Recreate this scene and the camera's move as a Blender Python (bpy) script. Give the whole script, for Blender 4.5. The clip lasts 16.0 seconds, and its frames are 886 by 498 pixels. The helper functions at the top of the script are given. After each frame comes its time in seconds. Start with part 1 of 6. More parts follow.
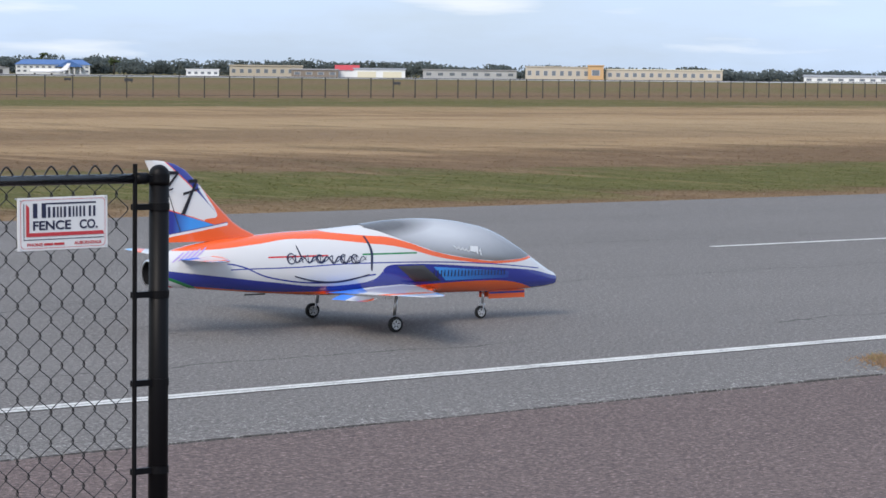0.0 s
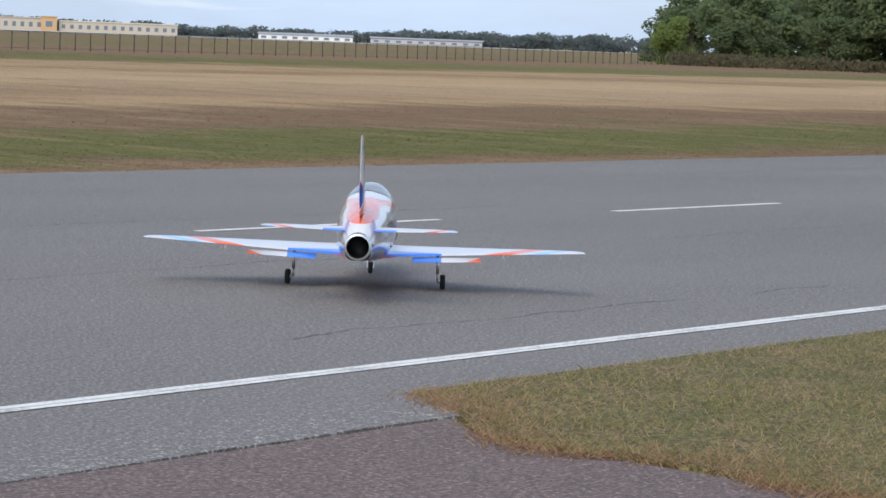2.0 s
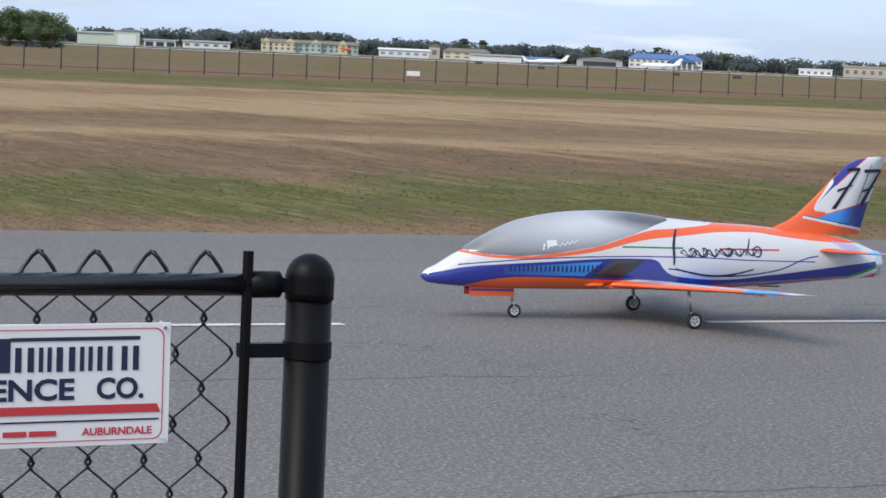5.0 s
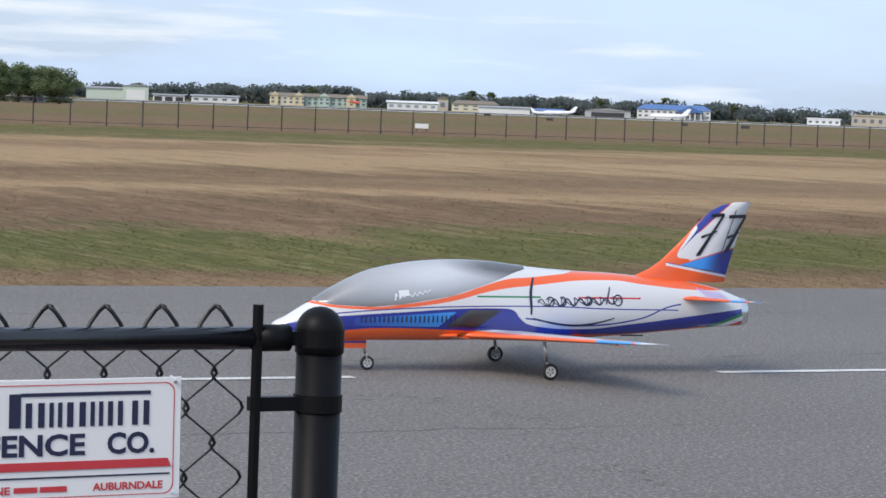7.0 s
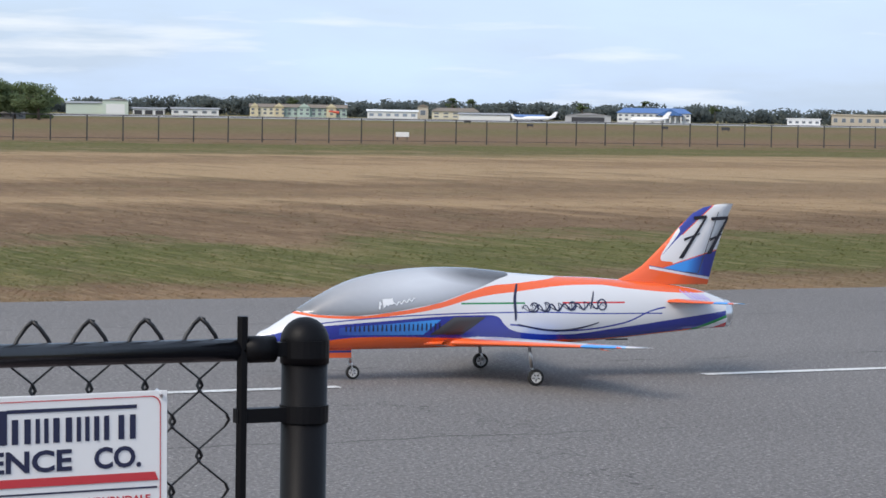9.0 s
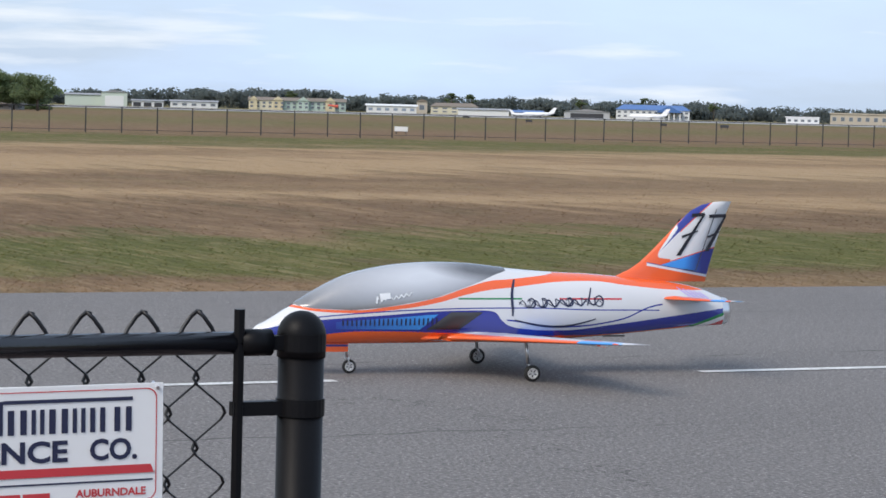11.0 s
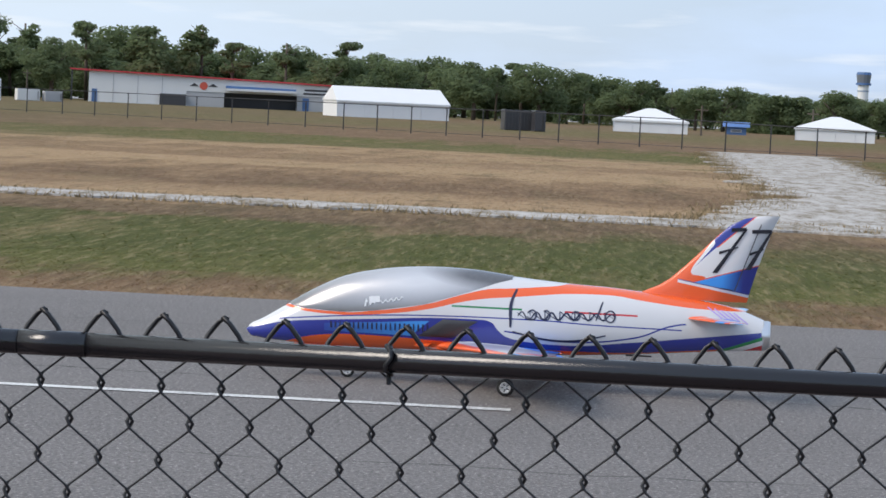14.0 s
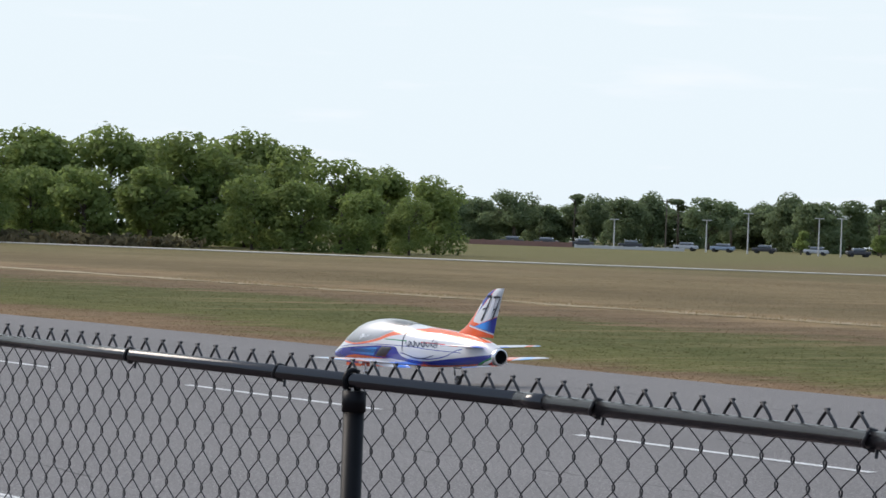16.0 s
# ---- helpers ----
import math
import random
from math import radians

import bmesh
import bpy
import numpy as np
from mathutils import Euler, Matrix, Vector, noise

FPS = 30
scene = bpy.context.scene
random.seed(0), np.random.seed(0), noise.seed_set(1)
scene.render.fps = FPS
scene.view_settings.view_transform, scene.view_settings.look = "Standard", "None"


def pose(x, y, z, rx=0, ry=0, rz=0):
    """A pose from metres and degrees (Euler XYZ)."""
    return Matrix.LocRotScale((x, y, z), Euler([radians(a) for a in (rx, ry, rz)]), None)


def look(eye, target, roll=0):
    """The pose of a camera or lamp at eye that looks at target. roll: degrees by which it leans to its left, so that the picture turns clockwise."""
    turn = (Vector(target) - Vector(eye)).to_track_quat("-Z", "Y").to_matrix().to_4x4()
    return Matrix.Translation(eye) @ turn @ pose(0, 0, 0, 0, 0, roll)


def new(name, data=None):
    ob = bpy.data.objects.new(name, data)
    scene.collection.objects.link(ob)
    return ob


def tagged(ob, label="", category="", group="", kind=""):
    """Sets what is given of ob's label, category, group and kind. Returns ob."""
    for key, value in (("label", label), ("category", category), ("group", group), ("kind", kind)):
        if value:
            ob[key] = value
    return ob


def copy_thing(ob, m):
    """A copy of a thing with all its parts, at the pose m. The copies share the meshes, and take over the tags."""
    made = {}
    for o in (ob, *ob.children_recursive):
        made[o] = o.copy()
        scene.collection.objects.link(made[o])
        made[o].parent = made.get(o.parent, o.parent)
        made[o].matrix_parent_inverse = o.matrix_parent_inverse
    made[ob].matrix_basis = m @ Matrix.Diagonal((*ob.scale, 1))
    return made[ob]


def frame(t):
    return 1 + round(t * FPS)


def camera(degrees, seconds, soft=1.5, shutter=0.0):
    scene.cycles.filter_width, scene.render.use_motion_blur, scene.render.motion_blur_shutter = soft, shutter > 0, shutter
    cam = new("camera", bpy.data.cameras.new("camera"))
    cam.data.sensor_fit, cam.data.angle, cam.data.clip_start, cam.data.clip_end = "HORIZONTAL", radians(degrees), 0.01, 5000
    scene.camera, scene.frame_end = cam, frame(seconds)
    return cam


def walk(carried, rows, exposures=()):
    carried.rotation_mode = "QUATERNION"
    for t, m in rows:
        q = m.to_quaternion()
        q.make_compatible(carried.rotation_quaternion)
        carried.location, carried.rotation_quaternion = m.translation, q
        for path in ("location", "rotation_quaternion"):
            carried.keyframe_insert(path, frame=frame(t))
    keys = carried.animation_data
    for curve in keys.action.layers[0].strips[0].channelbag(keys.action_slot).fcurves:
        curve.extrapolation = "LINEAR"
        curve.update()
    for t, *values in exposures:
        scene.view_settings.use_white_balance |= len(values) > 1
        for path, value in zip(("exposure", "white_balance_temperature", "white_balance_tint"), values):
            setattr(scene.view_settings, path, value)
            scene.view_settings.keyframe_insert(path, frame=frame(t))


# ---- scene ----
cam = camera(19.64, 16.0, soft=1.6)

# time, eye x, y, z, heading clockwise from +y, tilt, roll
CAM = [
    (0, -1.10, -4.240, 1.515, 13.40, -3.92, 0.65),
    (0.5, -1.078, -3.459, 1.381, 18.19, -3.55, -0.29),
    (1, -1.805, -3.728, 1.415, 23.69, -3.535, 0.12),
    (1.5, -1.510, -3.178, 1.471, 26.00, -3.94, 1.13),
    (2, -0.412, -1.487, 1.556, 25.68, -4.63, 2.22),
    (2.5, 0.250, 0.060, 1.496, 23.75, -5.08, 2.68),
    (3, 0.000, 0.000, 1.500, 19.87, -5.14, 2.52),
    (3.5, 0.000, 0.000, 1.500, 13.97, -3.92, 2.43),
    (4, 0.000, 0.000, 1.500, 10.59, -3.71, 2.28),
    (4.5, 0.000, 0.000, 1.500, 4.57, -3.77, 2.27),
    (5, 0.000, 0.000, 1.500, -0.11, -4.35, 2.58),
    (5.2, 0.000, 0.000, 1.500, -1.63, -4.24, 2.50),
    (6.2, 0.000, 0.000, 1.500, -1.10, -3.70, 2.40),
    (7.3, 0.000, 0.000, 1.500, -0.11, -3.10, 2.20),
    (7.5, 0.000, 0.000, 1.500, 0.08, -3.08, 2.22),
    (8, 0.000, 0.000, 1.500, 0.54, -2.53, 0.90),
    (8.5, 0.000, 0.000, 1.500, -0.53, -2.75, 1.10),
    (9, 0.000, 0.000, 1.500, 0.00, -3.01, 0.95),
    (9.5, 0.000, 0.000, 1.500, 0.05, -2.91, 1.14),
    (9.7, 0.000, 0.000, 1.500, 0.15, -3.00, 1.25),
    (10.7, 0.000, 0.000, 1.500, 0.10, -3.10, 1.45),
    (11.8, 0.000, 0.000, 1.500, 0.06, -3.18, 1.63),
    (12, 0.000, 0.000, 1.500, 0.09, -3.19, 1.66),
    (12.5, 0.000, 0.000, 1.500, -2.33, -3.46, 1.54),
    (13, 0.000, 0.000, 1.500, -7.43, -3.71, 1.78),
    (13.5, 0.000, 0.000, 1.500, -17.39, -3.46, 2.10),
    (14, 0.000, 0.000, 1.500, -28.52, -3.15, 2.69),
    (14.5, 0.000, 0.000, 1.500, -42.30, -3.46, 3.00),
    (14.7, 0.000, 0.000, 1.500, -48.83, -3.14, 3.29),
    (14.8, 0.000, 0.000, 1.500, -51.52, -2.69, 2.93),
    (15, 0.000, 0.000, 1.500, -56.99, -1.81, 2.34),
    (15.5, 0.000, 0.000, 1.500, -69.23, -0.80, 0.31),
    (16, 0.000, 0.000, 1.500, -77.96, -0.35, 2.01),
]


def view(x, y, z, yaw, tilt, roll):
    a, b = radians(yaw), radians(tilt)
    d = Vector((math.sin(a) * math.cos(b), math.cos(a) * math.cos(b), math.sin(b)))
    e = Vector((x, y, z))
    return look(e, e + d * 10, roll)


walk(cam, [(r[0], view(*r[1:])) for r in CAM],
     exposures=[(0, 0.0), (12.5, 0.0), (13.5, -0.06), (14.5, -0.06), (15.0, 0.12), (15.5, 0.05), (16, -0.06)])

# ---- world and sun ----
SUN_AZ, SUN_EL = 222.0, 41.0
world = bpy.data.worlds.new("sky")
scene.world = world
world.use_nodes = True
wt = world.node_tree
sky = wt.nodes.new("ShaderNodeTexSky")
sky.sky_type, sky.sun_disc = "NISHITA", False
sky.sun_elevation, sky.sun_rotation = radians(SUN_EL), radians(SUN_AZ)
sky.air_density, sky.dust_density, sky.ozone_density = 1.0, 1.2, 1.5
w_co = wt.nodes.new("ShaderNodeTexCoord")
w_map = wt.nodes.new("ShaderNodeMapping")
w_map.inputs["Scale"].default_value = (1.0, 1.0, 4.2)
w_noise = wt.nodes.new("ShaderNodeTexNoise")
w_noise.inputs["Scale"].default_value = 5.0
w_noise.inputs["Detail"].default_value = 7.0
w_noise.inputs["Roughness"].default_value = 0.55
w_ramp = wt.nodes.new("ShaderNodeValToRGB")
w_ramp.color_ramp.elements[0].position, w_ramp.color_ramp.elements[0].color = 0.42, (0.62, 0.62, 0.62, 1)
w_ramp.color_ramp.elements[1].position, w_ramp.color_ramp.elements[1].color = 0.70, (0.96, 0.96, 0.96, 1)
w_mix = wt.nodes.new("ShaderNodeMix")
w_mix.data_type = "RGBA"
w_mix.inputs[7].default_value = (6.25, 7.9, 10.7, 1)
w_sep = wt.nodes.new("ShaderNodeSeparateXYZ")
w_west = wt.nodes.new("ShaderNodeMapRange")
w_west.inputs[1].default_value, w_west.inputs[2].default_value = -0.35, -0.85
w_white = wt.nodes.new("ShaderNodeMix")
w_white.data_type = "RGBA"
w_white.inputs[7].default_value = (7.7, 8.6, 9.2, 1)
w_wispmap = wt.nodes.new("ShaderNodeMapping")
w_wispmap.inputs["Scale"].default_value = (1.0, 1.0, 9.0)
w_wispmap.inputs["Location"].default_value = (3.1, 1.7, 0.4)
w_wisp = wt.nodes.new("ShaderNodeTexNoise")
w_wisp.inputs["Scale"].default_value = 11.0
w_wisp.inputs["Detail"].default_value = 6.0
w_thin = wt.nodes.new("ShaderNodeMapRange")
w_thin.inputs[1].default_value, w_thin.inputs[2].default_value, w_thin.inputs[4].default_value = 0.56, 0.74, 0.8
w_cloud = wt.nodes.new("ShaderNodeMix")
w_cloud.data_type = "RGBA"
w_cloud.inputs[7].default_value = (8.5, 9.0, 9.6, 1)
wt.links.new(w_co.outputs["Generated"], w_sep.inputs[0])
wt.links.new(w_sep.outputs[0], w_west.inputs[0])
wt.links.new(w_west.outputs[0], w_white.inputs[0])
wt.links.new(w_mix.outputs[2], w_white.inputs[6])
w_bg = wt.nodes["Background"]
w_bg.inputs["Strength"].default_value = 0.112
wt.links.new(w_co.outputs["Generated"], w_map.inputs["Vector"])
wt.links.new(w_map.outputs["Vector"], w_noise.inputs["Vector"])
wt.links.new(w_noise.outputs["Fac"], w_ramp.inputs["Fac"])
wt.links.new(w_ramp.outputs["Color"], w_mix.inputs[0])
wt.links.new(sky.outputs["Color"], w_mix.inputs[6])
wt.links.new(w_co.outputs["Generated"], w_wispmap.inputs["Vector"])
wt.links.new(w_wispmap.outputs["Vector"], w_wisp.inputs["Vector"])
wt.links.new(w_wisp.outputs["Fac"], w_thin.inputs[0])
wt.links.new(w_thin.outputs[0], w_cloud.inputs[0])
wt.links.new(w_white.outputs[2], w_cloud.inputs[6])
wt.links.new(w_cloud.outputs[2], w_bg.inputs["Color"])

sun = new("sun", bpy.data.lights.new("sun", "SUN"))
sun.data.energy, sun.data.angle, sun.data.color = 2.85, radians(30), (1.0, 0.90, 0.805)
_a, _e = radians(SUN_AZ), radians(SUN_EL)
sun.matrix_world = look((math.sin(_a) * math.cos(_e) * 100, math.cos(_a) * math.cos(_e) * 100, math.sin(_e) * 100), (0, 0, 0))


# ---- materials ----
class Nodes:
    """Short hand for building a material's node tree."""

    def __init__(self, name):
        self.m = bpy.data.materials.new(name)
        self.m.use_nodes = True
        self.t = self.m.node_tree
        self.b = self.t.nodes["Principled BSDF"]

    def n(self, kind, **props):
        x = self.t.nodes.new("ShaderNode" + kind)
        for k, val in props.items():
            setattr(x, k, val)
        return x

    def put(self, sock, val):
        if isinstance(val, bpy.types.NodeSocket):
            self.t.links.new(val, sock)
        elif isinstance(val, (tuple, list)) and len(val) == 3 and sock.type == "RGBA":
            sock.default_value = (*val, 1)
        else:
            sock.default_value = val

    def math(self, op, a, b=0.0, clamp=False):
        x = self.n("Math", operation=op, use_clamp=clamp)
        self.put(x.inputs[0], a)
        self.put(x.inputs[1], b)
        return x.outputs[0]

    def mix(self, f, a, b):
        x = self.n("Mix", data_type="RGBA")
        self.put(x.inputs[0], f)
        self.put(x.inputs[6], a)
        self.put(x.inputs[7], b)
        return x.outputs[2]

    def noise(self, scale, vec=None, detail=4.0, rough=0.55):
        x = self.n("TexNoise")
        x.inputs["Scale"].default_value, x.inputs["Detail"].default_value, x.inputs["Roughness"].default_value = scale, detail, rough
        if vec is not None:
            self.put(x.inputs["Vector"], vec)
        return x.outputs["Fac"]

    def ramp(self, f, stops):
        x = self.n("ValToRGB")
        e = x.color_ramp.elements
        while len(e) < len(stops):
            e.new(0.5)
        for el, (p, c) in zip(e, stops):
            el.position = p
            el.color = (*c, 1) if len(c) == 3 else c
        self.put(x.inputs["Fac"], f)
        return x.outputs["Color"]

    def span(self, f, a, b):
        x = self.n("MapRange")
        self.put(x.inputs[0], f)
        x.inputs[1].default_value, x.inputs[2].default_value = a, b
        return x.outputs[0]

    def curve(self, x01, pts):
        x = self.n("FloatCurve")
        c = x.mapping.curves[0]
        while len(c.points) < len(pts):
            c.points.new(0.5, 0.5)
        for p, (a, b) in zip(c.points, pts):
            p.location = (a, b)
            p.handle_type = "AUTO_CLAMPED"
        x.mapping.update()
        self.put(x.inputs["Value"], x01)
        return x.outputs[0]

    def pos(self, which="Object"):
        x = self.n("TexCoord")
        return x.outputs[which]

    def split(self, vec):
        x = self.n("SeparateXYZ")
        self.put(x.inputs[0], vec)
        return x.outputs

    def bump(self, h, strength, dist=0.01):
        x = self.n("Bump")
        x.inputs["Strength"].default_value, x.inputs["Distance"].default_value = strength, dist
        self.put(x.inputs["Height"], h)
        self.put(self.b.inputs["Normal"], x.outputs[0])

    def soften(self, keep, up):
        """Turn the shading normal of thin blades and leaves part of the way up."""
        a = self.n("VectorMath", operation="SCALE")
        self.put(a.inputs[0], self.n("NewGeometry").outputs["Normal"])
        a.inputs["Scale"].default_value = keep
        b = self.n("VectorMath", operation="ADD")
        self.put(b.inputs[0], a.outputs[0])
        b.inputs[1].default_value = (0, 0, up)
        c = self.n("VectorMath", operation="NORMALIZE")
        self.put(c.inputs[0], b.outputs[0])
        self.put(self.b.inputs["Normal"], c.outputs[0])

    def thin(self, color, amount):
        """Let part of the light through, as blades and leaves do."""
        a = self.n("BsdfTranslucent")
        self.put(a.inputs["Color"], color)
        b = self.n("MixShader")
        b.inputs[0].default_value = amount
        self.t.links.new(self.b.outputs[0], b.inputs[1])
        self.t.links.new(a.outputs[0], b.inputs[2])
        self.t.links.new(b.outputs[0], self.t.nodes["Material Output"].inputs["Surface"])

    def done(self, color, rough=0.6, metal=0.0, coat=0.0, spec=0.5):
        self.put(self.b.inputs["Base Color"], color)
        self.put(self.b.inputs["Roughness"], rough)
        self.b.inputs["Metallic"].default_value = metal
        self.b.inputs["Coat Weight"].default_value = coat
        self.b.inputs["Coat Roughness"].default_value = 0.05
        self.b.inputs["Specular IOR Level"].default_value = spec
        return self.m


def plain(name, color, rough=0.6, metal=0.0, vary=0.18, scale=3.0, bump=0.0, coat=0.0):
    """A surface of one colour with two scales of wear."""
    q = Nodes(name)
    p = q.pos()
    f = q.math("ADD", q.math("MULTIPLY", q.noise(scale, p), 0.6), q.math("MULTIPLY", q.noise(scale * 9, p), 0.4))
    c = q.mix(f, tuple(v * (1 - vary) for v in color), tuple(min(1, v * (1 + vary)) for v in color))
    if bump:
        q.bump(q.noise(scale * 20, p), bump)
    return q.done(c, rough, metal, coat)


RUN_TURN = radians(25.8)
RU = Vector((math.cos(RUN_TURN), math.sin(RUN_TURN), 0))
RN = Vector((-math.sin(RUN_TURN), math.cos(RUN_TURN), 0))


def rw(s, n, z=0.0):
    """The place s metres along the runway and n metres across it."""
    return RU * s + RN * n + Vector((0, 0, z))


def along(q):
    """Position turned so that x runs along the runway and y across it."""
    m = q.n("Mapping", vector_type="TEXTURE")
    m.inputs["Rotation"].default_value = (0, 0, RUN_TURN)
    q.put(m.inputs["Vector"], q.n("NewGeometry").outputs["Position"])
    return m.outputs[0]


def stretched(q, vec, scale):
    m = q.n("Mapping")
    m.inputs["Scale"].default_value = scale
    q.put(m.inputs["Vector"], vec)
    return m.outputs[0]


def asphalt(name, dark, light, seams):
    q = Nodes(name)
    p = along(q)
    grit = q.noise(48, p, 3, 0.8)
    stone = q.n("TexVoronoi")
    stone.inputs["Scale"].default_value = 55
    q.put(stone.inputs["Vector"], p)
    patch = q.noise(0.35, stretched(q, p, (0.35, 1, 1)), 5)
    fine = q.noise(14, p, 3)
    f = q.math("ADD", q.math("MULTIPLY", patch, 0.5), q.math("MULTIPLY", fine, 0.5))
    c = q.mix(q.span(f, 0.36, 0.64), dark, light)
    c = q.mix(q.span(grit, 0.54, 0.74), c, tuple(v * 2.9 for v in light))
    c = q.mix(q.span(grit, 0.46, 0.30), c, tuple(v * 0.3 for v in dark))
    if seams:
        edge = q.span(q.split(p)[1], 6.35, 5.45)
        chip = q.math("LESS_THAN", stone.outputs["Distance"], q.math("ADD", 0.10, q.math("MULTIPLY", edge, 0.30)))
        chip = q.math("MULTIPLY", chip, q.span(q.noise(17, p, 2), 0.50, 0.58))
        c = q.mix(q.math("MULTIPLY", chip, 0.8), c, (0.42, 0.41, 0.39))
        xyz = q.split(p)
        wob = q.math("MULTIPLY", q.math("SUBTRACT", q.noise(0.9, p, 4, 0.65), 0.5), 0.5)
        y = q.math("ADD", xyz[1], wob)
        saw = q.math("ABSOLUTE", q.math("SUBTRACT", q.math("FRACT", q.math("DIVIDE", y, 3.05)), 0.5))
        line = q.math("LESS_THAN", saw, 0.0045)
        line = q.math("MULTIPLY", line, q.span(q.noise(0.6, p, 3), 0.44, 0.52))
        c = q.mix(q.math("MULTIPLY", line, 0.75), c, tuple(v * 0.45 for v in dark))
        y2 = q.math("ADD", xyz[0], q.math("MULTIPLY", q.math("SUBTRACT", q.noise(0.5, p, 5, 0.7), 0.5), 5.0))
        saw2 = q.math("ABSOLUTE", q.math("SUBTRACT", q.math("FRACT", q.math("DIVIDE", y2, 11.0)), 0.5))
        l2 = q.math("MULTIPLY", q.math("LESS_THAN", saw2, 0.0013), q.span(q.noise(0.25, p, 2), 0.5, 0.56))
        c = q.mix(q.math("MULTIPLY", l2, 0.7), c, tuple(v * 0.4 for v in dark))
    h = q.math("ADD", grit, q.math("MULTIPLY", stone.outputs["Distance"], 0.8))
    q.bump(h, 0.55, 0.012)
    return q.done(c, 0.88, spec=0.35)


M_ASPHALT = asphalt("grey_asphalt", (0.131, 0.122, 0.117), (0.178, 0.167, 0.160), True)
M_APRON = asphalt("red_asphalt", (0.105, 0.078, 0.074), (0.15, 0.112, 0.105), False)


def field_bands(q):
    """Colours of the mown dry field: bands along the runway, warped and broken into patches."""
    p = along(q)
    xyz = q.split(p)
    n1 = q.noise(0.10, stretched(q, p, (0.5, 1.0, 1)), 6, 0.65)
    n2 = q.noise(0.75, stretched(q, p, (1.0, 0.16, 1)), 6, 0.62)
    tuft = q.noise(5.0, stretched(q, p, (0.8, 0.14, 1)), 6, 0.7)
    warp = q.math("ADD", q.math("MULTIPLY", q.math("SUBTRACT", n1, 0.5), q.math("MULTIPLY", xyz[1], 0.55)),
                  q.math("MULTIPLY", q.math("SUBTRACT", n2, 0.5), q.math("MULTIPLY", xyz[1], 0.34)))
    d = q.math("ADD", xyz[1], q.math("ADD", warp, q.math("MULTIPLY", q.math("SUBTRACT", tuft, 0.5), 2.4)))
    y = q.math("DIVIDE", q.math("LOGARITHM", q.math("MAXIMUM", d, 3.0), 10), 3.3)

    def at(v):
        return math.log10(v) / 3.3
    green, olive = (0.102, 0.106, 0.030), (0.122, 0.108, 0.042)
    brown, tan, straw = (0.165, 0.104, 0.061), (0.232, 0.151, 0.086), (0.37, 0.255, 0.146)
    c = q.ramp(y, [(at(10), olive), (at(19.2), tan), (at(20.4), brown), (at(21.6), green), (at(26.6), green), (at(28.0), olive),
                   (at(29.4), brown), (at(34), brown), (at(36.5), tan), (at(40), straw), (at(44), tan), (at(48), brown), (at(53), tan),
                   (at(58), straw), (at(66), straw), (at(72), tan), (at(82), straw), (at(91), olive), (at(106), green), (at(118), brown),
                   (at(150), brown), (at(200), olive), (at(330), brown), (at(420), olive), (at(1200), olive)])
    # paler cut hay to the east
    east = q.math("MULTIPLY", q.span(xyz[0], 22.0, 60.0), q.math("MULTIPLY", q.span(d, 41.0, 46.0), q.span(d, 68.0, 58.0)))
    c = q.mix(q.math("MULTIPLY", east, 0.6), c, (0.45, 0.33, 0.20))
    # greener to the west between the runway and the gravel strip, with a brown margin along it
    wide_west = q.span(xyz[0], 9.0, 1.0)
    west = q.math("MULTIPLY", wide_west, q.math("MULTIPLY", q.span(d, 23.0, 25.0), q.span(d, 33.5, 30.5)))
    c = q.mix(q.math("MULTIPLY", west, 0.92), c, (0.072, 0.084, 0.022))
    margin = q.math("MULTIPLY", wide_west, q.math("MULTIPLY", q.span(d, 31.0, 33.0), q.span(d, 39.0, 37.0)))
    c = q.mix(q.math("MULTIPLY", margin, 0.55), c, (0.118, 0.086, 0.050))
    far_west = q.math("MULTIPLY", q.span(xyz[0], -13.0, -36.0), q.math("MULTIPLY", q.span(d, 37.0, 41.0), q.math("ADD", 0.40, q.math("MULTIPLY", n1, 0.7))))
    c = q.mix(far_west, c, (0.118, 0.096, 0.046))
    back = q.math("MULTIPLY", q.span(xyz[0], -90.0, -150.0), 0.75)
    c = q.mix(back, c, (0.125, 0.125, 0.045))
    c = q.mix(q.math("MULTIPLY", q.span(n2, 0.53, 0.68), 0.55), c, q.mix(0.5, c, straw))
    c = q.mix(q.math("MULTIPLY", q.span(n2, 0.47, 0.33), 0.6), c, q.mix(0.55, c, (0.085, 0.078, 0.036)))
    c = q.mix(q.math("MULTIPLY", q.span(tuft, 0.50, 0.70), 0.4), c, q.mix(0.5, c, straw))
    c = q.mix(q.math("MULTIPLY", q.span(tuft, 0.47, 0.30), 0.4), c, q.mix(0.6, c, (0.062, 0.060, 0.026)))
    return c, tuft, p


def field_material():
    q = Nodes("dry_field")
    c, tuft, p = field_bands(q)
    stalk = q.noise(11, stretched(q, p, (1.0, 0.10, 1)), 5, 0.75)
    c = q.mix(q.math("MULTIPLY", q.span(stalk, 0.51, 0.68), 0.75), c, q.mix(0.45, c, (0.43, 0.33, 0.20)))
    c = q.mix(q.math("MULTIPLY", q.span(stalk, 0.47, 0.31), 0.75), c, q.mix(0.6, c, (0.04, 0.038, 0.018)))
    q.bump(q.math("ADD", stalk, tuft), 0.8, 0.06)
    return q.done(c, 0.95, spec=0.1)


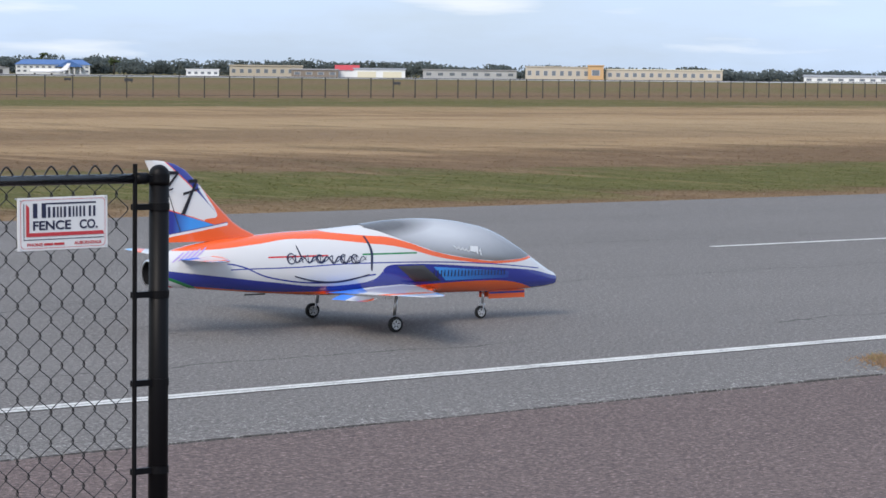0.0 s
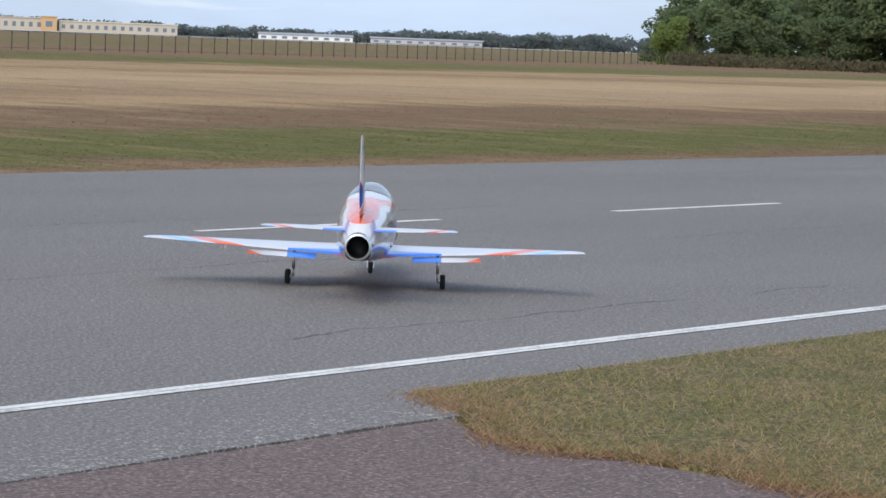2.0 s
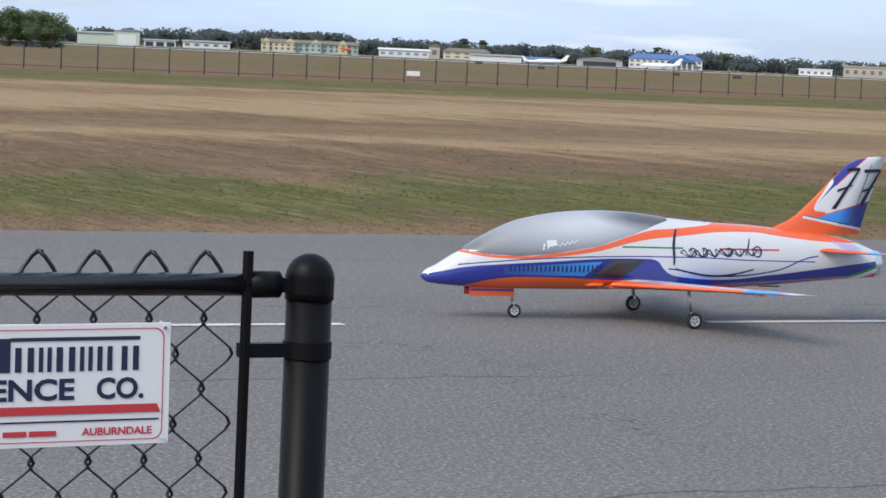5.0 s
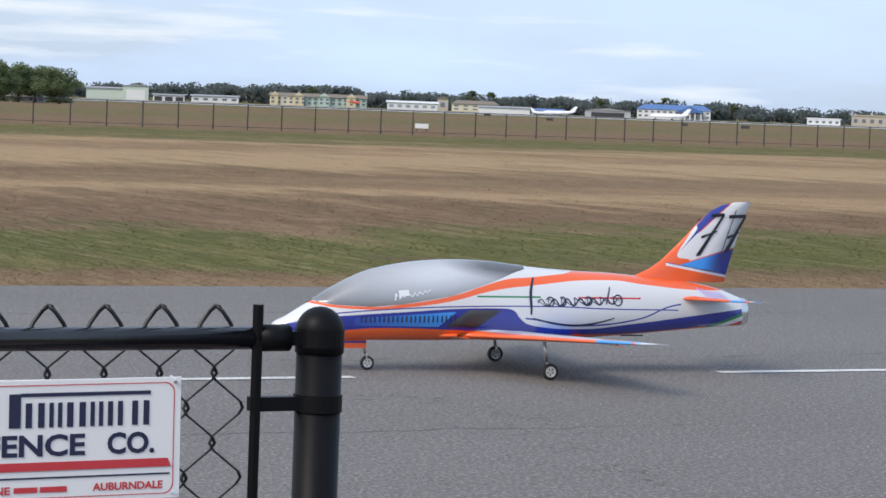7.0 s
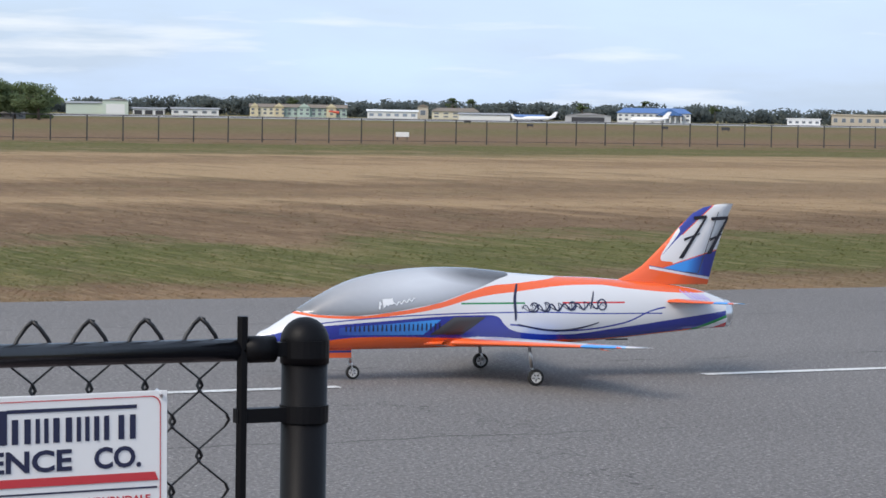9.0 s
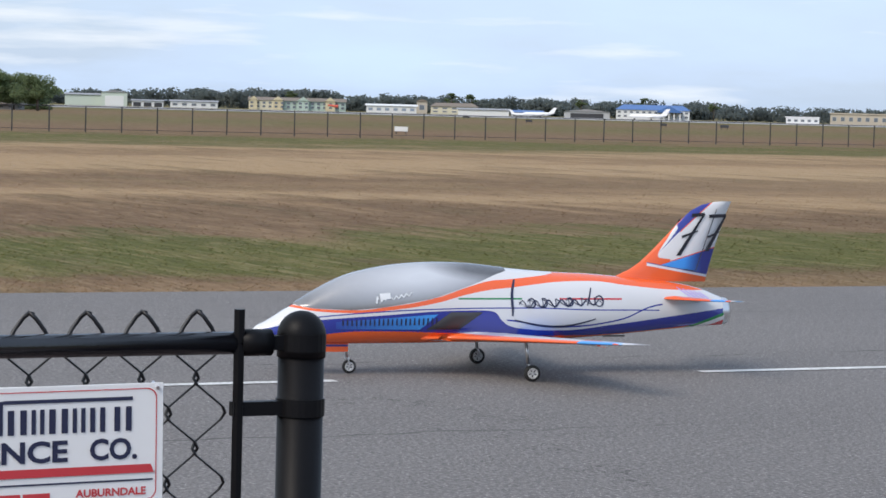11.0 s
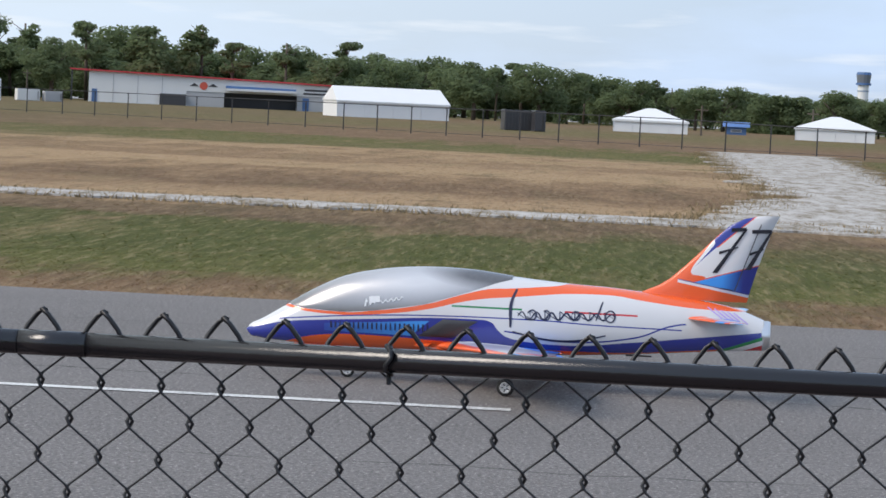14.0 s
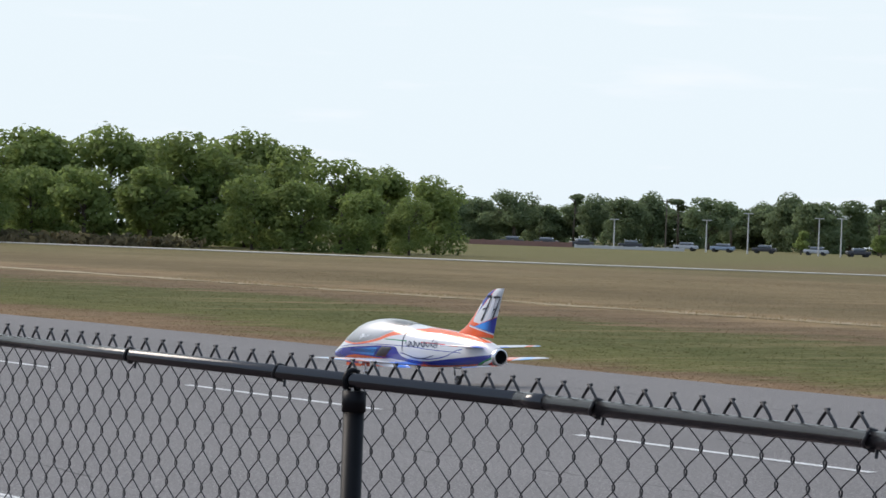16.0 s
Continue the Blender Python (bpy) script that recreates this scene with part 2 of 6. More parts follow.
def tuft_material():
    """Single tufts take the colour of the band in which they stand, each a little paler or darker."""
    q = Nodes("field_tufts")
    c, tuft, p = field_bands(q)
    r = q.n("NewGeometry").outputs["Random Per Island"]
    c = q.mix(q.math("MULTIPLY", q.span(r, 0.45, 0.0), 0.4), c, q.mix(0.6, c, (0.05, 0.045, 0.02)))
    c = q.mix(q.math("MULTIPLY", q.span(r, 0.6, 1.0), 0.5), c, q.mix(0.45, c, (0.46, 0.35, 0.21)))
    q.soften(0.4, 0.9)
    q.thin(c, 0.5)
    return q.done(c, 0.85, spec=0.15)


M_TUFT = tuft_material()
M_FIELD = field_material()


def blade_material(name, a, b, d):
    q = Nodes(name)
    r = q.n("NewGeometry").outputs["Random Per Island"]
    c = q.ramp(r, [(0.0, a), (0.5, b), (0.85, d), (1.0, d)])
    c = q.mix(q.math("MULTIPLY", q.span(q.noise(0.8, along(q), 4), 0.4, 0.62), 0.6), c, d)
    q.soften(0.35, 1.0)
    q.thin(c, 0.45)
    return q.done(c, 0.8, spec=0.2)


M_GRASS = blade_material("near_grass", (0.18, 0.235, 0.060), (0.30, 0.28, 0.115), (0.48, 0.34, 0.19))
M_LITTER = blade_material("dry_cuttings", (0.26, 0.145, 0.08), (0.36, 0.22, 0.12), (0.46, 0.31, 0.18))
M_STRAW = blade_material("straw_grass", (0.19, 0.15, 0.08), (0.3, 0.225, 0.125), (0.40, 0.31, 0.18))


def plot_material():
    q = Nodes("plot_soil")
    p = along(q)
    c = q.ramp(q.noise(2.2, p, 6, 0.7), [(0.36, (0.15, 0.16, 0.06)), (0.50, (0.24, 0.215, 0.10)), (0.62, (0.33, 0.24, 0.14))])
    c = q.mix(q.span(q.noise(40, p, 3, 0.7), 0.40, 0.62), tuple(v * 0.5 for v in (0.16, 0.13, 0.07)), c)
    q.bump(q.noise(50, p, 4), 0.9, 0.03)
    return q.done(c, 0.95, spec=0.1)


M_PLOT = plot_material()


def paint_line():
    q = Nodes("worn_white_paint")
    p = along(q)
    wear = q.math("ADD", q.math("MULTIPLY", q.noise(40, p, 3, 0.7), 0.6), q.math("MULTIPLY", q.noise(3, p, 4), 0.4))
    c = q.mix(q.span(wear, 0.34, 0.52), (0.25, 0.245, 0.24), (0.66, 0.66, 0.64))
    xyz = q.split(p)
    gap = q.math("ADD", 0.006, q.math("MULTIPLY", q.span(xyz[0], 7.0, -1.0), 0.014))
    gap = q.math("LESS_THAN", q.math("ABSOLUTE", q.math("SUBTRACT", xyz[1], 6.606)), gap)
    c = q.mix(q.math("MULTIPLY", gap, 0.75), c, (0.17, 0.165, 0.16))
    q.bump(q.noise(90, p), 0.4, 0.008)
    return q.done(c, 0.75)


M_LINE = paint_line()


def gravel_material():
    q = Nodes("pale_gravel")
    p = along(q)
    f = q.math("ADD", q.math("MULTIPLY", q.noise(1.0, stretched(q, p, (2.2, 0.5, 1)), 6, 0.75), 0.65), q.math("MULTIPLY", q.noise(12, p, 3, 0.7), 0.35))
    c = q.ramp(f, [(0.40, (0.17, 0.14, 0.08)), (0.46, (0.32, 0.29, 0.25)), (0.56, (0.50, 0.48, 0.45))])
    q.bump(q.noise(20, p, 4), 0.6, 0.04)
    return q.done(c, 0.95, spec=0.1)


M_GRAVEL = gravel_material()
M_BLACK = plain("black_vinyl_coat", (0.005, 0.005, 0.006), 0.45, 0.0, 0.25, 12, 0.05)
M_BLACK.node_tree.nodes["Principled BSDF"].inputs["Specular IOR Level"].default_value = 0.14
M_RAIL = plain("black_rail_coat", (0.008, 0.008, 0.010), 0.20, 0.0, 0.25, 12, 0.05)
M_RAIL.node_tree.nodes["Principled BSDF"].inputs["Specular IOR Level"].default_value = 0.7
M_WIRE = plain("black_wire", (0.014, 0.014, 0.016), 0.42, 0.0, 0.2, 20)
M_WHITE = plain("white_enamel", (0.80, 0.80, 0.79), 0.3, 0, 0.03, 10)
M_RED = plain("red_print", (0.55, 0.045, 0.055), 0.4, 0, 0.06, 20)
M_NAVY = plain("navy_print", (0.018, 0.022, 0.06), 0.4, 0, 0.06, 20)
M_FARPOST = plain("dark_steel_post", (0.04, 0.04, 0.042), 0.6, 0.2, 0.2, 4)
M_TYRE = plain("black_rubber", (0.018, 0.018, 0.018), 0.75, 0, 0.2, 30)
M_ALU = plain("bare_aluminium", (0.75, 0.75, 0.76), 0.28, 1.0, 0.05, 20)
M_RIM = plain("white_wheel_rim", (0.68, 0.68, 0.67), 0.35, 0, 0.06, 30)
M_DARK = plain("dark_grey_paint", (0.045, 0.045, 0.05), 0.35, 0, 0.1, 20)
M_SOOT = plain("sooty_steel", (0.02, 0.02, 0.022), 0.5, 0.6, 0.3, 20)
M_PRINT = plain("black_print", (0.012, 0.012, 0.02), 0.35, 0, 0.05, 30)
M_VIOLET = plain("pale_violet_print", (0.42, 0.30, 0.66), 0.35, 0, 0.04, 30)
M_PALE = plain("pale_print", (0.72, 0.74, 0.76), 0.35, 0, 0.04, 30)

ORANGE, BLUE, LIGHT, SILVER = (0.82, 0.118, 0.022), (0.022, 0.034, 0.27), (0.05, 0.30, 0.78), (0.66, 0.66, 0.67)
GREEN, RED = (0.02, 0.22, 0.07), (0.55, 0.03, 0.035)


def livery(name):
    """Glossy airframe paint: colour areas bounded by curves along the fuselage."""
    q = Nodes(name)
    x, y, z = q.split(q.pos())
    u = q.math("DIVIDE", q.math("ADD", x, 1.5), 3.0)

    def edge(pts):
        return q.curve(u, [((a + 1.5) / 3.0, b) for a, b in sorted(pts)])

    def above(e):
        return q.math("GREATER_THAN", z, e)

    def below(e):
        return q.math("LESS_THAN", z, e)

    def both(*f):
        r = f[0]
        for g in f[1:]:
            r = q.math("MULTIPLY", r, g)
        return r

    def line(pts, w, x0, x1):
        e = edge(pts)
        return both(q.math("LESS_THAN", q.math("ABSOLUTE", q.math("SUBTRACT", z, e)), w), q.math("GREATER_THAN", x, x0), q.math("LESS_THAN", x, x1))
    c = q.mix(q.noise(4, q.pos(), 3), tuple(v * 0.97 for v in SILVER), SILVER)
    # orange sweep from the canopy's foot to the fin
    top = edge([(1.5, 0.395), (1.29, 0.392), (1.15, 0.374), (0.94, 0.369), (0.77, 0.386), (0.49, 0.436), (0.27, 0.505), (0.14, 0.537), (0.03, 0.545), (-0.1, 0.557), (-0.235, 0.572), (-0.35, 0.60), (-1.5, 0.62)])
    low = edge([(1.5, 0.382), (1.29, 0.379), (1.15, 0.360), (0.94, 0.353), (0.77, 0.366), (0.49, 0.408), (0.27, 0.465), (0.14, 0.488), (0.03, 0.499), (-0.1, 0.514), (-0.27, 0.531), (-0.48, 0.536), (-0.71, 0.512), (-1.0, 0.487), (-1.5, 0.48)])
    c = q.mix(both(above(low), below(top), q.math("LESS_THAN", x, 1.31), q.math("GREATER_THAN", x, -1.22)), c, ORANGE)
    # blue flash with its pointed tail
    btop = edge([(1.5, 0.245), (1.4, 0.265), (1.26, 0.297), (1.02, 0.322), (0.77, 0.342), (0.42, 0.368), (0.18, 0.372), (0.125, 0.362), (0.085, 0.32), (0.03, 0.283), (-0.06, 0.266), (-0.28, 0.256), (-0.62, 0.289), (-0.97, 0.333), (-1.28, 0.372), (-1.5, 0.40)])
    c = q.mix(below(btop), c, BLUE)
    # pale blue panel and dark intake, both leaning back
    lean = q.math("ADD", x, q.math("MULTIPLY", z, 1.15))
    c = q.mix(both(q.math("GREATER_THAN", lean, 0.86), q.math("LESS_THAN", x, 1.04), q.math("GREATER_THAN", z, 0.262), below(q.math("SUBTRACT", btop, 0.018))),
              c, q.mix(q.span(x, 1.1, 0.5), BLUE, LIGHT))
    # orange belly
    otop = edge([(1.5, 0.10), (1.35, 0.15), (1.26, 0.186), (1.05, 0.238), (0.77, 0.251), (0.42, 0.243), (0.18, 0.235), (-0.28, 0.224), (-0.62, 0.231), (-0.97, 0.262), (-1.2, 0.285), (-1.5, 0.30)])
    c = q.mix(below(otop), c, ORANGE)
    # fine lines
    c = q.mix(line([(-1.5, 0.42), (-0.9, 0.402), (-0.63, 0.313), (-0.28, 0.277), (0.06, 0.317), (1.5, 0.33)], 0.0045, -0.92, 0.05), c, BLUE)
    c = q.mix(line([(-1.5, 0.35), (-0.9, 0.37), (-0.45, 0.375), (-0.1, 0.386), (0.25, 0.384), (0.77, 0.362), (1.25, 0.315), (1.5, 0.28)], 0.0035, -0.9, 1.3), c, BLUE)
    c = q.mix(line([(-1.5, 0.43), (0, 0.438), (1.5, 0.43)], 0.005, -0.04, 0.34), c, GREEN)
    c = q.mix(line([(-1.5, 0.43), (0, 0.438), (1.5, 0.43)], 0.005, -0.66, -0.27), c, RED)
    # tricolour at the tail's foot
    g = q.math("SUBTRACT", z, q.math("SUBTRACT", 0.272, q.math("MULTIPLY", q.math("ADD", x, 1.10), 0.36)))
    for lower, paint in ((0.0, GREEN), (-0.018, SILVER), (-0.044, RED)):
        c = q.mix(both(q.math("LESS_THAN", x, -1.08), q.math("LESS_THAN", g, lower)), c, paint)
    c = q.mix(q.math("LESS_THAN", x, -1.33), c, (0.5, 0.5, 0.5))
    return q.done(c, 0.26, 0.0, 0.8)


M_LIVERY = livery("airframe_paint")


def fin_material():
    """White panel with a blue and red leading edge, orange root and a blue wedge on the rudder."""
    q = Nodes("fin_paint")
    x, y, z = q.split(q.pos())
    # u runs aft along the chord from the swept leading edge, h up the fin
    u = q.math("MULTIPLY", q.math("ADD", q.math("ADD", x, 0.74), q.math("SUBTRACT", z, 0.556)), -1.0)
    h = q.math("DIVIDE", q.math("SUBTRACT", z, 0.55), 0.45)

    def edge(pts):
        return q.math("DIVIDE", q.curve(h, [((a - 0.55) / 0.45, b * 5) for a, b in pts]), 5.0)

    def more(a, b):
        return q.math("GREATER_THAN", a, b)

    def both(*f):
        r = f[0]
        for g in f[1:]:
            r = q.math("MULTIPLY", r, g)
        return r
    front = edge([(0.55, 0.19), (0.655, 0.17), (0.668, 0.085), (0.70, 0.050), (0.78, 0.022), (0.84, 0.004), (0.87, 0.0), (1.0, 0.0)])
    blue0 = edge([(0.55, 0.06), (0.70, 0.054), (0.78, 0.043), (0.84, 0.026), (0.868, 0.0), (1.0, 0.0)])
    blue1 = edge([(0.55, 0.055), (0.70, 0.055), (0.78, 0.054), (0.84, 0.058), (0.93, 0.068), (1.0, 0.08)])
    c = q.mix(q.noise(5, q.pos(), 2), (0.70, 0.70, 0.71), (0.74, 0.74, 0.74))
    c = q.mix(both(more(u, blue1), more(q.math("ADD", blue1, 0.009), u), more(z, 0.82)), c, (0.75, 0.09, 0.03))
    c = q.mix(more(front, u), c, ORANGE)
    c = q.mix(both(more(u, blue0), more(blue1, u), more(z, 0.70)), c, BLUE)
    top = q.math("ADD", 0.630, q.math("MULTIPLY", q.math("SUBTRACT", -0.94, x), 0.30))
    low = q.math("ADD", 0.628, q.math("MULTIPLY", q.math("ADD", x, 0.94), 0.17))
    c = q.mix(both(more(top, z), more(-0.94, x)), c, (0.75, 0.09, 0.03))
    c = q.mix(both(more(q.math("SUBTRACT", top, 0.006), z), more(-0.94, x)), c, q.mix(q.span(x, -1.10, -1.21), LIGHT, BLUE))
    c = q.mix(both(more(low, z), more(-0.86, x)), c, (0.07, 0.06, 0.22))
    c = q.mix(both(more(q.math("SUBTRACT", low, 0.005), z), more(-0.86, x)), c, (0.7, 0.69, 0.72))
    c = q.mix(more(q.math("SUBTRACT", low, 0.020), z), c, ORANGE)
    return q.done(c, 0.28, 0, 0.7)


M_FIN = fin_material()


def wing_material(name, lead0, sweep, trail0, root, tip, band=0.055):
    """White surface with an orange leading edge, a blue root panel aft and a pale blue tip patch."""
    q = Nodes(name)
    x, y, z = q.split(q.pos())
    ay = q.math("ABSOLUTE", y)
    le = q.math("SUBTRACT", lead0, q.math("MULTIPLY", q.math("SUBTRACT", ay, root), sweep))
    back = q.math("SUBTRACT", le, x)
    f = q.span(ay, root, tip)
    c = q.mix(q.noise(6, q.pos(), 3), (0.50, 0.52, 0.58), (0.62, 0.63, 0.66))
    zig = q.math("ADD", ay, q.math("MULTIPLY", back, 0.9))
    c = q.mix(q.math("MULTIPLY", q.math("GREATER_THAN", back, trail0), q.math("LESS_THAN", f, 0.27)), c, q.mix(f, (0.03, 0.16, 0.7), LIGHT))
    fz = q.span(zig, root, tip + 0.2)
    c = q.mix(q.math("MULTIPLY", q.math("GREATER_THAN", fz, 0.66), q.math("LESS_THAN", fz, 0.74)), c, ORANGE)
    c = q.mix(q.math("MULTIPLY", q.math("GREATER_THAN", fz, 0.78), q.math("LESS_THAN", fz, 0.84)), c, (0.25, 0.5, 0.85))
    c = q.mix(q.math("LESS_THAN", back, q.math("MULTIPLY", q.math("SUBTRACT", 1.15, f), band)), c, ORANGE)
    c = q.mix(q.math("MULTIPLY", q.math("MULTIPLY", q.math("GREATER_THAN", f, 0.74), q.math("LESS_THAN", f, 0.93)), q.math("LESS_THAN", back, 0.05)), c, LIGHT)
    return q.done(c, 0.3, 0, 0.6)


M_WING = wing_material("wing_paint", 0.40, 0.50, 0.42, 0.15, 1.36)
M_STAB = wing_material("tailplane_paint", -0.93, 0.38, 0.16, 0.08, 0.58, 0.075)


def canopy_material():
    """Silver paint with reflections put into its colour: darker at rim and behind crown."""
    q = Nodes("silver_canopy")
    x, y, z = q.split(q.pos())

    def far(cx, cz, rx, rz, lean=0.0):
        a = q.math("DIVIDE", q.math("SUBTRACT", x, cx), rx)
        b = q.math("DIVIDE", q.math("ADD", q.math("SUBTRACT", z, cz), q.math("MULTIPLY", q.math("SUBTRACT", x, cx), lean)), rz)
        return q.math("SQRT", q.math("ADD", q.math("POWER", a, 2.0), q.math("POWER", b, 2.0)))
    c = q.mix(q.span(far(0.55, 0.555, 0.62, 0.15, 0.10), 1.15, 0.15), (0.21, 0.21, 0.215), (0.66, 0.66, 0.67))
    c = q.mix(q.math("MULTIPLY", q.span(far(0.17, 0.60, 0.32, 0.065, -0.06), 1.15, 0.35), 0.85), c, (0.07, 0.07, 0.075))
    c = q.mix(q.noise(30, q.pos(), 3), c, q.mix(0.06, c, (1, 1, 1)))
    return q.done(c, 0.26, 0.4, 0.35)


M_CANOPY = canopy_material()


def leaf_material(name, a, b, d):
    q = Nodes(name)
    r = q.n("NewGeometry").outputs["Random Per Island"]
    o = q.n("ObjectInfo").outputs["Random"]
    c = q.ramp(r, [(0.0, a), (0.55, b), (1.0, d)])
    c = q.mix(q.math("MULTIPLY", o, 0.55), c, tuple(v * 0.72 for v in b))
    q.soften(0.8, 0.45)
    q.thin(c, 0.62)
    return q.done(c, 0.7, spec=0.2)


M_OAK = leaf_material("oak_leaves", (0.15, 0.195, 0.10), (0.175, 0.225, 0.11), (0.20, 0.25, 0.12))
M_LUSH = leaf_material("bright_leaves", (0.185, 0.24, 0.075), (0.225, 0.285, 0.088), (0.265, 0.33, 0.10))
# distance haze is put into these leaf colours: paler, greyer and bluer
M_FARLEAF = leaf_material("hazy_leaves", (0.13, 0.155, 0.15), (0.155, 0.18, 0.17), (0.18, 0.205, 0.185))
M_SCRUB = leaf_material("dry_scrub", (0.10, 0.085, 0.05), (0.13, 0.115, 0.06), (0.18, 0.15, 0.085))
M_BARK = plain("bark", (0.11, 0.09, 0.07), 0.9, 0, 0.35, 2, 0.4)


# ---- building helpers ----
def mesh_of(name, verts, faces, material, smooth=False):
    me = bpy.data.meshes.new(name)
    me.from_pydata([tuple(v) for v in verts], [], [tuple(f) for f in faces])
    me.materials.append(material)
    if smooth:
        me.polygons.foreach_set("use_smooth", [True] * len(me.polygons))
    me.update()
    return me


def bm_mesh(name, bm, material, smooth=False):
    bmesh.ops.recalc_face_normals(bm, faces=bm.faces[:])
    me = bpy.data.meshes.new(name)
    bm.to_mesh(me)
    bm.free()
    me.materials.append(material)
    if smooth:
        # end caps stay flat, so that long tubes keep straight normals
        me.polygons.foreach_set("use_smooth", [p.loop_total <= 4 for p in me.polygons])
    return me


def part(name, what, material, parent, label="", smooth=False, place=None):
    """One mesh object under a thing or a part. what: a bmesh or a mesh."""
    me = bm_mesh(name, what, material, smooth) if isinstance(what, bmesh.types.BMesh) else what
    ob = new(name, me)
    ob.parent = parent
    if place is not None:
        ob.matrix_basis = place
    if label:
        ob["label"] = label
    return ob


def thing(name, label, category, group="", m=None):
    ob = new(name)
    ob.empty_display_size = 0.2
    if m is not None:
        ob.matrix_basis = m
    return tagged(ob, label, category, group)


def box(bm, x0, x1, y0, y1, z0, z1, bevel=0.0, m=None):
    r = bmesh.ops.create_cube(bm, size=1)
    bmesh.ops.transform(bm, verts=r["verts"], matrix=Matrix.Translation(((x0 + x1) / 2, (y0 + y1) / 2, (z0 + z1) / 2)) @ Matrix.Diagonal((abs(x1 - x0), abs(y1 - y0), abs(z1 - z0), 1)))
    if bevel:
        es = list({e for v in r["verts"] for e in v.link_edges})
        out = bmesh.ops.bevel(bm, geom=es, offset=bevel, segments=2, affect="EDGES", profile=0.5)
        if m is not None:
            bmesh.ops.transform(bm, verts=list({v for f in out["faces"] for v in f.verts}), matrix=m)
    elif m is not None:
        bmesh.ops.transform(bm, verts=r["verts"], matrix=m)
    return bm


def boxed(*a, **k):
    return box(bmesh.new(), *a, **k)


def tube(bm, a, b, r, seg=10, r2=None):
    a, b = Vector(a), Vector(b)
    d = b - a
    q = bmesh.ops.create_cone(bm, cap_ends=True, segments=seg, radius1=r, radius2=r if r2 is None else r2, depth=d.length)
    bmesh.ops.transform(bm, verts=q["verts"], matrix=Matrix.Translation((a + b) / 2) @ d.to_track_quat("Z", "Y").to_matrix().to_4x4())
    return bm


def tubed(*a, **k):
    return tube(bmesh.new(), *a, **k)


def at(az, d, z=0.0):
    a = radians(az)
    return Vector((d * math.sin(a), d * math.cos(a), z))


def facing(az, d, turn=0.0, z=0.0):
    """A pose on the ground d metres off, its -y side towards the eye, x to the right."""
    p = at(az, d, z)
    return pose(p.x, p.y, z, 0, 0, -az + turn)


def wide(a0, a1, d):
    return d * radians(abs(a1 - a0))


# ---- ground, runway, apron ----
def ground_sheet():
    xs = sorted({round(v, 2) for v in [-4500, -2500, -1200, -600, -300, -150, *range(-90, 91, 10), 150, 300, 600, 1200, 2500, 4500]})
    v = [(x, y, -0.02) for y in xs for x in xs]
    k = len(xs)
    f = [(j * k + i, j * k + i + 1, j * k + k + i + 1, j * k + k + i) for j in range(k - 1) for i in range(k - 1)]
    return new("ground", mesh_of("ground", v, f, M_FIELD))


tagged(ground_sheet(), "wide dry grass field in straw, brown and green bands", "ground", kind="structure")


def ragged_strip(name, material, line, z, step, ragged, seed, thick=0.03):
    """A sheet along a line of (s, n, half width) with uneven edges."""
    rng = random.Random(seed)
    pts = []
    for (s0, n0, w0), (s1, n1, w1) in zip(line, line[1:]):
        d = math.hypot(s1 - s0, n1 - n0)
        k = max(2, int(d / step))
        pts += [(s0 + (s1 - s0) * i / k, n0 + (n1 - n0) * i / k, w0 + (w1 - w0) * i / k) for i in range(k)]
    pts.append(line[-1])
    v, f = [], []
    for i, (s, n, w) in enumerate(pts):
        a, b = pts[max(0, i - 1)], pts[min(len(pts) - 1, i + 1)]
        t = Vector((b[0] - a[0], b[1] - a[1])).normalized()
        o = Vector((-t.y, t.x))
        for side in (1, -1):
            e = w + ragged * (noise.noise((i * step * 0.35, side * 9.1, seed)) * 1.3 + noise.noise((i * step * 1.7, side * 9.1, seed)) * 0.6 + rng.uniform(-0.12, 0.12))
            for zz in (z, z - thick):
                v.append(rw(s + side * o.x * e, n + side * o.y * e, zz))
    for i in range(len(pts) - 1):
        a, b = 4 * i, 4 * i + 4
        f += [(a, a + 2, b + 2, b), (a, b, b + 1, a + 1), (a + 2, a + 3, b + 3, b + 2)]
    return new(name, mesh_of(name, v, f, material))


RUN_NEAR, RUN_FAR, CENTRE, SIDE_LINE = 5.38, 19.15, 12.80, 6.61
tagged(ragged_strip("runway", M_ASPHALT, [(-420, (RUN_NEAR + RUN_FAR) / 2, (RUN_FAR - RUN_NEAR) / 2), (420, (RUN_NEAR + RUN_FAR) / 2, (RUN_FAR - RUN_NEAR) / 2)], 0.0, 0.35, 0.045, 3),
       "grey worn asphalt runway with fine cracks", "runway", kind="structure")


def apron():
    """Reddish asphalt on this side of the runway, up to the grass plot."""
    v, f = [], []
    rng = random.Random(8)
    n0, n1 = -9.0, RUN_NEAR - 0.02
    k = 60
    for i in range(k + 1):
        n = n0 + (n1 - n0) * i / k
        # the plot's corner is rounded off and frayed
        edge = 6.95 + 0.10 * noise.noise((n * 1.7, 3.3, 0)) + rng.uniform(-0.03, 0.03) + 0.10 * max(0, 3.0 - n)
        if n > 5.0:
            edge += (n - 5.0) * 0.9
        v += [rw(-30, n, -0.004), rw(edge, n, -0.004)]
    f = [(2 * i, 2 * i + 1, 2 * i + 3, 2 * i + 2) for i in range(k)]
    return new("pavement", mesh_of("pavement", v, f, M_APRON))


tagged(apron(), "reddish-brown asphalt apron beside the runway", "pavement", kind="structure")


